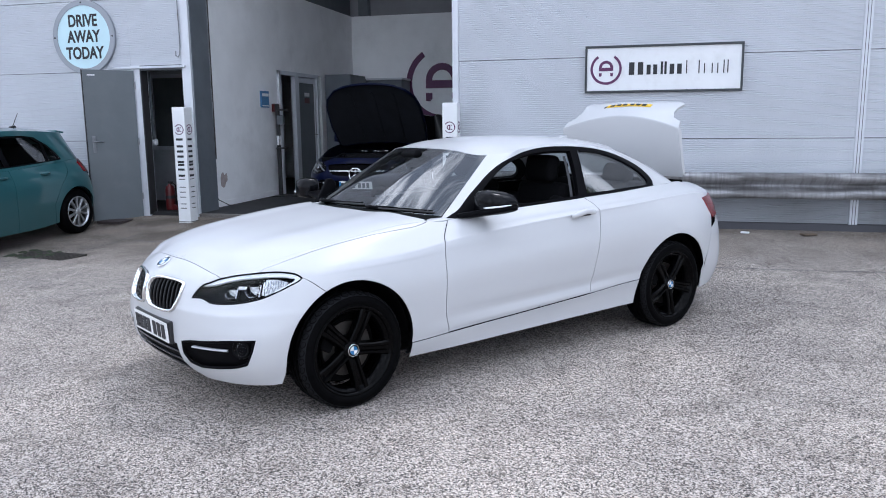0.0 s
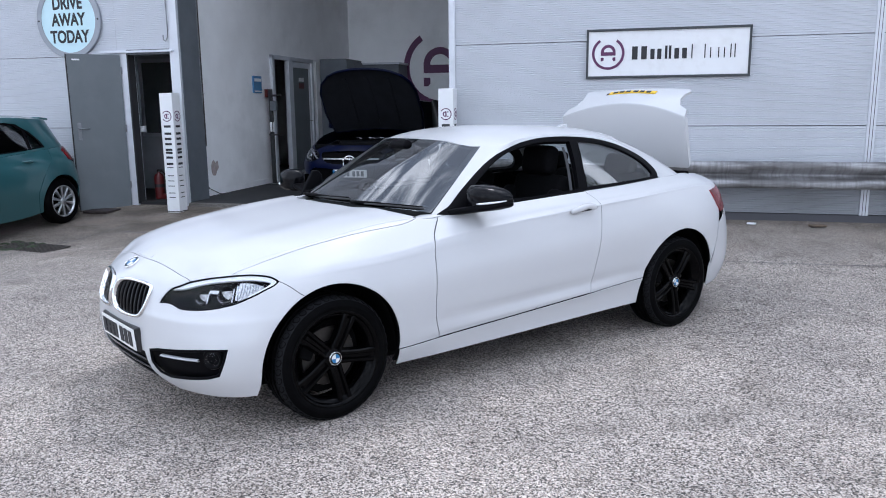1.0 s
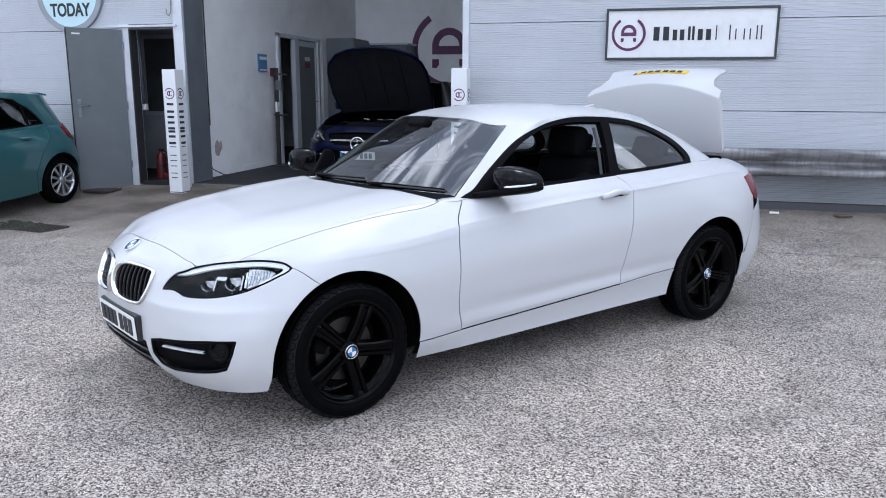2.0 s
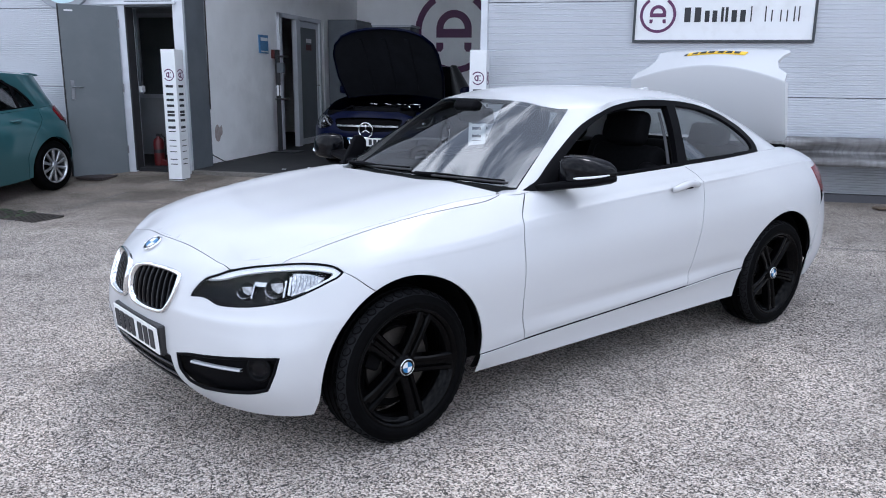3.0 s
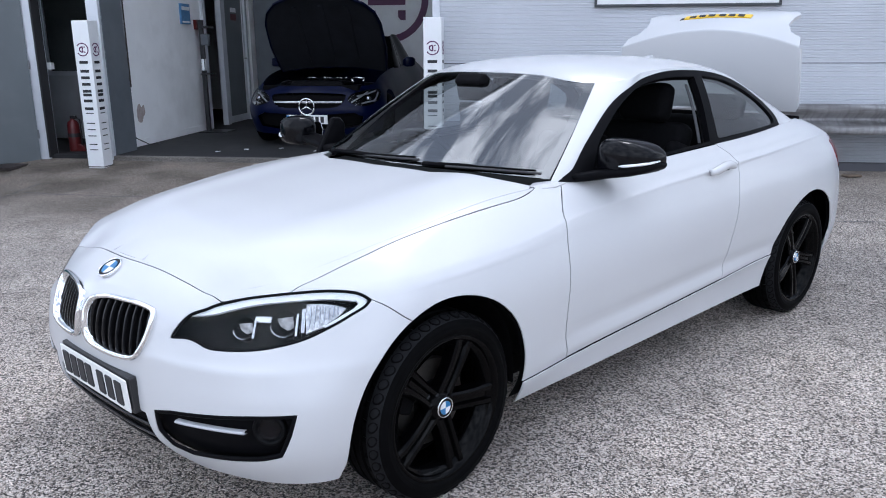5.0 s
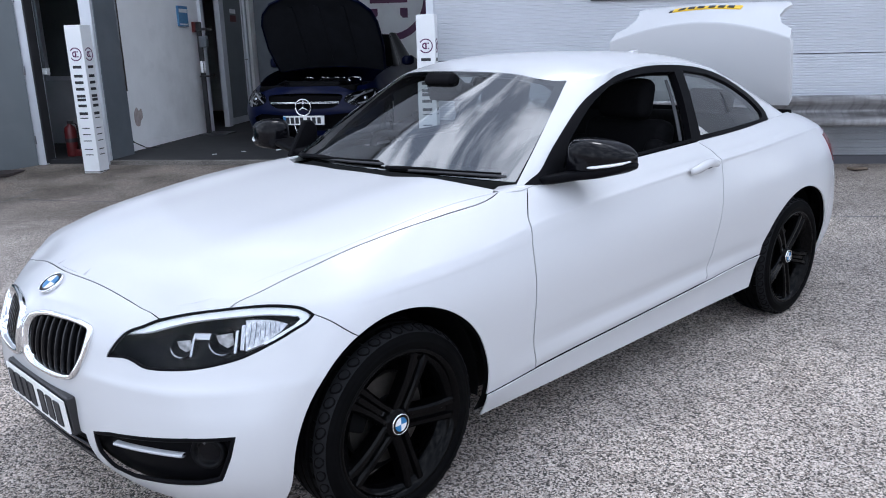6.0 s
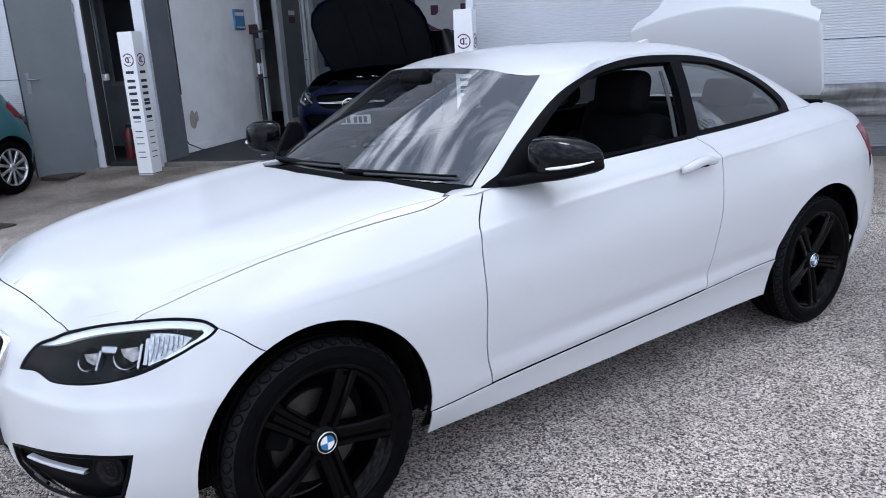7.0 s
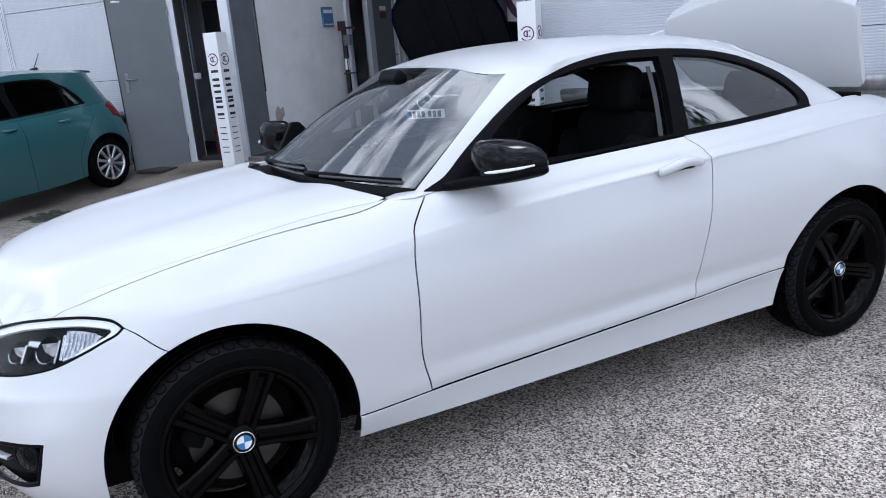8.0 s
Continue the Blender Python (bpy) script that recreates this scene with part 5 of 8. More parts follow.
# wheels


def tyre_mesh(r=0.321, w=0.225):
    """A road tyre: rounded sidewalls with a raised rim line, three grooves, and sipes cut into both shoulders."""
    h = w / 2
    prof = [(0.243, -h + 0.020), (0.248, -h + 0.008), (0.259, -h + 0.002), (0.274, -h), (0.288, -h + 0.004), (0.303, -h + 0.012), (0.311, -h + 0.021), (r - 0.0045, -h + 0.032), (r - 0.001, -h + 0.05),
            (r - 0.0005, -0.046), (r - 0.008, -0.043), (r - 0.008, -0.035), (r, -0.032), (r, -0.005), (r - 0.008, -0.004)]
    prof = prof + [(a, -b) for a, b in prof[::-1]]
    segs = 216
    verts, faces = [], []
    for j, (rad, y) in enumerate(prof):
        for k in range(segs):
            cut = 0.0
            if k % 6 in (0,) and (6 <= j <= 9 or len(prof) - 10 <= j <= len(prof) - 7):
                cut = 0.009
            ang = (k + (0.9 * (j - 6) if 6 <= j <= 9 else 0)) * math.tau / segs
            verts.append(((rad - cut) * math.cos(ang), y, (rad - cut) * math.sin(ang)))
    for j in range(len(prof) - 1):
        for k in range(segs):
            k2 = (k + 1) % segs
            faces.append((j * segs + k, j * segs + k2, (j + 1) * segs + k2, (j + 1) * segs + k))
    return verts, faces


def rim_mesh():
    """The barrel and lip of the wheel."""
    prof = [(0.205, -0.105), (0.224, -0.100), (0.226, -0.094), (0.216, -0.088), (0.200, -0.080), (0.192, -0.02), (0.190, 0.085), (0.212, 0.090), (0.224, 0.098), (0.228, 0.104), (0.222, 0.107), (0.214, 0.102), (0.208, 0.092), (0.203, 0.078)]
    return lathe([(r * 1.105, y) for r, y in prof[::-1]], 72)


def spoke_mesh():
    """One broad spoke: two raised ribs with a hollow between, dished towards the hub."""
    bm = bmesh.new()
    rows = []
    for k in range(9):
        t = k / 8
        r = 0.035 + t * 0.198
        y = 0.070 + 0.018 * math.sin(t * math.pi * 0.55) + 0.004 * t
        half = 0.034 - 0.005 * math.sin(t * math.pi) + 0.008 * t
        prof = [(-half - 0.006, -0.040), (-half, -0.004), (-half * 0.80, 0.003), (-half * 0.42, 0.002), (-half * 0.22, -0.010), (half * 0.22, -0.010), (half * 0.42, 0.002), (half * 0.80, 0.003), (half, -0.004), (half + 0.006, -0.040)]
        rows.append([bm.verts.new((s, y + d, r)) for s, d in prof])
    for a, c in zip(rows, rows[1:]):
        for i in range(len(a) - 1):
            bm.faces.new((a[i], a[i + 1], c[i + 1], c[i]))
    bm.faces.new(rows[0])
    bm.faces.new(rows[-1][::-1])
    return bm


# the rounded shoulder between tread and sidewall: share of the way across, radius, distance from the middle
SHOULDER_W, SHOULDER_R, SHOULDER_Y = (0.0, 0.4, 0.75, 1.0), (0.3212, 0.3182, 0.3113, 0.3025), (0.064, 0.0812, 0.0925, 0.1018)


def build_wheel(m, phase, name="wheel"):
    wheel = part(name, rim_mesh(), M_BLACKRIM, car, "gloss black five-spoke alloy wheel", at=m, smooth=True)
    tyre = part("tyre", tyre_mesh(), M_TYRE, wheel, "black low-profile tyre", smooth=False)
    bm = bmesh.new()
    for k in range(44):
        pts = []
        for j in range(12):
            w = 0.52 + 0.36 * math.sin(j * math.tau / 12)
            a = k * math.tau / 44 + 0.052 * math.cos(j * math.tau / 12) + 0.04 * (w - 0.5)
            rad, y = float(np.interp(w, SHOULDER_W, SHOULDER_R)), float(np.interp(w, SHOULDER_W, SHOULDER_Y))
            pts.append((rad * math.cos(a), y, rad * math.sin(a)))
        tube(pts, [0.0030 if j in (2, 3, 4, 5, 6, 7, 8) else 0.0016 for j in range(12)], 5, bm, closed=True)
    # near-black raised loops stand for the shade inside the shoulder grooves
    part("tread_groove", bm, M_DARKINNER, tyre, "near-black loops drawn as the shade in the shoulder grooves", smooth=True)
    part("tread_band", lathe(list(zip(SHOULDER_R[::-1], SHOULDER_Y[::-1])), 96), M_TREAD, tyre, "lighter grey shoulder of the tread", smooth=True)
    for k in range(5):
        bm = spoke_mesh()
        bm.transform(Matrix.Rotation(radians(72 * k - phase), 4, 'Y'))
        part("spoke", bm, M_BLACKRIM, wheel)
    part("hub", lathe([(0.0, 0.082), (0.030, 0.082), (0.040, 0.078), (0.052, 0.068), (0.056, 0.03)], 40), M_BLACKRIM, wheel, smooth=True)
    for k in range(5):
        a = radians(72 * k + 24)
        bm = lathe([(0.0, 0.066), (0.008, 0.066), (0.010, 0.062), (0.010, 0.04)], 12)
        bm.transform(Matrix.Translation((0.055 * math.sin(a), 0, 0.055 * math.cos(a))))
        part("wheel_bolt", bm, M_BLACKPLASTIC, wheel)
    part("brake_disc", lathe([(0.06, 0.018), (0.15, 0.018), (0.152, 0.014), (0.152, -0.004), (0.06, -0.004)], 56), M_BRAKE, wheel, "worn steel brake disc")
    part("dust_shield", lathe([(0.0, -0.02), (0.19, -0.02), (0.20, -0.028)], 48), M_DARKINNER, wheel)
    bm = lathe([(0.0, 0.02), (0.075, 0.022), (0.078, 0.018)], 40)
    part("disc_bell", bm, M_DARKINNER, wheel)
    bm = box((-0.06, -0.03, 0.10), (0.06, 0.045, 0.175), 0.012)
    bm.transform(Matrix.Rotation(radians(62), 4, 'Y'))
    part("brake_caliper", bm, M_DARKINNER, wheel)
    roundel(0.034, wheel, Matrix.Translation((0, 0.081, 0)), "wheel_badge")
    return wheel


STEER = 3
for x, sg, steer in ((0.0, 1, STEER), (-WHEELBASE, 1, 0), (0.0, -1, STEER), (-WHEELBASE, -1, 0)):
    m = pose(x, sg * 0.83, HUB_Z, 0, 0, steer + (0 if sg > 0 else 180)) @ pose(0, -0.083, 0)
    build_wheel(m, 24 if x == 0 else 32)

# door mirrors


def mirror_shell(rings):
    """A closed lofted shell from rounded rings (x0, x1, z0, z1 at each y)."""
    bm = bmesh.new()
    loops = []
    for y, x0, x1, z0, z1 in rings:
        cx, cz, rx, rz = (x0 + x1) / 2, (z0 + z1) / 2, (x1 - x0) / 2, (z1 - z0) / 2
        loops.append([bm.verts.new((cx + rx * math.copysign(abs(math.cos(a)) ** 0.6, math.cos(a)), y, cz + rz * math.copysign(abs(math.sin(a)) ** (0.54 if k < 15 else 0.36), math.sin(a)))) for k, a in [(k, k * math.tau / 28) for k in range(28)]])
    for a, c in zip(loops, loops[1:]):
        for i in range(28):
            bm.faces.new((a[i], a[(i + 1) % 28], c[(i + 1) % 28], c[i]))
    bm.faces.new(loops[0])
    bm.faces.new(loops[-1][::-1])
    return bm


for sg in (1, -1):
    S = Matrix.Diagonal((1, sg, 1, 1)) if sg > 0 else Matrix.Translation((0.08, -0.165, -0.150)) @ Matrix.Diagonal((1, sg * 1.1, 1.125, 1))
    bm = mirror_shell([(0.733, -0.985, -0.925, 1.0, 1.068), (0.742, -1.005, -0.903, 0.985, 1.100), (0.772, -1.03, -0.885, 0.985, 1.119), (0.83, -1.052, -0.885, 0.985, 1.120), (0.88, -1.07, -0.903, 0.988, 1.110), (0.918, -1.08, -0.935, 0.992, 1.094), (0.938, -1.08, -0.968, 1.002, 1.073), (0.945, -1.07, -1.0, 1.018, 1.052)])
    bm.transform(S)
    mir = part("door_mirror", bm, M_CARBON, car, "gloss black door mirror with a white indicator strip", smooth=True)
    if sg > 0:
        bm = mirror_shell([(0.70, -0.93, -0.80, 0.950, 0.985), (0.74, -1.00, -0.82, 0.954, 0.994), (0.80, -1.055, -0.872, 0.966, 1.008), (0.87, -1.075, -0.893, 0.978, 1.016), (0.918, -1.082, -0.926, 0.991, 1.023), (0.940, -1.08, -0.962, 1.002, 1.028), (0.949, -1.07, -1.0, 1.012, 1.030)])
    else:
        bm = mirror_shell([(-0.68, -0.90, -0.74, 0.945, 0.985), (-0.80, -0.92, -0.78, 0.958, 0.995), (-0.95, -0.95, -0.82, 0.975, 1.012), (-1.02, -0.96, -0.85, 0.985, 1.02)])
    if sg > 0:
        bm.transform(S)
    part("mirror_foot", bm, M_SATINBLACK, mir, "satin black mirror foot", smooth=True)
    bm = tube([(-0.887, 0.852, 1.022), (-0.893, 0.866, 1.023), (-0.903, 0.884, 1.025), (-0.935, 0.919, 1.030), (-0.969, 0.940, 1.034), (-1.02, 0.947, 1.038)], [0.002, 0.005, 0.0055, 0.0055, 0.005, 0.003], 8)
    bm.transform(S)
    part("indicator", bm, M_LAMPWHITE, mir, "white side indicator strip", smooth=True)
    bm = plate([(-0.055, -0.035), (0.055, -0.035), (0.062, 0.0), (0.05, 0.035), (-0.05, 0.035), (-0.062, 0.0)], 0.004, Matrix.Translation((-1.068, 0.835, 1.048)) @ Matrix.Rotation(radians(82), 4, 'Z'))
    bm.transform(S)
    part("mirror_glass", bm, M_CHROME, mir)
    if sg < 0:
        bm = plate([(-0.735, 0.950), (-0.845, 0.950), (-0.905, 1.015), (-0.905, 1.085), (-0.875, 1.118), (-0.835, 1.118)], 0.03, Matrix.Translation((0, -0.77, 0)), bevel=0.006)
        part("mirror_sail", bm, M_SATINBLACK, mir)
    # triangular sail in the window's front corner
    q = on_top([(-0.765, 0.972), (-0.93, 0.998), (-0.99, 1.075), (-0.93, 1.07), (-0.85, 1.01)])
    sheet("window_sail", panel(CAR_TOP, q, mirror=None if sg > 0 else 'right', outward=OUT["side"], gap=0, lift=0.001, skirt=0.02), M_SATINBLACK, car)

    # door handle: grip over a shallow cup
    S = Matrix.Diagonal((1, sg, 1, 1))
    hp = CAR_BODY.find([(-1.640, 0.909), (-1.70, 0.916), (-1.78, 0.922), (-1.850, 0.922)], (0, 2), (7, 12))
    q = np.array(curve2(hp, 5, False))
    hl, hn = CAR_BODY(q[:, 0], q[:, 1]), surface_normals(CAR_BODY, q[:, 0], q[:, 1])
    hn *= np.sign(np.sum(hn[:, 1]))
    prof = np.sin(np.linspace(0.12, math.pi - 0.12, len(q))) ** 0.5
    pts = hl + hn * (0.004 + 0.024 * prof)[:, None]
    bm = tube([(a, b, c) for a, b, c in pts], [0.010 + 0.010 * float(w) for w in prof], 12)
    bm.transform(S)
    part("door_handle", bm, M_WHITEPAINT, car, "white pull-type door handle", smooth=True)
    cup = [(float(hp[1][0]) + 0.07 * math.cos(a) + 0.02, float(hp[1][1]) + 0.024 * math.sin(a)) for a in [k * math.tau / 24 for k in range(24)]]
    sheet("handle_cup", panel(CAR_BODY, cup, mirror=None if sg > 0 else 'right', outward=OUT["side"], gap=0, lift=0.0012, skirt=0.003, step=0.02), M_WHITEPAINT, car)
    # a black tube below the grip draws the shade of its gap
    slot = [tuple(p + np.array((0.0, 0.0, -0.017))) for p in (hl + hn * 0.0035)[2:-2]]
    bm = tube(slot, [0.001] + [0.0045] * (len(slot) - 2) + [0.001], 8)
    bm.transform(S)
    part("handle_gap", bm, M_SATINBLACK, car, "black bar drawn as the shade under the door handle", smooth=True)
    bm = tube([tuple(pts[0] + hn[0] * 0.001), tuple(pts[1])], 0.0085, 10)
    bm.transform(S)
    part("handle_end", bm, M_SATINBLACK, car)

# scuttle, wipers
SCUTTLE = [(0.0, -0.37), (0.3, -0.40), (0.5, -0.49), (0.6, -0.55), (0.652, -0.60), (0.655, -0.70), (0.60, -0.66), (0.33, -0.54), (0.0, -0.50)]
sheet("scuttle", panel(lambda y, x: np.stack([x, y, 0.966 - 0.06 * np.abs(y) ** 2 + 0.0 * x], 1), SCUTTLE, mirror='both', outward=(0, 0, 1), gap=0, skirt=0.03), M_SATINBLACK, car, "black scuttle panel under the windscreen")
for ya, yb, va, vb2 in ((0.18, 0.57, 0.000, 0.018), (-0.42, 0.12, 0.000, 0.020)):
    yy = np.linspace(ya, yb, 12)
    base = CAR_TOP(np.abs(yy), np.linspace(va, vb2, 12) + 0.012)
    base[:, 1] *= np.where(yy < 0, -1, 1)
    arm = [(float(a), float(b), float(c) + 0.010) for a, b, c in base]
    bm = tube(arm, [0.010] * 6 + [0.007] * 6, 8)
    part("wiper_arm", bm, M_SATINBLACK, car, "black wiper arm", smooth=True)
    bl = [(a + 0.002 + 0.006 * k / 9, b + 0.035, c - 0.004) for k, (a, b, c) in enumerate(arm[2:])]
    part("wiper_blade", tube(bl, 0.006, 6), M_BLACKPLASTIC, car)

# raised boot lid: its outer skin stands almost upright


def lid_skin(y, w):
    """Up to the rear edge (w = 0 to 1), then over the crease along the end face (w = 1 to 2)."""
    y, w = np.asarray(y, float), np.asarray(w, float)
    crest = 1.560 - 0.105 * (y / 0.6) ** 2 - 0.11 * np.maximum(0, -y / 0.6) ** 2
    t = np.clip(w, 0, 1)
    x1 = -3.115 + 0.060 * np.sin(t * math.pi * 0.5) - 0.05 * (y / 0.6) ** 2 * (1 - t)
    z1 = 1.075 + (crest - 1.075) * t
    s = np.clip(w - 1, 0, 1)
    x2 = -3.055 - 0.225 * s
    z2 = crest + 0.112 * np.sin(s * math.pi * 0.5) + (0.085 * (y / 0.6) ** 2 + 0.0 * np.maximum(0, -y / 0.6) ** 2) * s
    up = (w > 1)
    return np.stack([np.where(up, x2, x1), y - 0.03, np.where(up, z2, z1)], 1)


LID = [(0.0, 0.0), (0.575, 0.0), (0.588, 0.06), (0.600, 0.5), (0.605, 0.9), (0.60, 1.0), (0.0, 1.0)]
END = [(0.0, 1.0), (0.60, 1.0), (0.585, 1.18), (0.520, 1.24), (0.485, 1.42), (0.492, 1.62), (0.515, 1.80), (0.49, 1.93), (0.40, 1.99), (0.0, 2.0)]
lid = sheet("boot_lid", stitched(panel(lid_skin, LID, mirror='both', outward=(1, 0, 0), gap=0, skirt=0.03, step=0.05, edge=0.04), panel(lid_skin, END, mirror='both', outward=(1, 0, 1), gap=0, skirt=0.02, step=0.05, edge=0.04)), M_WHITEPAINT, car, "white boot lid standing raised")
yp = panel(lid_skin, [(0.0, 1.46), (0.245, 1.46), (0.245, 1.60), (0.0, 1.60)], mirror='both', outward=(1, 0, 1), gap=0, lift=0.006, skirt=0.006, step=0.06)
sheet("rear_number_plate", yp, M_PLATEYELLOW, lid, "yellow rear number plate")
for k, y in enumerate((-0.19, -0.13, -0.07, -0.01, 0.06, 0.12, 0.18)):
    sheet("plate_bar", panel(lambda a, b, y=y: lid_skin(a + y, b), [(-0.02, 1.48), (0.02, 1.48), (0.02, 1.57), (-0.02, 1.57)], outward=(1, 0, 1), gap=0, lift=0.010, skirt=0.003, step=0.1, edge=0.1), M_INK, lid)
part("boot_seal", box((-3.10, -0.60, 1.00), (-3.06, 0.60, 1.06), 0.01), M_DARKINNER, car)
part("antenna_fin", plate([(-0.06, 0.0), (0.05, 0.0), (0.03, 0.012), (-0.03, 0.026), (-0.055, 0.028)], 0.03, pose(-2.38, -0.015, 1.383), bevel=0.004), M_WHITEPAINT, car, "white aerial fin on the roof")

# cabin


def pad(cx, cy, cz, sx, sy, sz, tilt=0, bevel=0.05):
    bm = box((-sx / 2, -sy / 2, -sz / 2), (sx / 2, sy / 2, sz / 2), bevel, segs=4)
    bm.transform(Matrix.Translation((cx, cy, cz)) @ Matrix.Rotation(radians(tilt), 4, 'Y'))
    return bm


def seat(y, x=-1.45):
    """Front seat: cushion, bolstered backrest and headrest on two posts."""
    s = part("seat", pad(x, y, 0.52, 0.52, 0.50, 0.17, -6), M_SEAT, car, "black cloth front seat", smooth=True)
    bm = pad(x - 0.32, y, 0.80, 0.13, 0.46, 0.62, -17)
    for d in (-0.21, 0.21):
        join(bm, pad(x - 0.27, y + d, 0.76, 0.17, 0.10, 0.52, -17, 0.045))
    part("backrest", bm, M_SEAT, s, smooth=True)
    part("headrest", pad(x - 0.365, y, 1.195, 0.11, 0.27, 0.19, -10, 0.045), M_SEAT, s, smooth=True)
    for d in (-0.07, 0.07):
        part("headrest_post", tube([(x - 0.385, y + d, 1.04), (x - 0.37, y + d, 1.12)], 0.006, 8), M_CHROME, s)
    part("seam", tube([(x - 0.275, y + 0.155, 0.70), (x - 0.33, y + 0.158, 0.97)], 0.0025, 6), M_ORANGE, s)


seat(0.37)
seat(-0.37)
bench = part("rear_bench", pad(-2.30, 0, 0.56, 0.50, 1.16, 0.18), M_SEAT, car, "black cloth rear bench", smooth=True)
part("backrest", pad(-2.60, 0, 0.82, 0.14, 1.12, 0.52, -22), M_SEAT, bench, smooth=True)
for y in (-0.33, 0.33):
    part("headrest", pad(-2.66, y, 1.12, 0.09, 0.27, 0.15, -15, 0.04), M_SEAT, bench, smooth=True)
part("parcel_shelf", box((-3.05, -0.56, 0.99), (-2.68, 0.56, 1.03), 0.015), M_DASH, car)
bm = pad(-0.78, 0, 0.84, 0.46, 1.28, 0.22, 4, 0.08)
dash = part("dashboard", bm, M_DASH, car, "black dashboard", smooth=True)
part("instrument_hood", pad(-0.88, -0.37, 0.955, 0.20, 0.36, 0.07, 8, 0.03), M_DASH, dash, smooth=True)
part("cabin_floor", box((-2.75, -0.74, 0.30), (-0.55, 0.74, 0.34)), M_DASH, car)
part("centre_console", pad(-1.35, 0, 0.50, 0.9, 0.22, 0.24, 0, 0.05), M_DASH, car, smooth=True)
sw = Matrix.Translation((-1.09, -0.37, 0.90)) @ Matrix.Rotation(radians(-64), 4, 'Y')
bm = tube([(0.182 * math.cos(a), 0.182 * math.sin(a), 0) for a in [k * math.tau / 40 for k in range(40)]], 0.0155, 10, closed=True)
bm.transform(sw)
wheel_rim = part("steering_wheel", bm, M_SATINBLACK, car, "black leather steering wheel", smooth=True)
bm = pad(0, 0, 0, 0.15, 0.16, 0.05, 0, 0.02)
for a in (0, 180, 90):
    c, s = math.cos(radians(a)), math.sin(radians(a))
    tube([(0.06 * s, 0.06 * c, 0), (-0.0 + 0.175 * s, 0.175 * c, 0)], 0.014, 8, bm)
bm.transform(sw)
part("wheel_boss", bm, M_SATINBLACK, wheel_rim)
bm = pad(-1.03, 0.0, 1.262, 0.035, 0.26, 0.082, 12, 0.015)
ivm = part("interior_mirror", bm, M_SATINBLACK, car, "black interior mirror on the windscreen", smooth=True)
part("mirror_mount", pad(-0.99, 0.0, 1.305, 0.09, 0.17, 0.06, -35, 0.02), M_SATINBLACK, ivm)
sheet("headlining", panel(roof, [(y * 0.97, -1.7 + (x + 1.7) * 0.985) for y, x in roof_outline], mirror='both', outward=(0, 0, 1), gap=0, lift=-0.03, skirt=0, step=0.08), M_HEADLINER, car, "grey cloth headlining")
for side in (None, 'right'):
    # a plain grey strip down the inside of the door pillar
    sheet("belt_guide", panel(CAR_TOP, on_top([(-1.770, 1.03), (-1.792, 1.03), (-1.828, 1.30), (-1.808, 1.30)]), mirror=side, outward=OUT["side"], gap=0, lift=-0.03, skirt=0.004, step=0.03), M_PILLARSTRIP, car, "grey strip on the door pillar")
    sheet("pillar_trim", panel(CAR_TOP, TRIM, [WIN_FRONT, WIN_REAR], mirror=side, outward=OUT["side"], gap=0.0, lift=-0.035, skirt=0), M_DASH, car)
    card = [(2.05, 0.20), (3.10, 0.20), (3.16, VB - 0.02), (2.05, VB - 0.02)]
    sheet("door_card", panel(CAR_BODY, card, mirror=side, outward=OUT["side"], gap=0, lift=-0.06, skirt=0, step=0.08), M_DASH, car)


def lean(y):
    """How far the off side of the coupe stands ahead of its near side."""
    return 0.18 * 0.5 * (math.sqrt(y * y + 0.09) - y)


flat = [holder] + list(holder.children)
bpy.context.view_layer.update()
for ob in list(car.children_recursive):
    if ob.type == 'MESH':
        me = ob.data
        m = CAR_AT.inverted() @ ob.matrix_world
        back, turn = m.inverted(), m.to_3x3()
        shaped = me.has_custom_normals
        if shaped:
            loop_n, loop_v = np.empty(len(me.loops) * 3), np.empty(len(me.loops), int)
            me.corner_normals.foreach_get("vector", loop_n)
            me.loops.foreach_get("vertex_index", loop_v)
            normals = np.zeros((len(me.vertices), 3))
            normals[loop_v] = loop_n.reshape(-1, 3)
        for i, vert in enumerate(me.vertices):
            q = m @ vert.co
            if shaped:
                n = turn @ Vector(normals[i])
                n.y += n.x * 0.09 * (1 - q.y / math.sqrt(q.y * q.y + 0.09))
                normals[i] = turn.transposed() @ n.normalized()
            q.x += 0.027 - 0.09 * q.y if ob in flat else lean(q.y)
            q.y += 0.0 if ob in flat else 0.014 * math.exp(-(q.y / 0.42) ** 2) * min(1.0, max(0.0, (q.x - 0.35) / 0.3))
            vert.co = back @ q
        if shaped:
            me.normals_split_custom_set_from_vertices([tuple(n) for n in normals])

# ---------------------------------------------------------------- things on and before the wall
M_RUBBERDARK = material("dark_door_seal", (0.02, 0.02, 0.022), 0.7)
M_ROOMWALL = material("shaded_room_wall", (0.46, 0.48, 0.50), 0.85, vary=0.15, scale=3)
M_BLUEPOSTER = material("blue_notice", (0.07, 0.20, 0.38), 0.5, vary=0.2, scale=30)
M_PEEL = material("peeled_plaster", (0.42, 0.36, 0.345), 0.9, vary=0.2, scale=20)
M_MOSS = material("moss", (0.035, 0.048, 0.024), 0.9, vary=0.4, scale=60)
M_IRON = material("rusty_cast_iron", (0.06, 0.052, 0.047), 0.75, 0.4, vary=0.4, scale=25)
M_PANE = material("dull_window_pane", (0.10, 0.115, 0.12), 0.12, vary=0.2, scale=3)

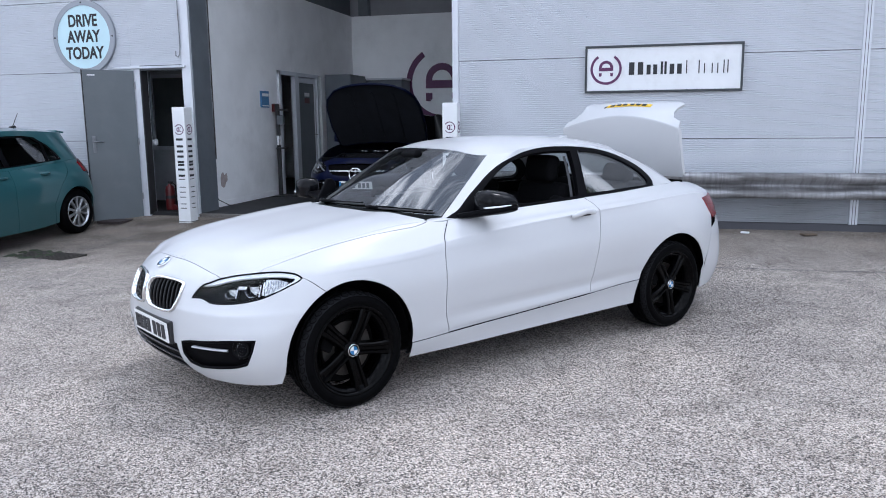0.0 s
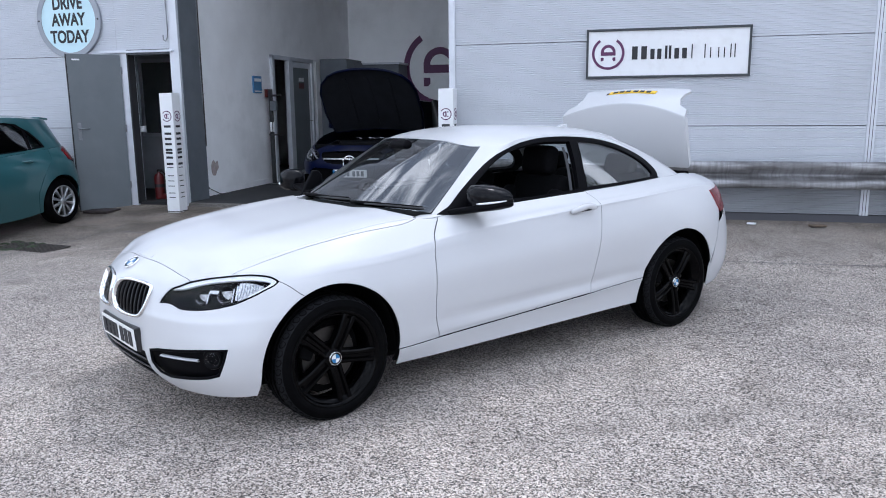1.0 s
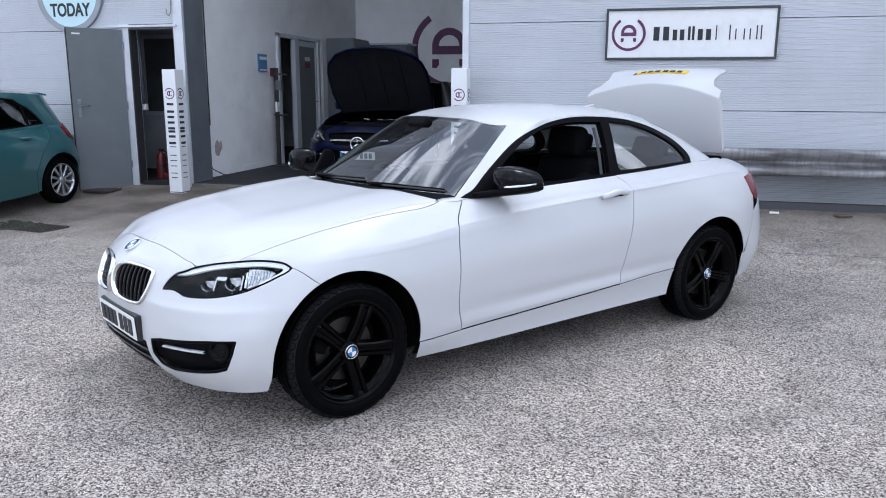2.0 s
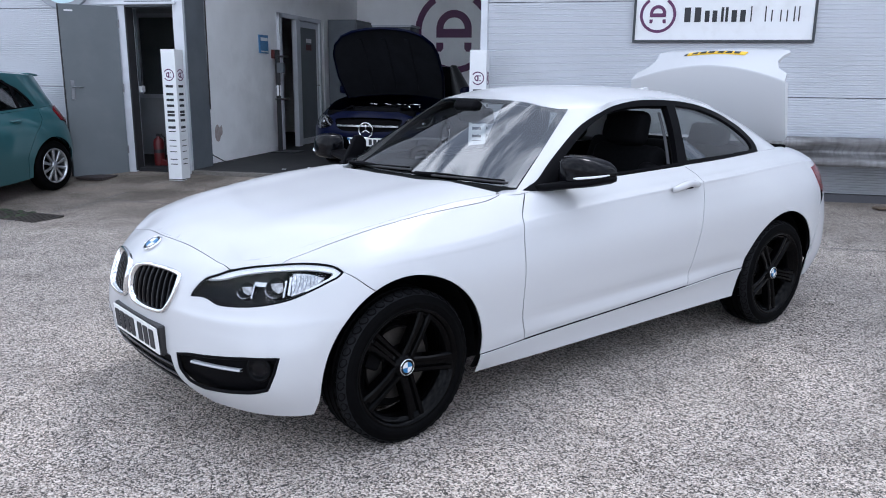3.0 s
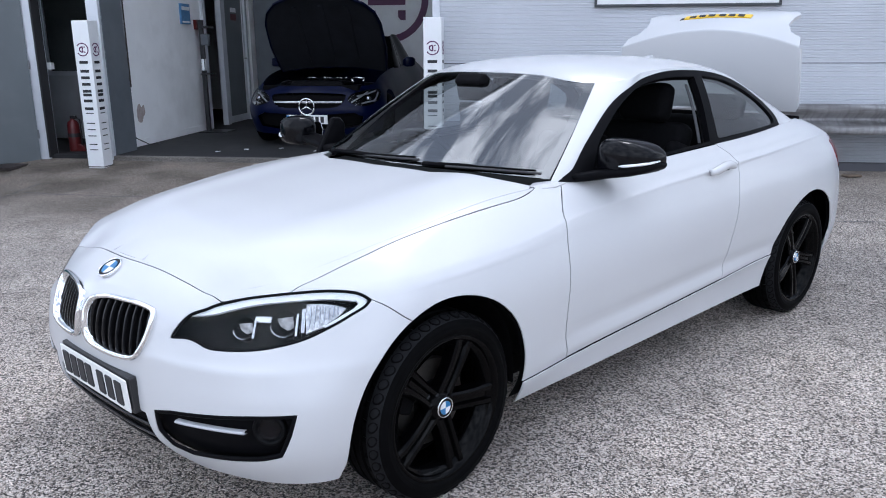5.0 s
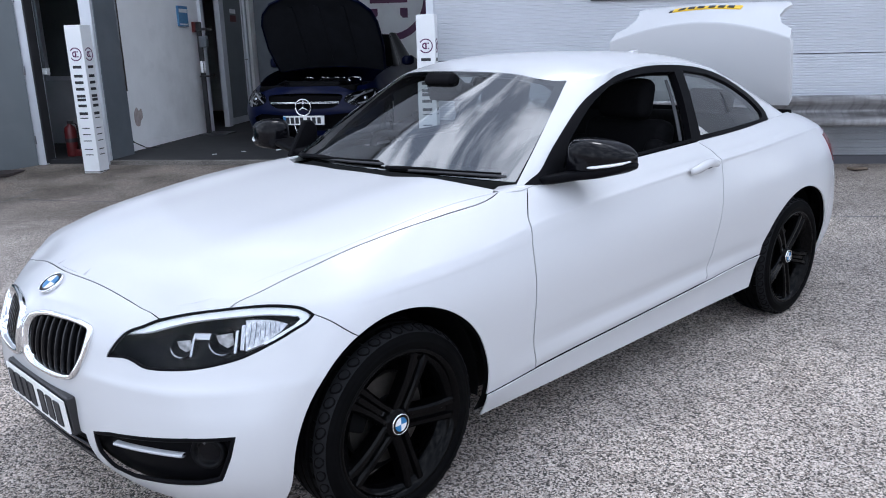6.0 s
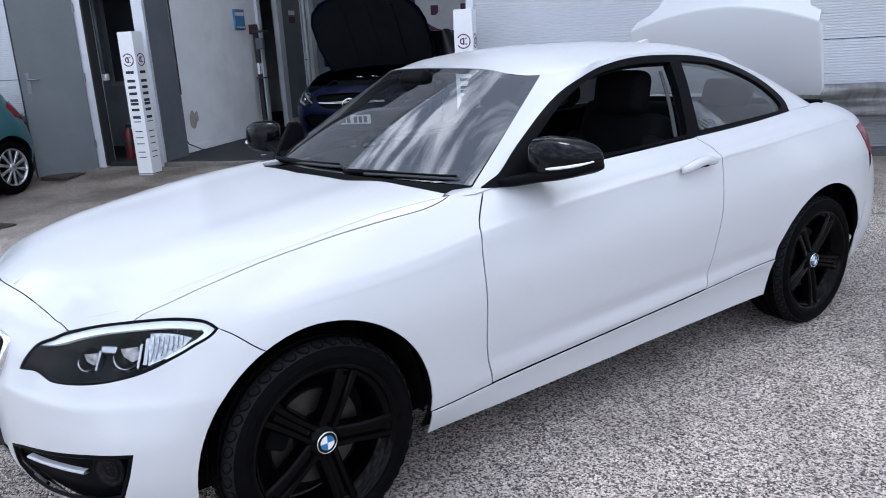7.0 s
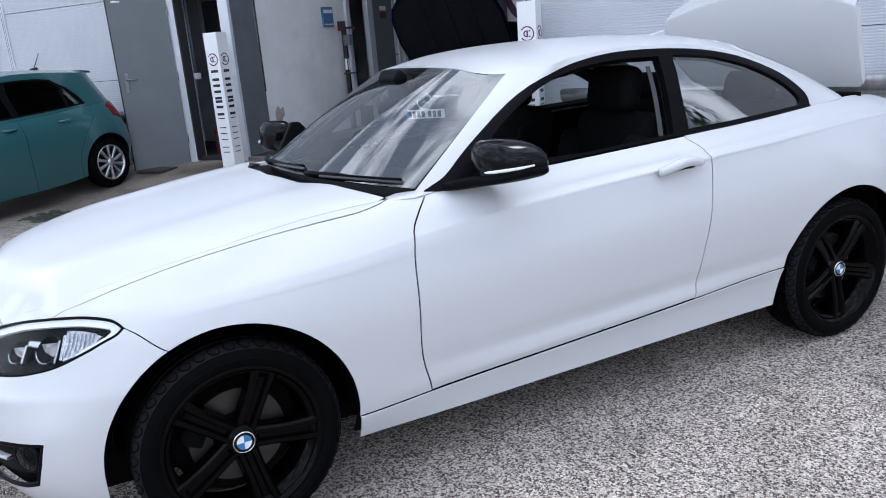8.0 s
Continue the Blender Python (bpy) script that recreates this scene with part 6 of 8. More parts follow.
# sawn and cracked joints in the yard concrete


def joint(points, width=0.012):
    v, f = [], []
    for k, (x, y) in enumerate(points):
        d = 0.5 * width * (0.7 + 0.6 * random.random())
        a, c = points[max(k - 1, 0)], points[min(k + 1, len(points) - 1)]
        n = Vector((-(c[1] - a[1]), c[0] - a[0])).normalized()
        for s in (-1, 1):
            v.append((x + s * d * n.x, y + s * d * n.y, ground_z(x, y + s * d * n.y) + 0.0075))
    f = [(2 * k, 2 * k + 1, 2 * k + 3, 2 * k + 2) for k in range(len(points) - 1)]
    return v, f


def wander(a, c, n=30, amp=0.03):
    return [(a[0] + (c[0] - a[0]) * k / n + amp * noise.noise(Vector((k * 0.5, a[0], 1))), a[1] + (c[1] - a[1]) * k / n + amp * noise.noise(Vector((k * 0.5, a[1], 7)))) for k in range(n + 1)]


for a, c, wd in (((0.9, 8.20), (6.5, 8.30), 0.014), ((-6.3, 6.4), (-5.95, 8.9), 0.012), ((-12.0, 7.0), (-6.2, 7.15), 0.014), ((-5.9, 8.55), (-2.0, 8.35), 0.010)):
    jt = part("ground_joint", joint(wander(a, c), wd), M_JOINT)
    tagged(jt, "dark joint line in the yard concrete", "joint", kind="structure")
threshold = part("door_step", box((OPEN_L + 0.08, WALL_Y - 0.06, 0.15), (OPEN_R, WALL_Y + 0.05, 0.232), 0.01), M_APRON)
tagged(threshold, "worn concrete threshold of the workshop opening", "threshold", kind="structure")


def bars(parent, specs, mat, m, depth=0.004, name="print_bar"):
    for x0, z0, x1, z1 in specs:
        bm = box((x0, -depth, z0), (x1, 0.0, z1), 0.0)
        bm.transform(m)
        part(name, bm, mat, parent)


def arch_logo(r, m, parent, mat, depth=0.004):
    """The print of an open ring round a rounded arch with two feet, as plain shapes."""
    def band(r0, r1, a0, a1, n=28):
        o = [(r1 * math.sin(radians(a0 + (a1 - a0) * k / n)), r1 * math.cos(radians(a0 + (a1 - a0) * k / n))) for k in range(n + 1)]
        i = [(r0 * math.sin(radians(a0 + (a1 - a0) * k / n)), r0 * math.cos(radians(a0 + (a1 - a0) * k / n))) for k in range(n + 1)]
        return o + i[::-1]
    t = m @ Matrix.Translation((0, -depth, 0))
    part("emblem_ring", plate(band(r * 0.84, r, 33, 327), depth, t), mat, parent)
    part("emblem_arch", plate(band(r * 0.27, r * 0.45, -90, 90), depth, t @ Matrix.Translation((0, 0, r * 0.08))), mat, parent)
    part("emblem_bar", plate([(-r * 0.45, -r * 0.13), (r * 0.45, -r * 0.13), (r * 0.45, r * 0.08), (-r * 0.45, r * 0.08)], depth, t), mat, parent)
    for s in (-1, 1):
        part("emblem_foot", plate([(s * r * 0.45, -r * 0.25), (s * r * 0.27, -r * 0.25), (s * r * 0.27, -r * 0.40), (s * r * 0.33, -r * 0.47), (s * r * 0.45, -r * 0.47)][::s], depth, t), mat, parent)


# wide name board
sign = thing("sign_board", "white name board in a dark frame fixed to the cladding", "sign", pose(0.705, 9.985, 2.135))
part("board", box((-0.905, -0.012, -0.262), (0.905, 0.012, 0.262)), M_WHITEPLASTIC, sign)
for lo, hi in (((-0.925, -0.03, -0.285), (0.925, 0.015, -0.258)), ((-0.925, -0.03, 0.258), (0.925, 0.015, 0.285)), ((-0.925, -0.028, -0.258), (-0.9, 0.015, 0.258)), ((0.9, -0.028, -0.258), (0.925, 0.015, 0.258))):
    part("frame_bar", box(lo, hi, 0.004), M_FRAMEDARK, sign)
arch_logo(0.19, Matrix.Translation((-0.67, -0.013, 0.005)), sign, M_PURPLE)
# the name, as plain upright bars: four heavy pairs, then light ones
for x0, x1, z1 in ((-0.395, -0.225, 0.078), (-0.185, -0.06, 0.045), (-0.02, 0.05, 0.078), (0.085, 0.225, 0.048)):
    bars(sign, [(x0, -0.072, x0 + (x1 - x0) * 0.38, z1), (x1 - (x1 - x0) * 0.38, -0.072, x1, z1)], M_INK, Matrix.Translation((0, -0.0125, 0)))
for x0, x1, z1 in ((0.275, 0.43, 0.085), (0.48, 0.58, 0.045), (0.63, 0.642, 0.045), (0.70, 0.712, 0.08), (0.745, 0.757, 0.08)):
    bars(sign, [(x0, -0.072, x0 + 0.012, z1)] + ([(x1 - 0.012, -0.072, x1, z1)] if x1 - x0 > 0.02 else []), M_INK, Matrix.Translation((0, -0.0125, 0)))

# round sign
round_sign = thing("round_sign", "pale blue round sign with a grey rim and dark lettering", "sign", pose(-7.445, 9.98, 2.79) @ Matrix.Diagonal((1.04, 1, 1.04, 1)))
part("disc", lathe([(0.0, -0.012), (0.435, -0.012), (0.435, 0.0)], 64), M_SIGNBLUE, round_sign)
part("rim", lathe([(0.43, -0.02), (0.50, -0.02), (0.505, -0.01), (0.505, 0.02), (0.43, 0.0), (0.43, -0.02)], 64), M_SIGNRIM, round_sign)
for a in (0, 90, 180, 270):
    bm = lathe([(0.0, -0.026), (0.011, -0.025), (0.013, -0.02)], 12)
    bm.transform(Matrix.Translation((0.468 * math.cos(radians(a)), 0, 0.468 * math.sin(radians(a)))))
    part("fixing", bm, M_INK, round_sign)
for word, z, sc in (("DRIVE", 0.215, 0.80), ("AWAY", 0.0, 0.80), ("TODAY", -0.225, 0.80)):
    lettering("lettering", word, 0.225, M_INK, round_sign, Matrix.Translation((0.0, -0.0135, z)) @ Matrix.Rotation(radians(90), 4, 'X'), xscale=0.78, bold=0.007)


# printed bollard posts either side of the opening
def bollard(x0, y0, label):
    z0, h, s = ground_z(x0, y0) + 0.002, 1.605, 0.19
    p = thing("marker_post", label, "post", pose(x0 + s / 2, y0 + s / 2, z0), group="printed marker posts")
    part("post_body", box((-s / 2, -s / 2, 0), (s / 2, s / 2, h), 0.006), M_WHITEPLASTIC, p)
    part("foot_band", box((-s / 2 - 0.001, -s / 2 - 0.001, 0.012), (s / 2 + 0.001, s / 2 + 0.001, 0.022)), M_IRON, p)
    for face in (0, 90):
        m = Matrix.Rotation(radians(face), 4, 'Z') @ Matrix.Translation((0, -s / 2 - 0.0005, 0))
        arch_logo(0.072, m @ Matrix.Translation((0, 0, h - 0.305)) @ Matrix.Rotation(radians(-90), 4, 'Y'), p, M_PURPLE, 0.002)
        for z1, z2 in ((1.055, 1.18), (0.915, 1.015), (0.80, 0.87), (0.65, 0.765)):
            bars(p, [(-0.052, z1, 0.048, z1 + 0.03), (-0.052, z2 - 0.03, 0.048, z2)], M_INK, m, 0.002)
        for z1, z2 in ((0.50, 0.62), (0.36, 0.44), (0.205, 0.275)):
            bars(p, [(-0.05, z1, 0.045, z1 + 0.010), (-0.05, z2 - 0.010, 0.045, z2)], M_INK, m, 0.002)
    return p


bollard(-5.80, 9.55, "white square marker post with dark printing, standing by the steel column")
bollard(-1.955, 9.56, "white square marker post with dark printing, beside the cladding corner")

# pedestrian door, open against the wall
HINGE, FREE = Vector((-6.665, 9.965, 0.23)), Vector((-7.09, 9.42, 0.23))
yaw = math.degrees(math.atan2(FREE.y - HINGE.y, FREE.x - HINGE.x))
LEAF = (FREE - HINGE).length
door_1 = thing("door_1", "grey steel pedestrian door standing open", "door", Matrix.Translation(HINGE) @ Matrix.Rotation(radians(yaw), 4, 'Z'), kind="structure")
part("leaf", box((0.0, -0.02, -0.065), (LEAF, 0.025, 2.06), 0.004), M_DOORGREY, door_1)
part("leaf_edge", box((LEAF - 0.002, -0.022, -0.065), (LEAF + 0.012, 0.012, 2.06), 0.003), M_RUBBERDARK, door_1)
part("handle_plate", box((LEAF - 0.105, 0.025, 0.90), (LEAF - 0.06, 0.034, 1.14), 0.006), M_STEEL, door_1)
bm = tube([(LEAF - 0.082, 0.034, 1.06), (LEAF - 0.082, 0.075, 1.06), (LEAF - 0.20, 0.08, 1.055)], 0.009, 8)
part("lever", bm, M_STEEL, door_1, smooth=True)
part("closer_plate", box((LEAF - 0.16, 0.025, 1.975), (LEAF - 0.06, 0.031, 1.995), 0.002), M_WHITEPLASTIC, door_1)
for z in (0.2, 1.0, 1.8):
    part("hinge", tube([(0.0, 0.03, z), (0.0, 0.03, z + 0.1)], 0.012, 8), M_STEEL, door_1)
frame_1 = thing("door_frame", "pale steel door frame with a dark seal", "door frame", kind="structure")
part("post", box((-6.70, WALL_Y - 0.035, 0.15), (-6.555, WALL_Y + 0.16, 2.36), 0.004), M_TRIMLIGHT, frame_1)
part("seal", box((-6.556, WALL_Y - 0.03, 0.2), (-6.535, WALL_Y + 0.12, 2.3), 0.003), M_RUBBERDARK, frame_1)
part("head", box((-6.55, WALL_Y - 0.03, 2.29), (-5.872, WALL_Y + 0.16, 2.36), 0.004), M_JAMB, frame_1)
drip = part("drip_flashing", box((-6.95, WALL_Y - 0.075, 2.315), (-5.80, WALL_Y - 0.031, 2.345), 0.004), M_TRIMLIGHT)
tagged(drip, "pale metal drip flashing over the door", "flashing", kind="structure")
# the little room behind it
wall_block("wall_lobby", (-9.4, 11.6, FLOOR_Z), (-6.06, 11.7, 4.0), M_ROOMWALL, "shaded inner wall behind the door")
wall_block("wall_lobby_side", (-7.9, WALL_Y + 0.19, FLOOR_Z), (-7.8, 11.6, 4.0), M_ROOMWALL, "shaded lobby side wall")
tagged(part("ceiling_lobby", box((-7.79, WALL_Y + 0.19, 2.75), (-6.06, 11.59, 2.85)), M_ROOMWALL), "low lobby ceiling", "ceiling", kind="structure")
win = thing("window_1", "grey framed inner window seen through the open door", "window", pose(-7.12, 11.585, 1.72), kind="structure")
for lo, hi in (((-0.40, -0.03, -0.62), (0.42, 0.01, -0.56)), ((-0.40, -0.03, 0.56), (0.42, 0.01, 0.62)), ((-0.40, -0.03, -0.56), (-0.34, 0.01, 0.56)), ((0.36, -0.03, -0.56), (0.42, 0.01, 0.56))):
    part("window_frame", box(lo, hi, 0.004), M_TRIMLIGHT, win)
part("pane", box((-0.34, -0.012, -0.56), (0.36, -0.006, 0.56)), M_PANE, win)
shelf = part("wall_trunking", box((-6.62, WALL_Y + 0.19, 1.22), (-6.53, WALL_Y + 0.26, 1.30), 0.006), M_WHITEPLASTIC)
tagged(shelf, "small white switch box on the lobby wall", "switch box")
pipe = part("conduit", tube([(-6.58, WALL_Y + 0.22, 1.30), (-6.58, WALL_Y + 0.22, 2.28)], 0.018, 8), M_JAMB, smooth=True)
tagged(pipe, "dark cable conduit inside the door", "conduit")

ext = thing("fire_extinguisher", "red fire extinguisher standing inside the doorway", "fire extinguisher", pose(-6.44, 10.34, FLOOR_Z) @ Matrix.Diagonal((0.86, 0.86, 0.86, 1)))
part("cylinder", lathe([(0.0, 0.0), (0.078, 0.0), (0.082, 0.02), (0.082, 0.36), (0.07, 0.41), (0.03, 0.44), (0.026, 0.46), (0.0, 0.46)], 28, 'Z'), M_RED, ext, smooth=True)
part("label_band", lathe([(0.0828, 0.20), (0.0832, 0.205), (0.0832, 0.25), (0.0828, 0.255)], 28, 'Z'), M_INK, ext)
part("valve", box((-0.025, -0.02, 0.455), (0.06, 0.02, 0.50), 0.006), M_BLACKPLASTIC, ext)
part("hose", tube([(0.05, 0, 0.48), (0.11, 0, 0.44), (0.115, 0, 0.25), (0.10, 0, 0.08)], 0.012, 8), M_BLACKPLASTIC, ext, smooth=True)
bottle = thing("chock", "low red plastic wheel chock by the extinguisher", "wheel chock", pose(-6.36, 10.30, FLOOR_Z))
part("chock_body", plate([(-0.07, 0.0), (0.07, 0.0), (0.05, 0.06), (-0.04, 0.10)], 0.10, bevel=0.006), M_RED, bottle)
hook = part("hook", tube([(-5.875, 9.955, 3.6), (-5.86, 9.95, 2.60), (-5.865, 9.94, 2.50), (-5.89, 9.935, 2.455), (-5.925, 9.935, 2.48), (-5.925, 9.935, 2.54)], 0.009, 8), M_STEEL, smooth=True)
tagged(hook, "long steel hook hanging on the column", "hook")
mat_1 = part("doormat", box((-7.0, 9.35, ground_z(0, 9.4) + 0.006), (-6.62, 9.66, ground_z(0, 9.6) + 0.02), 0.004), M_DOORMAT)
tagged(mat_1, "flattened brown mat lying by the open door", "mat")


# crash barrier along the wall
def barrier(x0, x1, label, post=0.4):
    rail = thing("crash_barrier", label, "barrier", group="crash barriers along the wall", kind="")
    prof = [(0.0, 0.0), (0.035, 0.012), (0.045, 0.03), (0.045, 0.075), (0.03, 0.10), (0.0, 0.125), (-0.022, 0.145), (-0.022, 0.165), (0.0, 0.185), (0.03, 0.21), (0.045, 0.235), (0.045, 0.28), (0.035, 0.298), (0.0, 0.31)]
    v, f = [], []
    n = max(2, int((x1 - x0) / 0.5))
    for k in range(n + 1):
        x = x0 + (x1 - x0) * k / n
        v += [(x, 9.80 - 1.7 * d, 0.58 + z + 0.004 * noise.noise(Vector((x, 0, 0)))) for d, z in prof]
    p = len(prof)
    for k in range(n):
        f += [(k * p + i, (k + 1) * p + i, (k + 1) * p + i + 1, k * p + i + 1) for i in range(p - 1)]
    b = part("beam", (v, f), M_RAIL, rail, smooth=True)
    sol = b.modifiers.new("thickness", 'SOLIDIFY')
    sol.thickness = 0.004
    x = x0 + post
    while x < x1:
        part("rail_post", box((x - 0.05, 9.83, 0.17), (x + 0.05, 9.94, 0.86), 0.006), M_STEEL, rail)
        bm = lathe([(0.0, -0.008), (0.014, -0.006), (0.016, 0.0)], 10)
        bm.transform(Matrix.Translation((x, 9.815, 0.735)))
        part("rail_bolt", bm, M_STEEL, rail)
        x += 4.0
    return rail


barrier(-1.6, 9.5, "dented galvanised crash barrier along the wall", 1.0)
barrier(-12.0, -7.45, "galvanised crash barrier behind the parked hatchback")
litter = part("litter", box((-0.09, -0.05, 0), (0.08, 0.05, 0.025), 0.01), M_WOODBROWN, at=pose(2.42, 9.72, ground_z(0, 9.7) + 0.006, 0, 0, 20))
tagged(litter, "crumpled brown litter at the foot of the wall", "litter")
litter2 = part("litter", box((-0.05, -0.03, 0), (0.05, 0.03, 0.02), 0.008), M_WHITEPLASTIC, at=pose(1.72, 9.75, ground_z(0, 9.7) + 0.006, 0, 0, -15))
tagged(litter2, "small pale scrap of litter at the foot of the wall", "litter")

# drain grating in the yard
drain = thing("drain_grating", "rusty iron drain grating with moss, set in the concrete", "drain", pose(-6.30, 7.58, ground_z(0, 7.58) + 0.002, 3, 0, -8) @ Matrix.Diagonal((0.84, 0.84, 1, 1)))
part("grating_frame", box((-0.50, -0.24, -0.03), (0.50, 0.24, 0.002), 0.004), M_IRON, drain)
for k in range(15):
    part("grating_bar", box((-0.46 + k * 0.064, -0.20, 0.002), (-0.43 + k * 0.064, 0.20, 0.012), 0.003), M_IRON, drain)
moss = random.Random(5)
for k in range(26):
    x, y, r = -0.56 + 0.62 * moss.random() ** 1.5, moss.uniform(-0.26, 0.22), moss.uniform(0.03, 0.075)
    bm = lathe([(0.0, 0.016), (r * 0.6, 0.012), (r, 0.0)], 9, 'Z')
    bm.transform(Matrix.Translation((x, y, 0.003)) @ Matrix.Rotation(moss.uniform(0, 3), 4, 'Z') @ Matrix.Diagonal((1.5, 0.8, 1, 1)))
    part("moss_tuft", bm, M_MOSS, drain, smooth=True)

# ---------------------------------------------------------------- inside the workshop
chain = thing("door_chain", "grey steel pull chain hanging beside the opening", "chain", pose(-5.712, WALL_Y + 0.46, 1.62))
bm = bmesh.new()
for k in range(58):
    a = 0 if k % 2 else 1
    tube([(0.007 * (1 - a) * math.cos(q) + 0.003 * math.sin(k * 0.3), 0.007 * a * math.cos(q), 0.030 * k + 0.021 * math.sin(q)) for q in [i * math.tau / 8 for i in range(8)]], 0.0028, 4, bm, closed=True)
part("links", bm, M_STEEL, chain)
part("eye_bolt", box((-0.01, -0.006, 1.72), (0.006, 0.006, 1.745), 0.002), M_STEEL, chain)
for x, y, a in ((-4.35, 10.62, 10), (-3.95, 10.75, 50), (-3.45, 10.55, 80), (-4.62, 10.38, 30), (-3.1, 10.45, 15)):
    tagged(part("paper_scrap", box((-0.03, -0.012, 0.0), (0.03, 0.012, 0.006), 0.002), M_WHITEPLASTIC, at=pose(x, y, FLOOR_Z + 0.006, 0, 0, a)), "tiny pale paper scrap on the black workshop floor", "litter")
emblem = thing("wall_emblem", "large dark purple emblem painted on the back wall", "emblem", pose(-3.79, BACK_Y - 0.002, 2.35), kind="structure")
arch_logo(0.82, Matrix.Identity(4), emblem, M_PURPLE, 0.004)
door_2 = thing("door_2", "pale framed inner doorway with a grey glazed door", "door", pose(SIDE_X + 0.004, 13.0, FLOOR_Z, 0, 0, 90), kind="structure")
for lo, hi in (((-0.05, -0.04, 0), (0.05, 0.05, 2.22)), ((0.62, -0.04, 0), (0.76, 0.05, 2.20)), ((1.64, -0.04, 0), (1.72, 0.05, 2.20)), ((-0.05, -0.04, 2.15), (1.72, 0.05, 2.22))):
    part("frame_post", box(lo, hi, 0.006), M_TRIMLIGHT, door_2)
part("door_leaf", box((0.77, 0.0, 0.01), (1.63, 0.045, 2.14), 0.004), M_DOORGREY, door_2)
for lo, hi in (((0.77, -0.012, 0.01), (0.85, 0.0, 2.14)), ((1.55, -0.012, 0.01), (1.63, 0.0, 2.14)), ((0.85, -0.012, 2.04), (1.55, 0.0, 2.14)), ((0.85, -0.012, 0.01), (1.55, 0.0, 0.12))):
    part("leaf_rail", box(lo, hi, 0.004), M_TRIMLIGHT, door_2)
part("notice", box((1.10, -0.008, 1.66), (1.32, -0.002, 1.76)), M_RED, door_2)
part("notice", box((1.10, -0.008, 1.79), (1.32, -0.002, 1.86)), M_WHITEPLASTIC, door_2)
part("lever", tube([(1.57, -0.012, 1.05), (1.57, -0.05, 1.05), (1.46, -0.055, 1.05)], 0.009, 8), M_STEEL, door_2)
# the passage's shade is put into this wall's near-black colour
wall_block("wall_passage", (-8.5, 12.7, FLOOR_Z), (-8.4, 15.5, 4.0), M_LAMPDARK, "passage wall beyond the inner doorway, near black to stand for shade")
box_unit = thing("tool_cabinet", "dark tall tool cabinet against the side wall", "cabinet", pose(-5.55, 15.5, FLOOR_Z))
part("cabinet_body", box((-0.28, -0.45, 0), (0.28, 0.45, 2.25), 0.01), M_JAMB, box_unit)
part("cabinet_door", box((0.281, -0.44, 0.05), (0.30, -0.005, 2.2), 0.004), M_DOORGREY, box_unit)
part("cabinet_door", box((0.281, 0.005, 0.05), (0.30, 0.44, 2.2), 0.004), M_DOORGREY, box_unit)
bench_1 = thing("shelf_unit", "dark shelf unit against the back wall", "shelf", pose(-4.98, 16.45, FLOOR_Z))
part("shelf_body", box((-0.46, -0.3, 0), (0.46, 0.33, 2.18), 0.01), M_JAMB, bench_1)
part("shelf_top", box((-0.48, -0.32, 2.18), (0.48, 0.34, 2.22), 0.006), M_TRIMLIGHT, bench_1)

stand = thing("sanitiser_stand", "black sanitiser stand with a white bottle against the wall", "stand", pose(-5.72, 12.62, FLOOR_Z))
part("stand_post", box((-0.03, -0.03, 0.01), (0.03, 0.03, 1.62), 0.006), M_BLACKPLASTIC, stand)
part("stand_foot", box((-0.08, -0.2, 0.0), (0.34, 0.2, 0.016), 0.005), M_BLACKPLASTIC, stand)
part("dispenser", box((0.0, -0.045, 1.26), (0.11, 0.045, 1.42), 0.012), M_JAMB, stand)
part("bottle", lathe([(0.0, 0.90), (0.035, 0.90), (0.037, 0.92), (0.037, 1.06), (0.015, 1.09), (0.013, 1.13), (0.0, 1.13)], 16, 'Z'), M_WHITEPLASTIC, stand, smooth=True)
part("drip_tray", box((-0.02, -0.09, 0.84), (0.14, 0.09, 0.86), 0.004), M_BLACKPLASTIC, stand)
part("arm", box((-0.01, -0.07, 1.50), (0.16, 0.07, 1.53), 0.004), M_BLACKPLASTIC, stand)
notice = part("notice", box((SIDE_X, 12.28, 1.79), (SIDE_X + 0.03, 12.56, 2.07), 0.003), M_BLUEPOSTER)
tagged(notice, "blue notice fixed to the white wall", "notice")
bars(notice, [(12.30, 1.98, 12.54, 2.03), (12.30, 1.81, 12.54, 1.83)], M_WHITEPLASTIC, Matrix.Translation((SIDE_X + 0.0305, 0, 0)) @ Matrix.Rotation(radians(90), 4, 'Z'), 0.002)
hand_box = part("alarm_point", box((SIDE_X, 12.70, 1.72), (SIDE_X + 0.05, 12.82, 1.86), 0.006), M_RED)
tagged(hand_box, "small red alarm box on the white wall", "alarm")
peel = part("plaster_patch", plate(curve2([(-0.09, -0.10), (0.00, -0.13), (0.05, -0.06), (0.10, -0.02), (0.08, 0.09), (0.02, 0.06), (-0.03, 0.11), (-0.10, 0.04)], 3), 0.003, Matrix.Translation((SIDE_X + 0.003, 10.95, 0.66)) @ Matrix.Rotation(radians(90), 4, 'Z')), M_PEEL)
tagged(peel, "peeled patch of bare plaster on the white wall", "plaster patch", kind="structure")
cable = part("cable", tube([(SIDE_X + 0.02, 10.56, 0.62), (SIDE_X + 0.03, 10.58, 0.5), (SIDE_X + 0.06, 10.66, 0.36), (SIDE_X + 0.12, 10.85, 0.262), (SIDE_X + 0.2, 11.0, 0.25), (SIDE_X + 0.1, 11.12, 0.25)], 0.007, 6), M_BLACKPLASTIC, smooth=True)
tagged(cable, "loose black cable hanging by the jamb", "cable")
chain_pts = [(-5.715, 10.49, 4.5 - 0.1 * k) for k in range(36)]
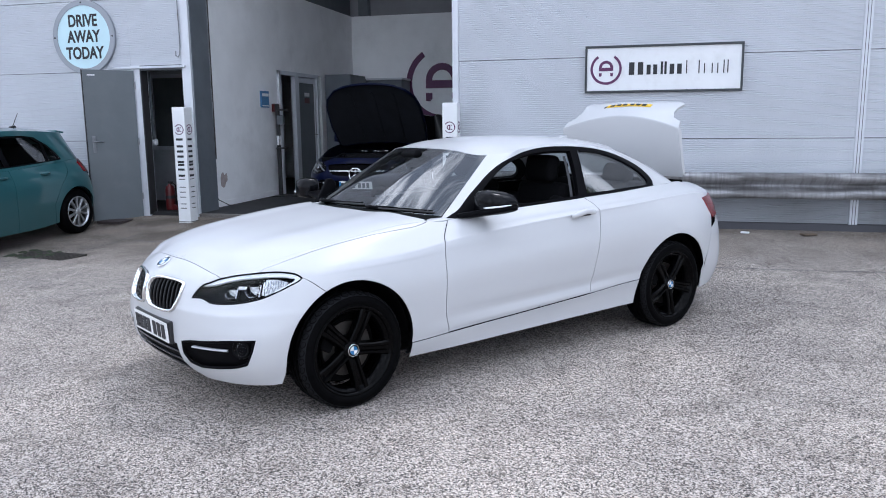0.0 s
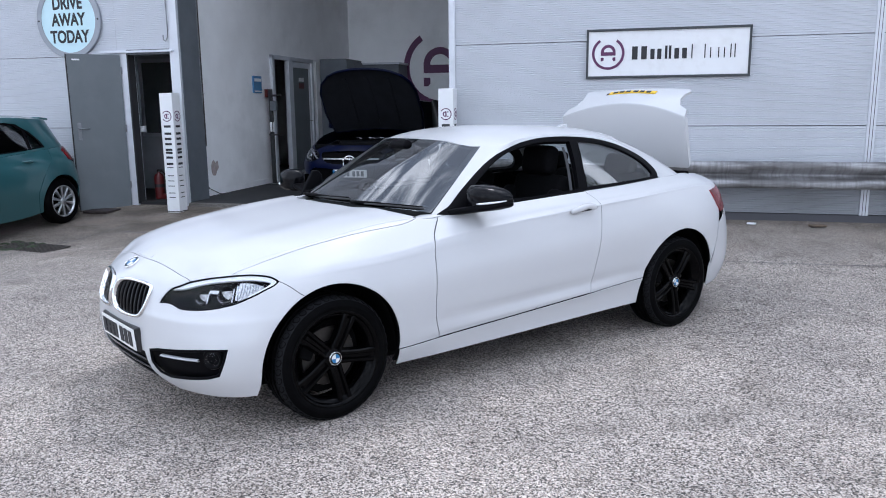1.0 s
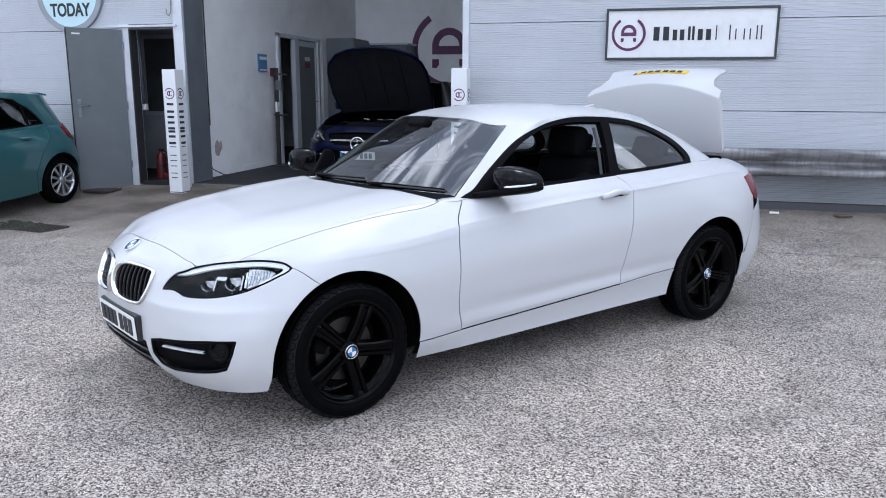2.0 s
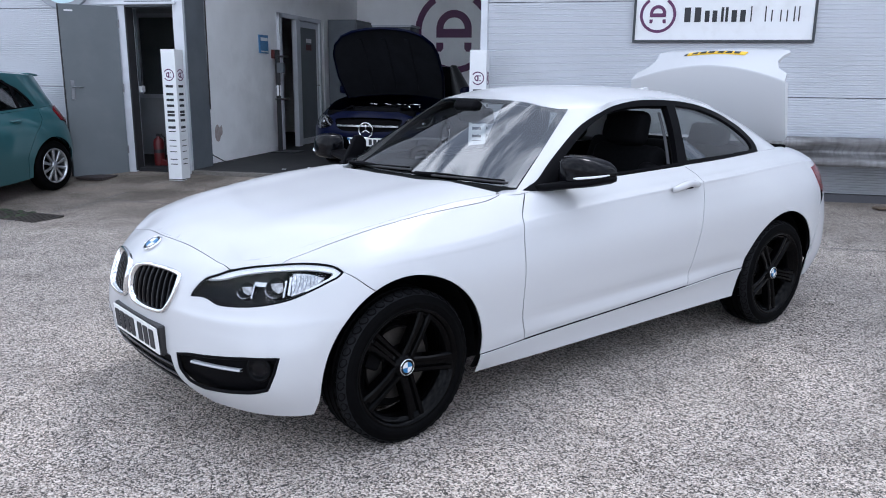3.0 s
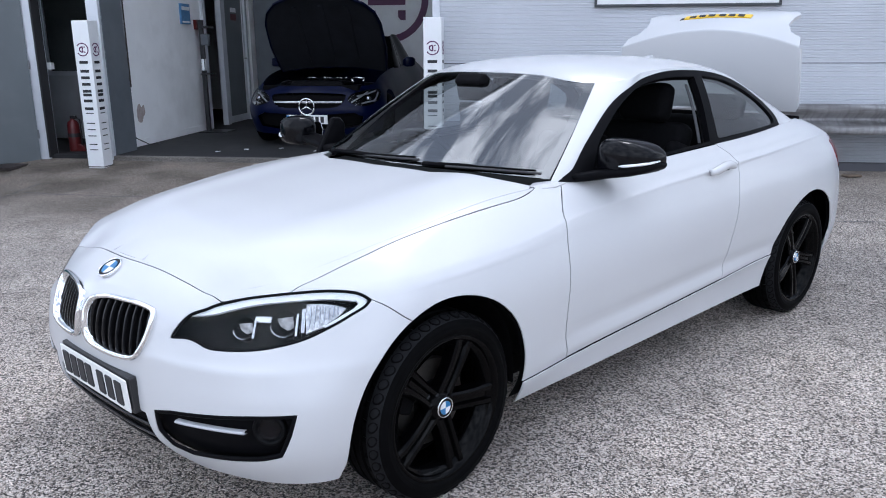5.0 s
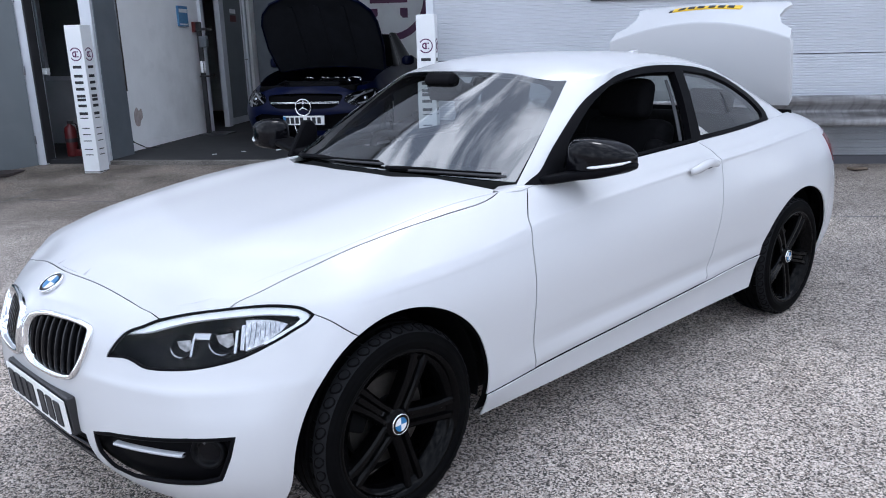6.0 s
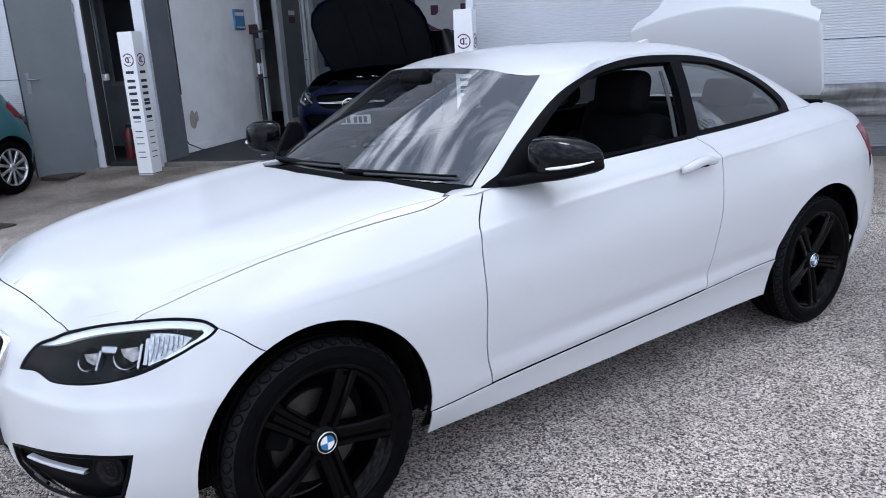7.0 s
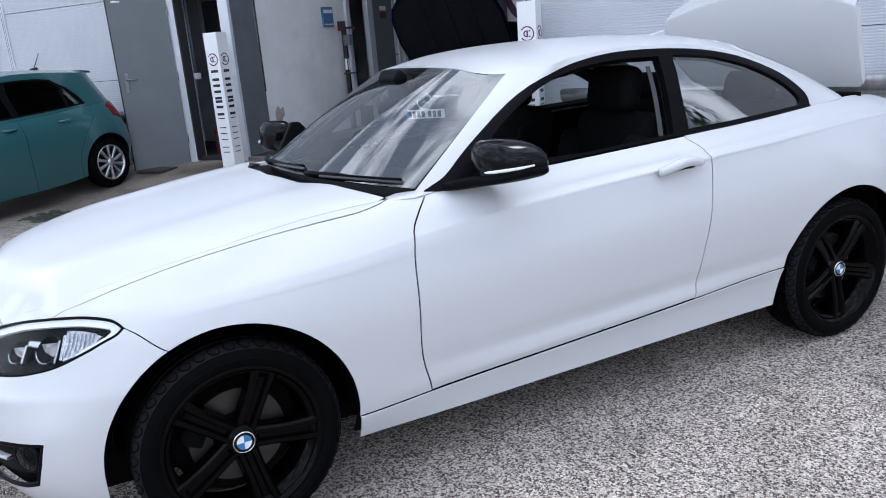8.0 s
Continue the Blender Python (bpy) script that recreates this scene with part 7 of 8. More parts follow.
chain = part("shutter_chain", tube([(x + 0.004 * (k % 2), y, z) for k, (x, y, z) in enumerate(chain_pts)], [0.008 if k % 2 else 0.012 for k in range(36)], 6), M_IRON)
tagged(chain, "dark hand chain of the shutter hanging by the jamb", "chain")
kick = part("baseboard", box((SIDE_X, WALL_Y + 0.5, FLOOR_Z), (SIDE_X + 0.012, DOOR_A - 0.06, FLOOR_Z + 0.09), 0.003), M_WHITEWALL)
tagged(kick, "white painted skirting along the side wall", "baseboard", kind="structure")

# ---------------------------------------------------------------- the two parked cars behind
M_TEAL = material("teal_car_paint", (0.028, 0.108, 0.120), 0.30, 0.2, coat=0.8)
M_NAVY = material("deep_blue_car_paint", (0.0008, 0.0028, 0.021), 0.3, 0.0, coat=0.03, spec=0.14)
M_INSUL = material("bonnet_insulation", (0.0075, 0.0085, 0.0115), 0.75, spec=0.2, vary=0.35, scale=5, bump=0.3, bump_scale=25)
M_SILVER = material("silver_alloy", (0.55, 0.56, 0.58), 0.28, 0.9)
M_DARKGLASS = glass("dark_tinted_glass", (0.30, 0.34, 0.34), gloss=0.14)
M_LAMPDULL = material("dull_lamp_strip", (0.22, 0.225, 0.235), 0.3)
M_SALOONGLASS = material("black_tinted_glass", (0.002, 0.0025, 0.004), 0.1, spec=0.03)


def plain_wheel(parent, m, spokes=10, rim_mat=None, r=0.30, w=0.19):
    h = w / 2
    rr = r * 0.68
    t = part("wheel", lathe([(rr, -h + 0.02), (r * 0.80, -h), (r * 0.93, -h + 0.01), (r, -h + 0.04), (r, h - 0.04), (r * 0.93, h - 0.01), (r * 0.80, h), (rr, h - 0.01)], 48), M_TYRE, parent, "road wheel with a black tyre", at=m, smooth=True)
    part("rim", lathe([(rr + 0.004, h - 0.012), (rr, h - 0.004), (rr * 0.94, h - 0.012), (rr * 0.90, h - 0.05), (rr * 0.88, -h + 0.03)], 48), rim_mat, t, smooth=True)
    for k in range(spokes):
        a = 360 / spokes * k
        bm = plate([(-0.011, 0.03), (0.011, 0.03), (0.019, rr * 0.93), (-0.019, rr * 0.93)], 0.03, Matrix.Rotation(radians(a), 4, 'Y') @ Matrix.Translation((0, h - 0.045, 0)), bevel=0.004)
        part("spoke", bm, rim_mat, t)
    part("hub_cap", lathe([(0.0, h - 0.006), (0.04, h - 0.008), (0.05, h - 0.02), (0.05, h - 0.06)], 24), rim_mat, t, smooth=True)
    part("brake_disc", lathe([(0.05, h - 0.09), (0.13, h - 0.09), (0.13, h - 0.11)], 32), M_DARKINNER, t)
    return t


# teal hatchback, parked nose out; car axes: x forward from the rear axle, y left, z up
HATCH_LIP = [(-0.55, 0, 0.28), (-0.52, 0.45, 0.28), (-0.42, 0.68, 0.27), (-0.30, 0.79, 0.26), (0.0, 0.82, 0.25), (0.5, 0.79, 0.185), (1.3, 0.79, 0.175), (2.0, 0.79, 0.18), (2.51, 0.82, 0.25), (3.05, 0.70, 0.22), (3.25, 0.40, 0.22), (3.32, 0, 0.22)]
HATCH_MID = [(-0.63, 0, 0.55), (-0.60, 0.42, 0.55), (-0.48, 0.70, 0.55), (-0.32, 0.82, 0.55), (0.0, 0.858, 0.58), (0.5, 0.845, 0.55), (1.3, 0.84, 0.53), (2.0, 0.84, 0.53), (2.51, 0.855, 0.55), (3.1, 0.74, 0.55), (3.32, 0.42, 0.55), (3.40, 0, 0.55)]
HATCH_HIGH = [(-0.58, 0, 0.80), (-0.55, 0.42, 0.80), (-0.42, 0.67, 0.80), (-0.28, 0.79, 0.80), (0.0, 0.838, 0.78), (0.5, 0.838, 0.76), (1.3, 0.832, 0.75), (2.0, 0.83, 0.74), (2.51, 0.825, 0.74), (3.0, 0.70, 0.72), (3.2, 0.40, 0.72), (3.28, 0, 0.72)]
HATCH_BELT = [(-0.49, 0, 1.00), (-0.46, 0.40, 1.00), (-0.34, 0.60, 1.00), (-0.20, 0.69, 1.00), (0.0, 0.728, 0.99), (0.5, 0.745, 0.965), (1.3, 0.74, 0.935), (1.9, 0.70, 0.92), (2.4, 0.62, 0.90), (2.9, 0.50, 0.82), (3.05, 0.30, 0.80), (3.10, 0, 0.80)]
HATCH = Net([HATCH_LIP, HATCH_MID, HATCH_HIGH, HATCH_BELT])
HT_BASE = HATCH_BELT[:7] + [(1.75, 0.70, 0.93), (1.95, 0.50, 0.96), (2.05, 0, 0.97)]
HT_RAIL = [(-0.30, 0, 1.375), (-0.28, 0.36, 1.37), (-0.18, 0.50, 1.355), (-0.06, 0.555, 1.355), (0.12, 0.575, 1.372), (0.55, 0.59, 1.405), (0.95, 0.585, 1.41), (1.15, 0.56, 1.39), (1.20, 0.40, 1.41), (1.22, 0, 1.42)]
HATCH_TOP = Net([HT_BASE, HT_RAIL])
hatch = thing("hatchback_car", "teal five-door hatchback parked nose out by the wall", "car", pose(-7.70, 8.87, 0.072, 0, 1.6, -90))


def side_h(pts):
    return HATCH.find(pts, (0, 2), (3, 9))


hv, ht = float(HATCH.v[-1]), float(HATCH_TOP.v[-1])
h_arch_r = side_h(arc(0.0, 0.30, 0.345, 188, -8, 30))
h_arch_f = side_h(arc(2.51, 0.30, 0.345, 188, -8, 30))
seam_c = side_h([(0.40, 0.24), (0.42, 0.45), (0.28, 0.70), (0.10, 0.86), (0.07, 0.98)])
seam_b = side_h([(1.02, 0.22), (1.05, 0.60), (1.03, 0.94)])
seam_a = side_h([(2.05, 0.22), (2.02, 0.60), (1.95, 0.91)])
u_t = [(h_arch_r[0][0], 0.0)]
q_panel = [(0.0, 0.0), u_t[0]] + h_arch_r + [(h_arch_r[-1][0], 0.0), (seam_c[0][0], 0.0)] + seam_c + [(seam_c[-1][0], hv), (0.0, hv)]
rd_panel = [(seam_c[0][0], 0.0), (seam_b[0][0], 0.0)] + seam_b + [(seam_b[-1][0], hv), (seam_c[-1][0], hv)] + seam_c[::-1]
fd_panel = [(seam_b[0][0], 0.0), (seam_a[0][0], 0.0)] + seam_a + [(seam_a[-1][0], hv), (seam_b[-1][0], hv)] + seam_b[::-1]
hu = float(HATCH.u[-1])
fr_panel = [(seam_a[0][0], 0.0), (h_arch_f[0][0], 0.0)] + h_arch_f + [(h_arch_f[-1][0], 0.0), (hu, 0.0), (hu, hv), (seam_a[-1][0], hv)] + seam_a[::-1]
sheet("tail_panel", panel(HATCH, q_panel, mirror='both', outward=(-0.3, 1, 0), step=0.05, edge=0.04, gap=0.0025), M_TEAL, hatch)
for side in (None, 'right'):
    sheet("rear_door", panel(HATCH, rd_panel, mirror=side, outward=(0, 1, 0), step=0.05, edge=0.04, gap=0.0025), M_TEAL, hatch)
    sheet("front_door", panel(HATCH, fd_panel, mirror=side, outward=(0, 1, 0), step=0.06, edge=0.05, gap=0.0025), M_TEAL, hatch)
    sheet("front_end", panel(HATCH, fr_panel, mirror=side, outward=(0, 1, 0), step=0.06, edge=0.05, gap=0.0), M_TEAL, hatch)
    find_t = lambda pts: HATCH_TOP.find(pts, (0, 2), (2, 8))
    dlo = [(0.10, 1.010), (0.145, 1.10), (0.26, 1.22), (0.42, 1.32), (0.60, 1.345), (1.0, 1.35), (1.2, 1.31), (1.55, 1.06), (1.62, 0.965), (1.0, 0.975), (0.5, 0.99)]
    day = find_t(dlo)
    glass_r = find_t([(0.36, 1.010), (0.36, 1.24), (0.48, 1.315), (0.62, 1.328), (0.98, 1.333), (0.98, 0.995)])
    glass_q = find_t([(0.145, 1.03), (0.19, 1.12), (0.315, 1.23), (0.325, 1.015)])
    glass_f = find_t([(1.06, 0.993), (1.06, 1.333), (1.18, 1.295), (1.50, 1.07), (1.56, 0.985)])
    sheet("roof_side", panel(HATCH_TOP, [(0.0, 0.0), (float(HATCH_TOP.u[8]), 0.0), (float(HATCH_TOP.u[8]), ht), (0.0, ht)], [day], mirror=side, outward=(0, 1, 0.2), step=0.05, edge=0.04, gap=0.0, skirt=0.0), M_TEAL, hatch)
    sheet("window_surround", panel(HATCH_TOP, day, [glass_r, glass_q, glass_f], mirror=side, outward=(0, 1, 0), step=0.05, edge=0.03, gap=0.0, lift=-0.004, skirt=0.02), M_SATINBLACK, hatch)
    for gname, gl in (("rear_door_window", glass_r), ("quarter_window", glass_q), ("front_door_window", glass_f)):
        sheet(gname, panel(HATCH_TOP, gl, mirror=side, outward=(0, 1, 0), step=0.06, edge=0.05, gap=0.0, lift=-0.012, skirt=0), M_DARKGLASS, hatch, "tinted side window")
    tail_o = HATCH.find([(-0.34, 0.78), (-0.20, 0.83), (-0.16, 0.95), (-0.25, 0.99), (-0.38, 0.98)], (0, 2), (1, 5))
    sheet("tail_lamp", panel(HATCH, tail_o, mirror=side, outward=(-0.5, 1, 0), step=0.04, edge=0.03, gap=0.001, lift=0.012, skirt=0.02), M_TAILRED, hatch, "red tail lamp")
    sg = 1 if side is None else -1
    for x in (0.62, 1.30):
        hp = side_h([(x - 0.20, 0.862), (x - 0.04, 0.868)])
        p0, p1 = (HATCH([q[0]], [q[1]])[0] for q in hp)
        mid_p = (p0 + p1) / 2
        bm = tube([tuple(p0), tuple(mid_p + np.array((-0.03, 0.028, 0))), tuple(mid_p + np.array((0.03, 0.028, 0))), tuple(p1)], [0.010, 0.014, 0.014, 0.010], 8)
        bm.transform(Matrix.Diagonal((1, sg, 1, 1)))
        part("door_handle", bm, M_TEAL, hatch, smooth=True)
    # near-black sheet added under the skin so the door seams look shaded
    sheet("inner_panel", panel(HATCH, [(float(HATCH.u[3]), 0.0), (h_arch_r[0][0], 0.0)] + h_arch_r + [(h_arch_r[-1][0], 0.0), (h_arch_f[0][0], 0.0), (h_arch_f[0][0], hv - 0.02), (float(HATCH.u[3]), hv - 0.02)], mirror=side, outward=(0, 1, 0), step=0.1, edge=0.06, gap=0, lift=-0.03, skirt=0), M_DARKINNER, hatch)
rail_h = HATCH_TOP(np.linspace(0, HATCH_TOP.u[-1], 120), np.full(120, ht))
srt = rail_h[np.argsort(rail_h[:, 0])]


def hatch_roof(y, x):
    ye, ze = np.interp(x, srt[:, 0], srt[:, 1]), np.interp(x, srt[:, 0], srt[:, 2])
    zc = 1.375 + 0.085 * np.sin(np.clip((x + 0.32) / 1.75, 0, 1) * math.pi * 0.75)
    t = np.clip(np.abs(y) / np.maximum(ye, 1e-3), 0, 1)
    return np.stack([x, y, np.maximum(zc, ze) + (ze - np.maximum(zc, ze)) * t ** 2.5], 1)


ro = [(float(y), float(x)) for x, y, z in rail_h[::3]]
ro[0], ro[-1] = (0.0, ro[0][1]), (0.0, float(rail_h[-1, 0]))
sheet("roof", panel(hatch_roof, ro, mirror='both', outward=(0, 0, 1), gap=0, step=0.06, skirt=0), M_TEAL, hatch)
part("spoiler", plate([(-0.07, -0.035), (0.08, -0.02), (0.08, 0.012), (-0.06, -0.012)], 0.96, pose(-0.225, 0.48, 1.372) @ Matrix.Rotation(0, 4, 'Z') @ Matrix.Diagonal((1, -1, 1, 1)), bevel=0.006), M_TEAL, hatch)
part("rear_glass", panel(lambda a, b: HATCH_TOP(a, b), [(0.0, 0.05), (0.40, 0.05), (0.36, ht - 0.03), (0.0, ht - 0.03)], mirror='both', outward=(-1, 0, 0), gap=0, lift=0.004, skirt=0.003)[:2], M_DARKGLASS, hatch, "dark rear screen")
part("bonnet", panel(lambda y, x: np.stack([x, y, 0.97 - 0.16 * np.clip((x - 2.0) / 1.1, 0, 1) ** 1.6 - 0.05 * (y / 0.6) ** 2], 1), [(0.0, 2.0), (0.55, 1.95), (0.62, 2.4), (0.50, 2.9), (0.30, 3.05), (0.0, 3.1)], mirror='both', outward=(0, 0, 1), gap=0, step=0.08)[:2], M_TEAL, hatch, smooth=True)
part("windscreen", panel(lambda a, b: HATCH_TOP(float(HATCH_TOP.u[-1]) - a, b), [(0.0, 0.01), (0.46, 0.01), (0.44, ht), (0.0, ht)], mirror='both', outward=(1, 0, 0), gap=0, skirt=0)[:2], M_DARKGLASS, hatch)
bm = box((-0.35, -0.60, 0.22), (3.0, 0.60, 0.45), 0.02)
part("underbody", bm, M_DARKINNER, hatch)
bm = pad(0.55, 0, 0.72, 0.5, 1.2, 0.2)
join(bm, pad(0.28, 0, 0.95, 0.14, 1.15, 0.55, -15))
for y in (-0.35, 0.35):
    join(bm, pad(1.15, y, 0.98, 0.14, 0.46, 0.6, -15))
    join(bm, pad(1.06, y, 1.30, 0.09, 0.26, 0.17, -10, 0.04))
part("seats", bm, M_SEAT, hatch, "dark cloth seats", smooth=True)
for x in (0.0, 2.51):
    for sg in (1, -1):
        plain_wheel(hatch, pose(x, sg * 0.745, 0.30, 0, 0, 0 if sg > 0 else 180), 10, M_SILVER)
        bm = wheel_well(x, sg, 0.352)
        bm.transform(Matrix.Translation((0, -0.03 * sg, -0.025)))
        part("wheel_arch_liner", bm, M_DARKINNER, hatch)
an = part("aerial_base", plate([(-0.07, 0.0), (0.05, 0.0), (0.03, 0.02), (-0.05, 0.032)], 0.04, pose(0.10, -0.02, 1.428), bevel=0.006), M_BLACKPLASTIC, hatch)
part("aerial_mast", tube([(0.08, 0.0, 1.45), (-0.03, 0.0, 1.62)], [0.006, 0.003], 6), M_BLACKPLASTIC, hatch)

# deep blue saloon in the workshop, bonnet raised; car axes: x forward from the front axle
SAL_LIP = [(0.72, 0, 0.16), (0.70, 0.35, 0.16), (0.60, 0.68, 0.17), (0.42, 0.82, 0.18), (0.0, 0.84, 0.2), (-0.45, 0.83, 0.17), (-1.6, 0.83, 0.17), (-2.84, 0.85, 0.22), (-3.5, 0.75, 0.25), (-3.75, 0, 0.25)]
SAL_MID = [(0.82, 0, 0.45), (0.80, 0.38, 0.45), (0.70, 0.70, 0.45), (0.48, 0.87, 0.46), (0.0, 0.90, 0.48), (-0.45, 0.89, 0.47), (-1.6, 0.88, 0.47), (-2.84, 0.90, 0.5), (-3.55, 0.8, 0.5), (-3.85, 0, 0.5)]
SAL_HIGH = [(0.78, 0, 0.62), (0.76, 0.38, 0.62), (0.65, 0.66, 0.62), (0.44, 0.83, 0.63), (0.0, 0.88, 0.66), (-0.45, 0.885, 0.68), (-1.6, 0.885, 0.72), (-2.84, 0.89, 0.76), (-3.5, 0.79, 0.78), (-3.8, 0, 0.78)]
SAL_BELT = [(0.68, 0, 0.76), (0.65, 0.36, 0.755), (0.55, 0.60, 0.75), (0.34, 0.72, 0.77), (0.0, 0.76, 0.86), (-0.45, 0.77, 0.92), (-1.6, 0.75, 0.95), (-2.84, 0.72, 1.0), (-3.4, 0.6, 1.02), (-3.7, 0, 1.02)]
SAL = Net([SAL_LIP, SAL_MID, SAL_HIGH, SAL_BELT])
ST_BASE = [(-0.62, 0, 0.99), (-0.70, 0.5, 0.98), (-0.85, 0.75, 0.94), (-1.6, 0.76, 0.95), (-2.6, 0.72, 1.0), (-2.9, 0.5, 1.03), (-3.0, 0, 1.05)]
ST_RAIL = [(-1.35, 0, 1.42), (-1.38, 0.35, 1.41), (-1.48, 0.54, 1.38), (-1.75, 0.57, 1.41), (-2.2, 0.55, 1.39), (-2.4, 0.4, 1.36), (-2.45, 0, 1.37)]
SAL_TOP = Net([ST_BASE, ST_RAIL])
sal = thing("saloon_car", "deep blue saloon in the workshop with its bonnet raised", "car", pose(-3.62, 11.66, FLOOR_Z, 0, 0, -90))
sv, su = float(SAL.v[-1]), float(SAL.u[-1])
s_arch = SAL.find(arc(0.0, 0.32, 0.37, -8, 188, 30), (0, 2), (2, 7))
s_arch2 = SAL.find(arc(-2.84, 0.32, 0.37, -8, 188, 24), (0, 2), (5, 9))
GR = curve2([(0.0, 0.345), (0.20, 0.345), (0.36, 0.365), (0.44, 0.45), (0.47, 0.555), (0.40, 0.585), (0.20, 0.60), (0.0, 0.605)], 2, False)
S_LAMP = curve2([(0.49, 0.455), (0.60, 0.385), (0.76, 0.375), (0.92, 0.45), (1.03, 0.59), (0.96, 0.65), (0.78, 0.648), (0.62, 0.615), (0.52, 0.55)], 2)
lowgrille = [(0.0, 0.06), (0.35, 0.06), (0.62, 0.09), (0.66, 0.22), (0.55, 0.28), (0.0, 0.24)]
front = [(0.0, 0.0), (0.0, 0.06), (0.35, 0.06), (0.62, 0.09), (0.66, 0.22), (0.55, 0.28), (0.0, 0.24)] + GR + [(0.0, sv), (su, sv), (su, 0.0), (s_arch2[-1][0], 0.0)] + s_arch2[::-1] + [(s_arch2[0][0], 0.0), (s_arch[-1][0], 0.0)] + s_arch[::-1] + [(s_arch[0][0], 0.0)]
sheet("body", panel(SAL, front, [S_LAMP], mirror='both', outward=(0.5, 1, 0), step=0.05, edge=0.035, gap=0.0), M_NAVY, sal)
sheet("grille", panel(SAL, GR, mirror='both', outward=(1, 0.2, 0), gap=0, lift=-0.04, skirt=0, step=0.05), M_DARKINNER, sal, "black grille with two bright bars")
sheet("lower_grille", panel(SAL, lowgrille, mirror='both', outward=(1, 0.2, 0), gap=0, lift=-0.05, skirt=0, step=0.05), M_DARKINNER, sal)
for v in (0.428, 0.446):
    uu = np.linspace(-0.42, 0.42, 24)
    lp, ln = SAL(np.abs(uu), np.full(24, v)), surface_normals(SAL, np.abs(uu), np.full(24, v))
    ln *= np.sign(np.sum(ln[:, 0]))
    for arr in (lp, ln):
        arr[:, 1] *= np.where(uu < 0, -1, 1)
    part("grille_bar", sweep(lp - ln * 0.006, 0.0045, ln, 0.010, closed=False), M_CHROME, sal, smooth=True)
bm = tube([(0.835, 0.098 * math.cos(a), 0.515 + 0.098 * math.sin(a)) for a in [k * math.tau / 36 for k in range(36)]], 0.010, 8, closed=True)
for a in (90, 210, 330):
    c, s = math.cos(radians(a)), math.sin(radians(a))
    tube([(0.838, 0, 0.515), (0.835, 0.092 * c, 0.515 + 0.092 * s)], [0.012, 0.003], 6, bm)
part("badge", bm, M_CHROME, sal, "round chrome badge on the grille", smooth=True)
sp = part("number_plate", box((-0.26, -0.01, -0.055), (0.26, 0.01, 0.055), 0.004), M_PLATEWHITE, sal, "white front number plate", at=pose(0.835, 0, 0.36, 4, 0, 90))
for x in (-0.205, -0.145, -0.085, -0.025, 0.065, 0.130, 0.195):
    part("plate_bar", box((x - 0.022, -0.014, -0.038), (x + 0.022, -0.0095, 0.038), 0.003), M_INK, sp)
part("plate_flash", box((-0.258, -0.0135, -0.052), (-0.226, -0.0095, 0.052), 0.002), M_BADGEBLUE, sp)
for sg, side in ((1, None), (-1, 'right')):
    lampb = sheet("headlamp", panel(SAL, S_LAMP, mirror=side, outward=(1, 0.5, 0), gap=0, lift=-0.05, skirt=0, step=0.05), M_LAMPDARK, sal, "clear headlamp with bright inner strips")
    sheet("lens", panel(SAL, S_LAMP, mirror=side, outward=(1, 0.5, 0), gap=0.003, lift=-0.001, skirt=0.01, step=0.05), M_CLEAR, lampb)
    for ua, va, ub, vb in ((0.53, 0.44, 0.80, 0.625), (0.66, 0.42, 0.88, 0.455), (0.84, 0.43, 0.97, 0.58), (0.62, 0.55, 0.94, 0.625)):
        uu = np.linspace(ua, ub, 12)
        vv = np.linspace(va, vb, 12)
        lp, ln = SAL(uu, vv), surface_normals(SAL, uu, vv)
        ln *= np.sign(np.sum(ln @ np.array((1, 0.5, 0.0))))
        part("lamp_strip", flipped(sweep(lp - ln * 0.02, 0.008, ln, 0.01, closed=False), sg), M_LAMPDULL, lampb)
    bm = lathe([(0.0, 0.012), (0.02, 0.008), (0.03, 0.0), (0.034, -0.01)], 20)
    bm.transform(frame_at(0.80, 0.515, -0.035, sg, SAL))
    part("projector", bm, M_REFLECTOR, lampb, smooth=True)
    sheet("side_glass", panel(SAL_TOP, [(float(SAL_TOP.u[2]) + 0.05, 0.02), (float(SAL_TOP.u[4]), 0.02), (float(SAL_TOP.u[4]) - 0.2, float(SAL_TOP.v[-1]) - 0.05), (float(SAL_TOP.u[2]) + 0.12, float(SAL_TOP.v[-1]) - 0.05)], mirror=side, outward=(0, 1, 0), gap=0, lift=0.004, skirt=0, step=0.1, edge=0.08), M_SALOONGLASS, sal)
    bm = mirror_shell([(0.90, -1.02, -0.92, 0.97, 1.06), (0.95, -1.06, -0.90, 0.95, 1.09), (1.03, -1.06, -0.92, 0.955, 1.085), (1.06, -1.04, -0.97, 0.98, 1.06)])
    bm.transform(Matrix.Diagonal((1, sg, 1, 1)))
    part("door_mirror", bm, M_NAVY, sal, smooth=True)
    for x in (0.0, -2.84):
        plain_wheel(sal, pose(x, sg * 0.79, 0.32, 0, 0, 0 if sg > 0 else 180), 10, M_BLACKRIM, 0.32, 0.21)
        bm = wheel_well(x, sg, 0.375)
        part("wheel_arch_liner", bm, M_DARKINNER, sal)
sheet("glasshouse", panel(SAL_TOP, [(0.0, 0.0), (float(SAL_TOP.u[-1]), 0.0), (float(SAL_TOP.u[-1]), float(SAL_TOP.v[-1])), (0.0, float(SAL_TOP.v[-1]))], mirror='both', outward=(0.3, 1, 0.5), gap=0, step=0.1, edge=0.08, skirt=0), M_SALOONGLASS, sal, "dark glasshouse")
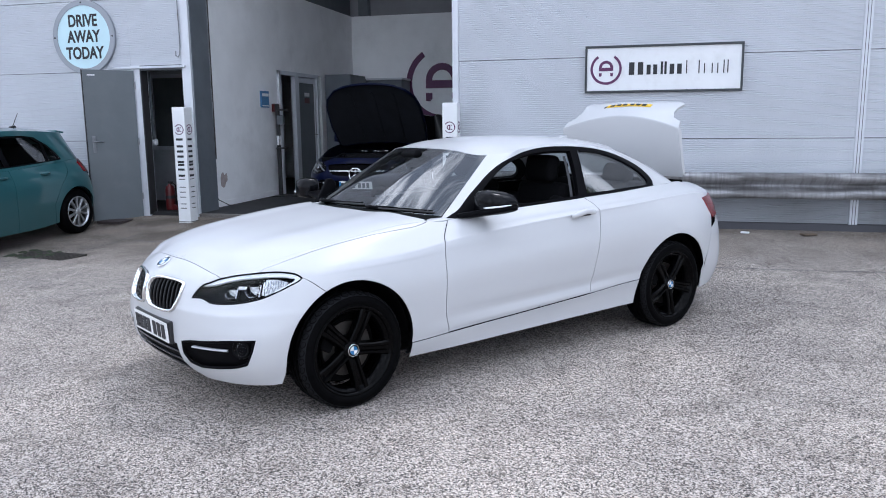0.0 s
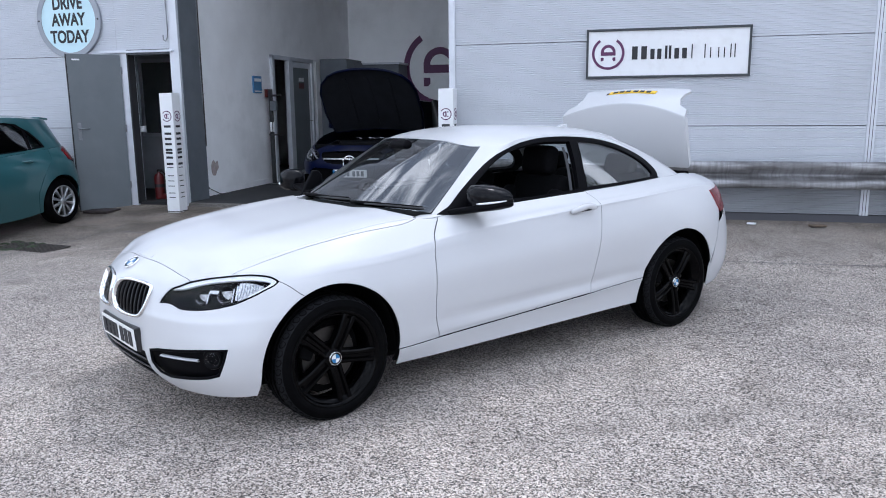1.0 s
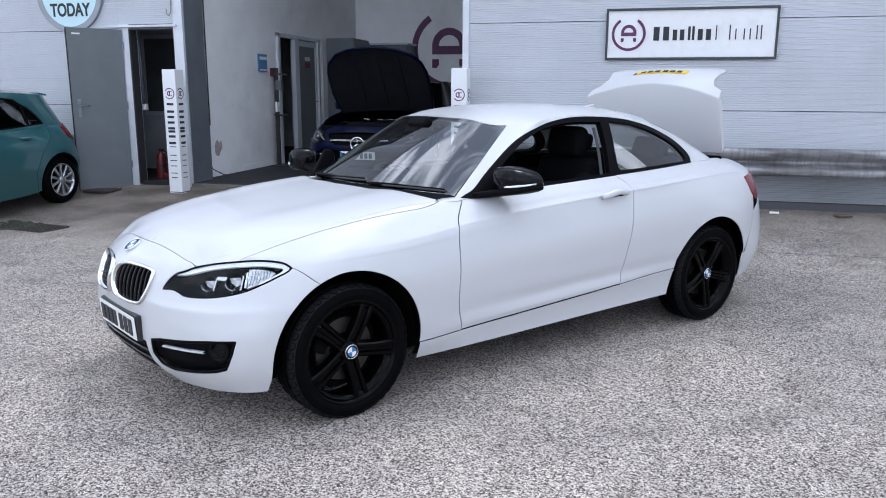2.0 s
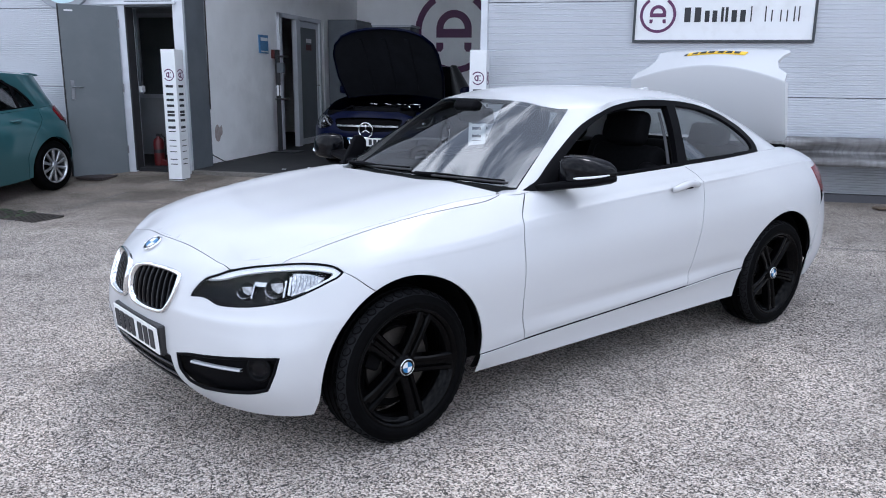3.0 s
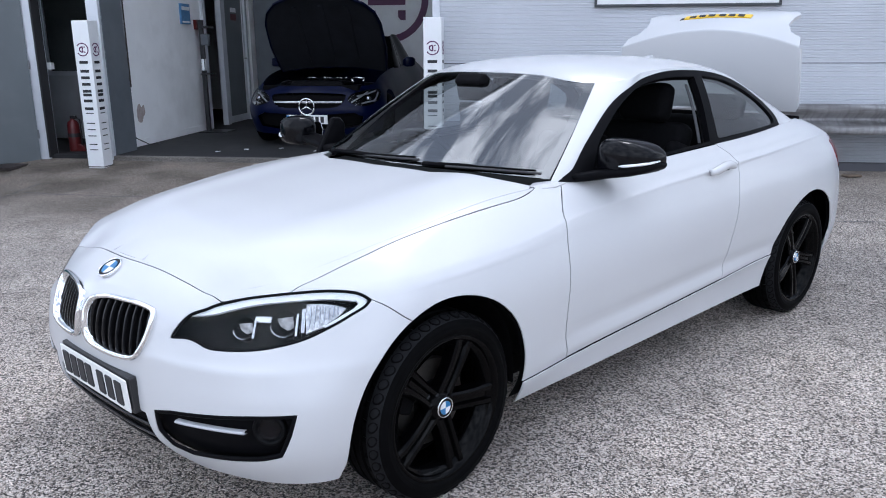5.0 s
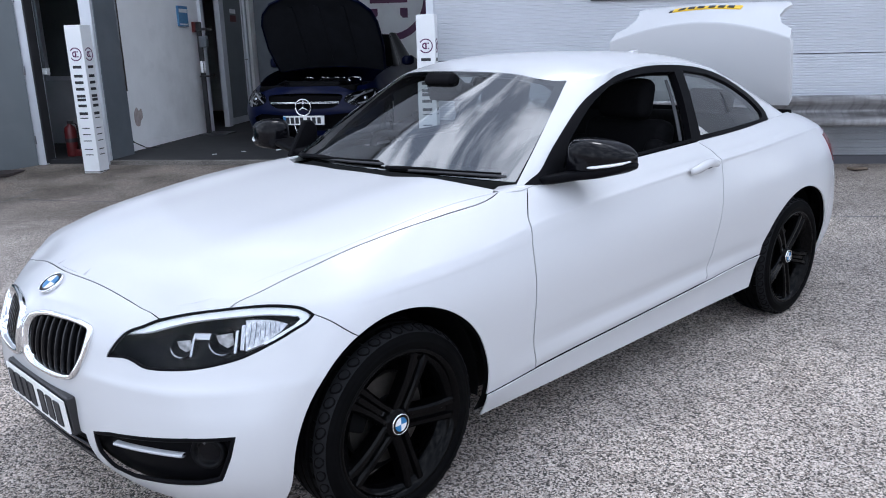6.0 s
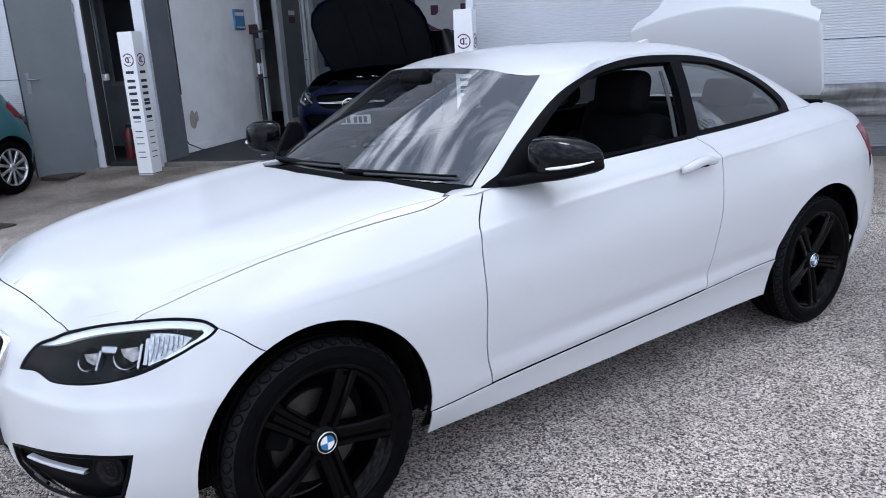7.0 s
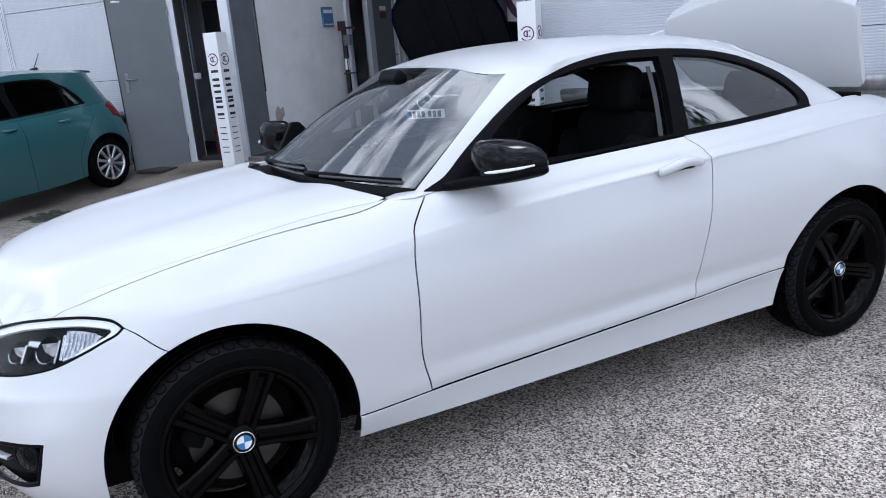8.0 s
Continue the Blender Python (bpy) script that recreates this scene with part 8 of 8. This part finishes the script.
part("roof", panel(lambda y, x: np.stack([x, y, 1.43 - 0.06 * (y / 0.55) ** 2 - 0.06 * ((x + 1.8) / 0.6) ** 2], 1), [(0.0, -1.33), (0.35, -1.36), (0.55, -1.5), (0.57, -1.8), (0.55, -2.2), (0.4, -2.42), (0.0, -2.46)], mirror='both', outward=(0, 0, 1), gap=0, step=0.1)[:2], M_NAVY, sal, smooth=True)
# engine bay with a cover, hoses and filler caps
part("bay_floor", box((-0.60, -0.72, 0.50), (0.58, 0.72, 0.56), 0.02), M_DARKINNER, sal)
eng = part("engine_cover", pad(0.05, 0, 0.70, 0.62, 0.72, 0.20, -3, 0.06), M_SATINBLACK, sal, "black engine cover with bright fittings", smooth=True)
fit = random.Random(3)
for k in range(9):
    x, y = -0.22 + 0.075 * (k % 3) + fit.uniform(-0.02, 0.02), -0.27 + 0.068 * k + fit.uniform(-0.02, 0.02)
    part("cover_fitting", tube([(x, y - 0.035, 0.815), (x + 0.01, y, 0.835), (x, y + 0.03, 0.815)], 0.006, 6), M_CHROME, eng, smooth=True)
for k, (x, y, l) in enumerate(((0.18, -0.42, 0.22), (0.30, -0.12, 0.30), (0.26, 0.22, 0.18), (-0.36, 0.05, 0.5))):
    part("hose", tube([(x, y - l / 2, 0.76), (x + 0.03, y, 0.805), (x, y + l / 2, 0.77)], 0.016, 8), M_SATINBLACK, eng, smooth=True)
for y, x, r in ((0.52, 0.25, 0.05), (-0.52, 0.20, 0.06), (0.55, -0.25, 0.07), (-0.55, -0.28, 0.07)):
    bm = lathe([(0.0, 0.10), (r, 0.10), (r, 0.0)], 16, 'Z')
    bm.transform(Matrix.Translation((x, y, 0.66)))
    part("filler_cap", bm, M_SATINBLACK, eng)
bm = tube([(0.42, 0.50, 0.80), (0.38, 0.46, 0.84), (0.30, 0.50, 0.85), (0.30, 0.62, 0.84), (0.40, 0.63, 0.81)], 0.012, 8)
part("coolant_pipe", bm, M_CHROME, eng, smooth=True)
part("slam_panel", box((0.50, -0.62, 0.70), (0.64, 0.62, 0.765), 0.015), M_DARKINNER, sal)


def raised_bonnet(y, s):
    """Lid swung up about its rear hinge; s runs from the hinge to the leading edge."""
    a = radians(51)
    along = 1.22 * np.asarray(s, float)
    droop = 0.16 * np.clip(np.asarray(s) - 0.72, 0, 1) ** 2 / 0.08 * 0.35 + 0.10 * (np.asarray(y) / 0.75) ** 2
    x = -0.62 + along * math.cos(a) + droop * math.sin(a)
    z = 0.97 + along * math.sin(a) - droop * math.cos(a)
    return np.stack([x, np.asarray(y, float), z], 1)


RB = [(0.0, 0.0), (0.76, 0.0), (0.81, 0.35), (0.79, 0.66), (0.73, 0.80), (0.60, 0.91), (0.42, 0.97), (0.2, 0.995), (0.0, 1.0)]
rb = sheet("bonnet", panel(raised_bonnet, RB, mirror='both', outward=(-1, 0, 1), gap=0, step=0.06, skirt=0.03), M_NAVY, sal, "raised bonnet with its black underside showing")
sheet("underside", panel(raised_bonnet, [(y * 0.97, 0.01 + s * 0.97) for y, s in RB], mirror='both', outward=(1, 0, -1), gap=0, lift=0.03, skirt=0.0, step=0.06), M_INSUL, rb, "black insulated underside")
for y in (-0.35, 0.0, 0.35):
    sheet("bonnet_rib", panel(lambda a, b, y=y: raised_bonnet(a + y, b), [(-0.03, 0.1), (0.03, 0.1), (0.03, 0.85), (-0.03, 0.85)], outward=(1, 0, -1), gap=0, lift=0.045, skirt=0.02, step=0.1, edge=0.1), M_INSUL, rb)

# ---------------------------------------------------------------- trees beyond the open end of the yard, mirrored in the glass
M_LEAF = material("green_leaves", (0.05, 0.085, 0.03), 0.6, vary=0.4, scale=1.2)
M_BARK = material("grey_brown_bark", (0.10, 0.085, 0.07), 0.9, vary=0.3, scale=6, bump=0.5, bump_scale=20)
rng = random.Random(11)


def crown_mesh(height, count=2600):
    """Leaves in loose clumps round the ends of the limbs, with gaps between."""
    clumps = []
    for k in range(22):
        a, r, z = rng.uniform(0, math.tau), rng.uniform(0.2, 1.9), rng.uniform(0.38, 0.96)
        r *= math.sin(math.pi * min(1, max(0.08, (z - 0.25) / 0.78))) ** 0.7
        clumps.append((r * math.cos(a), r * math.sin(a), z * height, rng.uniform(0.45, 0.95)))
    verts, faces = [], []
    for k in range(count):
        cx, cy, cz, cr = clumps[rng.randrange(len(clumps))]
        p = Vector((rng.gauss(0, 0.5), rng.gauss(0, 0.5), rng.gauss(0, 0.42))) * cr + Vector((cx, cy, cz))
        u = Vector((rng.uniform(-1, 1), rng.uniform(-1, 1), rng.uniform(-0.6, 0.6))).normalized() * rng.uniform(0.07, 0.13)
        w = u.cross(Vector((rng.uniform(-1, 1), rng.uniform(-1, 1), 1))).normalized() * 0.05
        n = len(verts)
        verts += [tuple(p - u), tuple(p + w), tuple(p + u), tuple(p - w)]
        faces.append((n, n + 1, n + 2, n + 3))
    return verts, faces, clumps


def tree(x, y, height):
    """A tapered trunk with limbs reaching into the clumps of leaves."""
    verts, faces, clumps = crown_mesh(height)
    t = thing("tree", "leafy green tree beyond the open end of the yard", "tree", pose(x, y, ground_z(x, y) - 0.05), "trees beyond the yard")
    bm = tube([(0, 0, 0), (0.03, 0.02, height * 0.25), (-0.02, 0.05, height * 0.5), (0.05, 0, height * 0.85)], [0.17, 0.13, 0.09, 0.02], 10)
    for cx, cy, cz, cr in clumps[::2]:
        z0 = max(height * 0.22, cz - 1.6)
        tube([(0.0, 0.02, z0), (cx * 0.45, cy * 0.45, (z0 + cz) / 2), (cx, cy, cz)], [0.06, 0.04, 0.012], 6, bm)
    part("trunk", bm, M_BARK, t, "grey-brown trunk with spreading limbs", smooth=True)
    part("crown", (verts, faces), M_LEAF, t, "loose crown of small green leaves")
    return t


for x, y, h in ((15.2, 8.2, 8.6), (16.8, 4.6, 7.8), (18.5, 10.5, 9.4), (17.2, 0.6, 7.2)):
    tree(x, y, h)
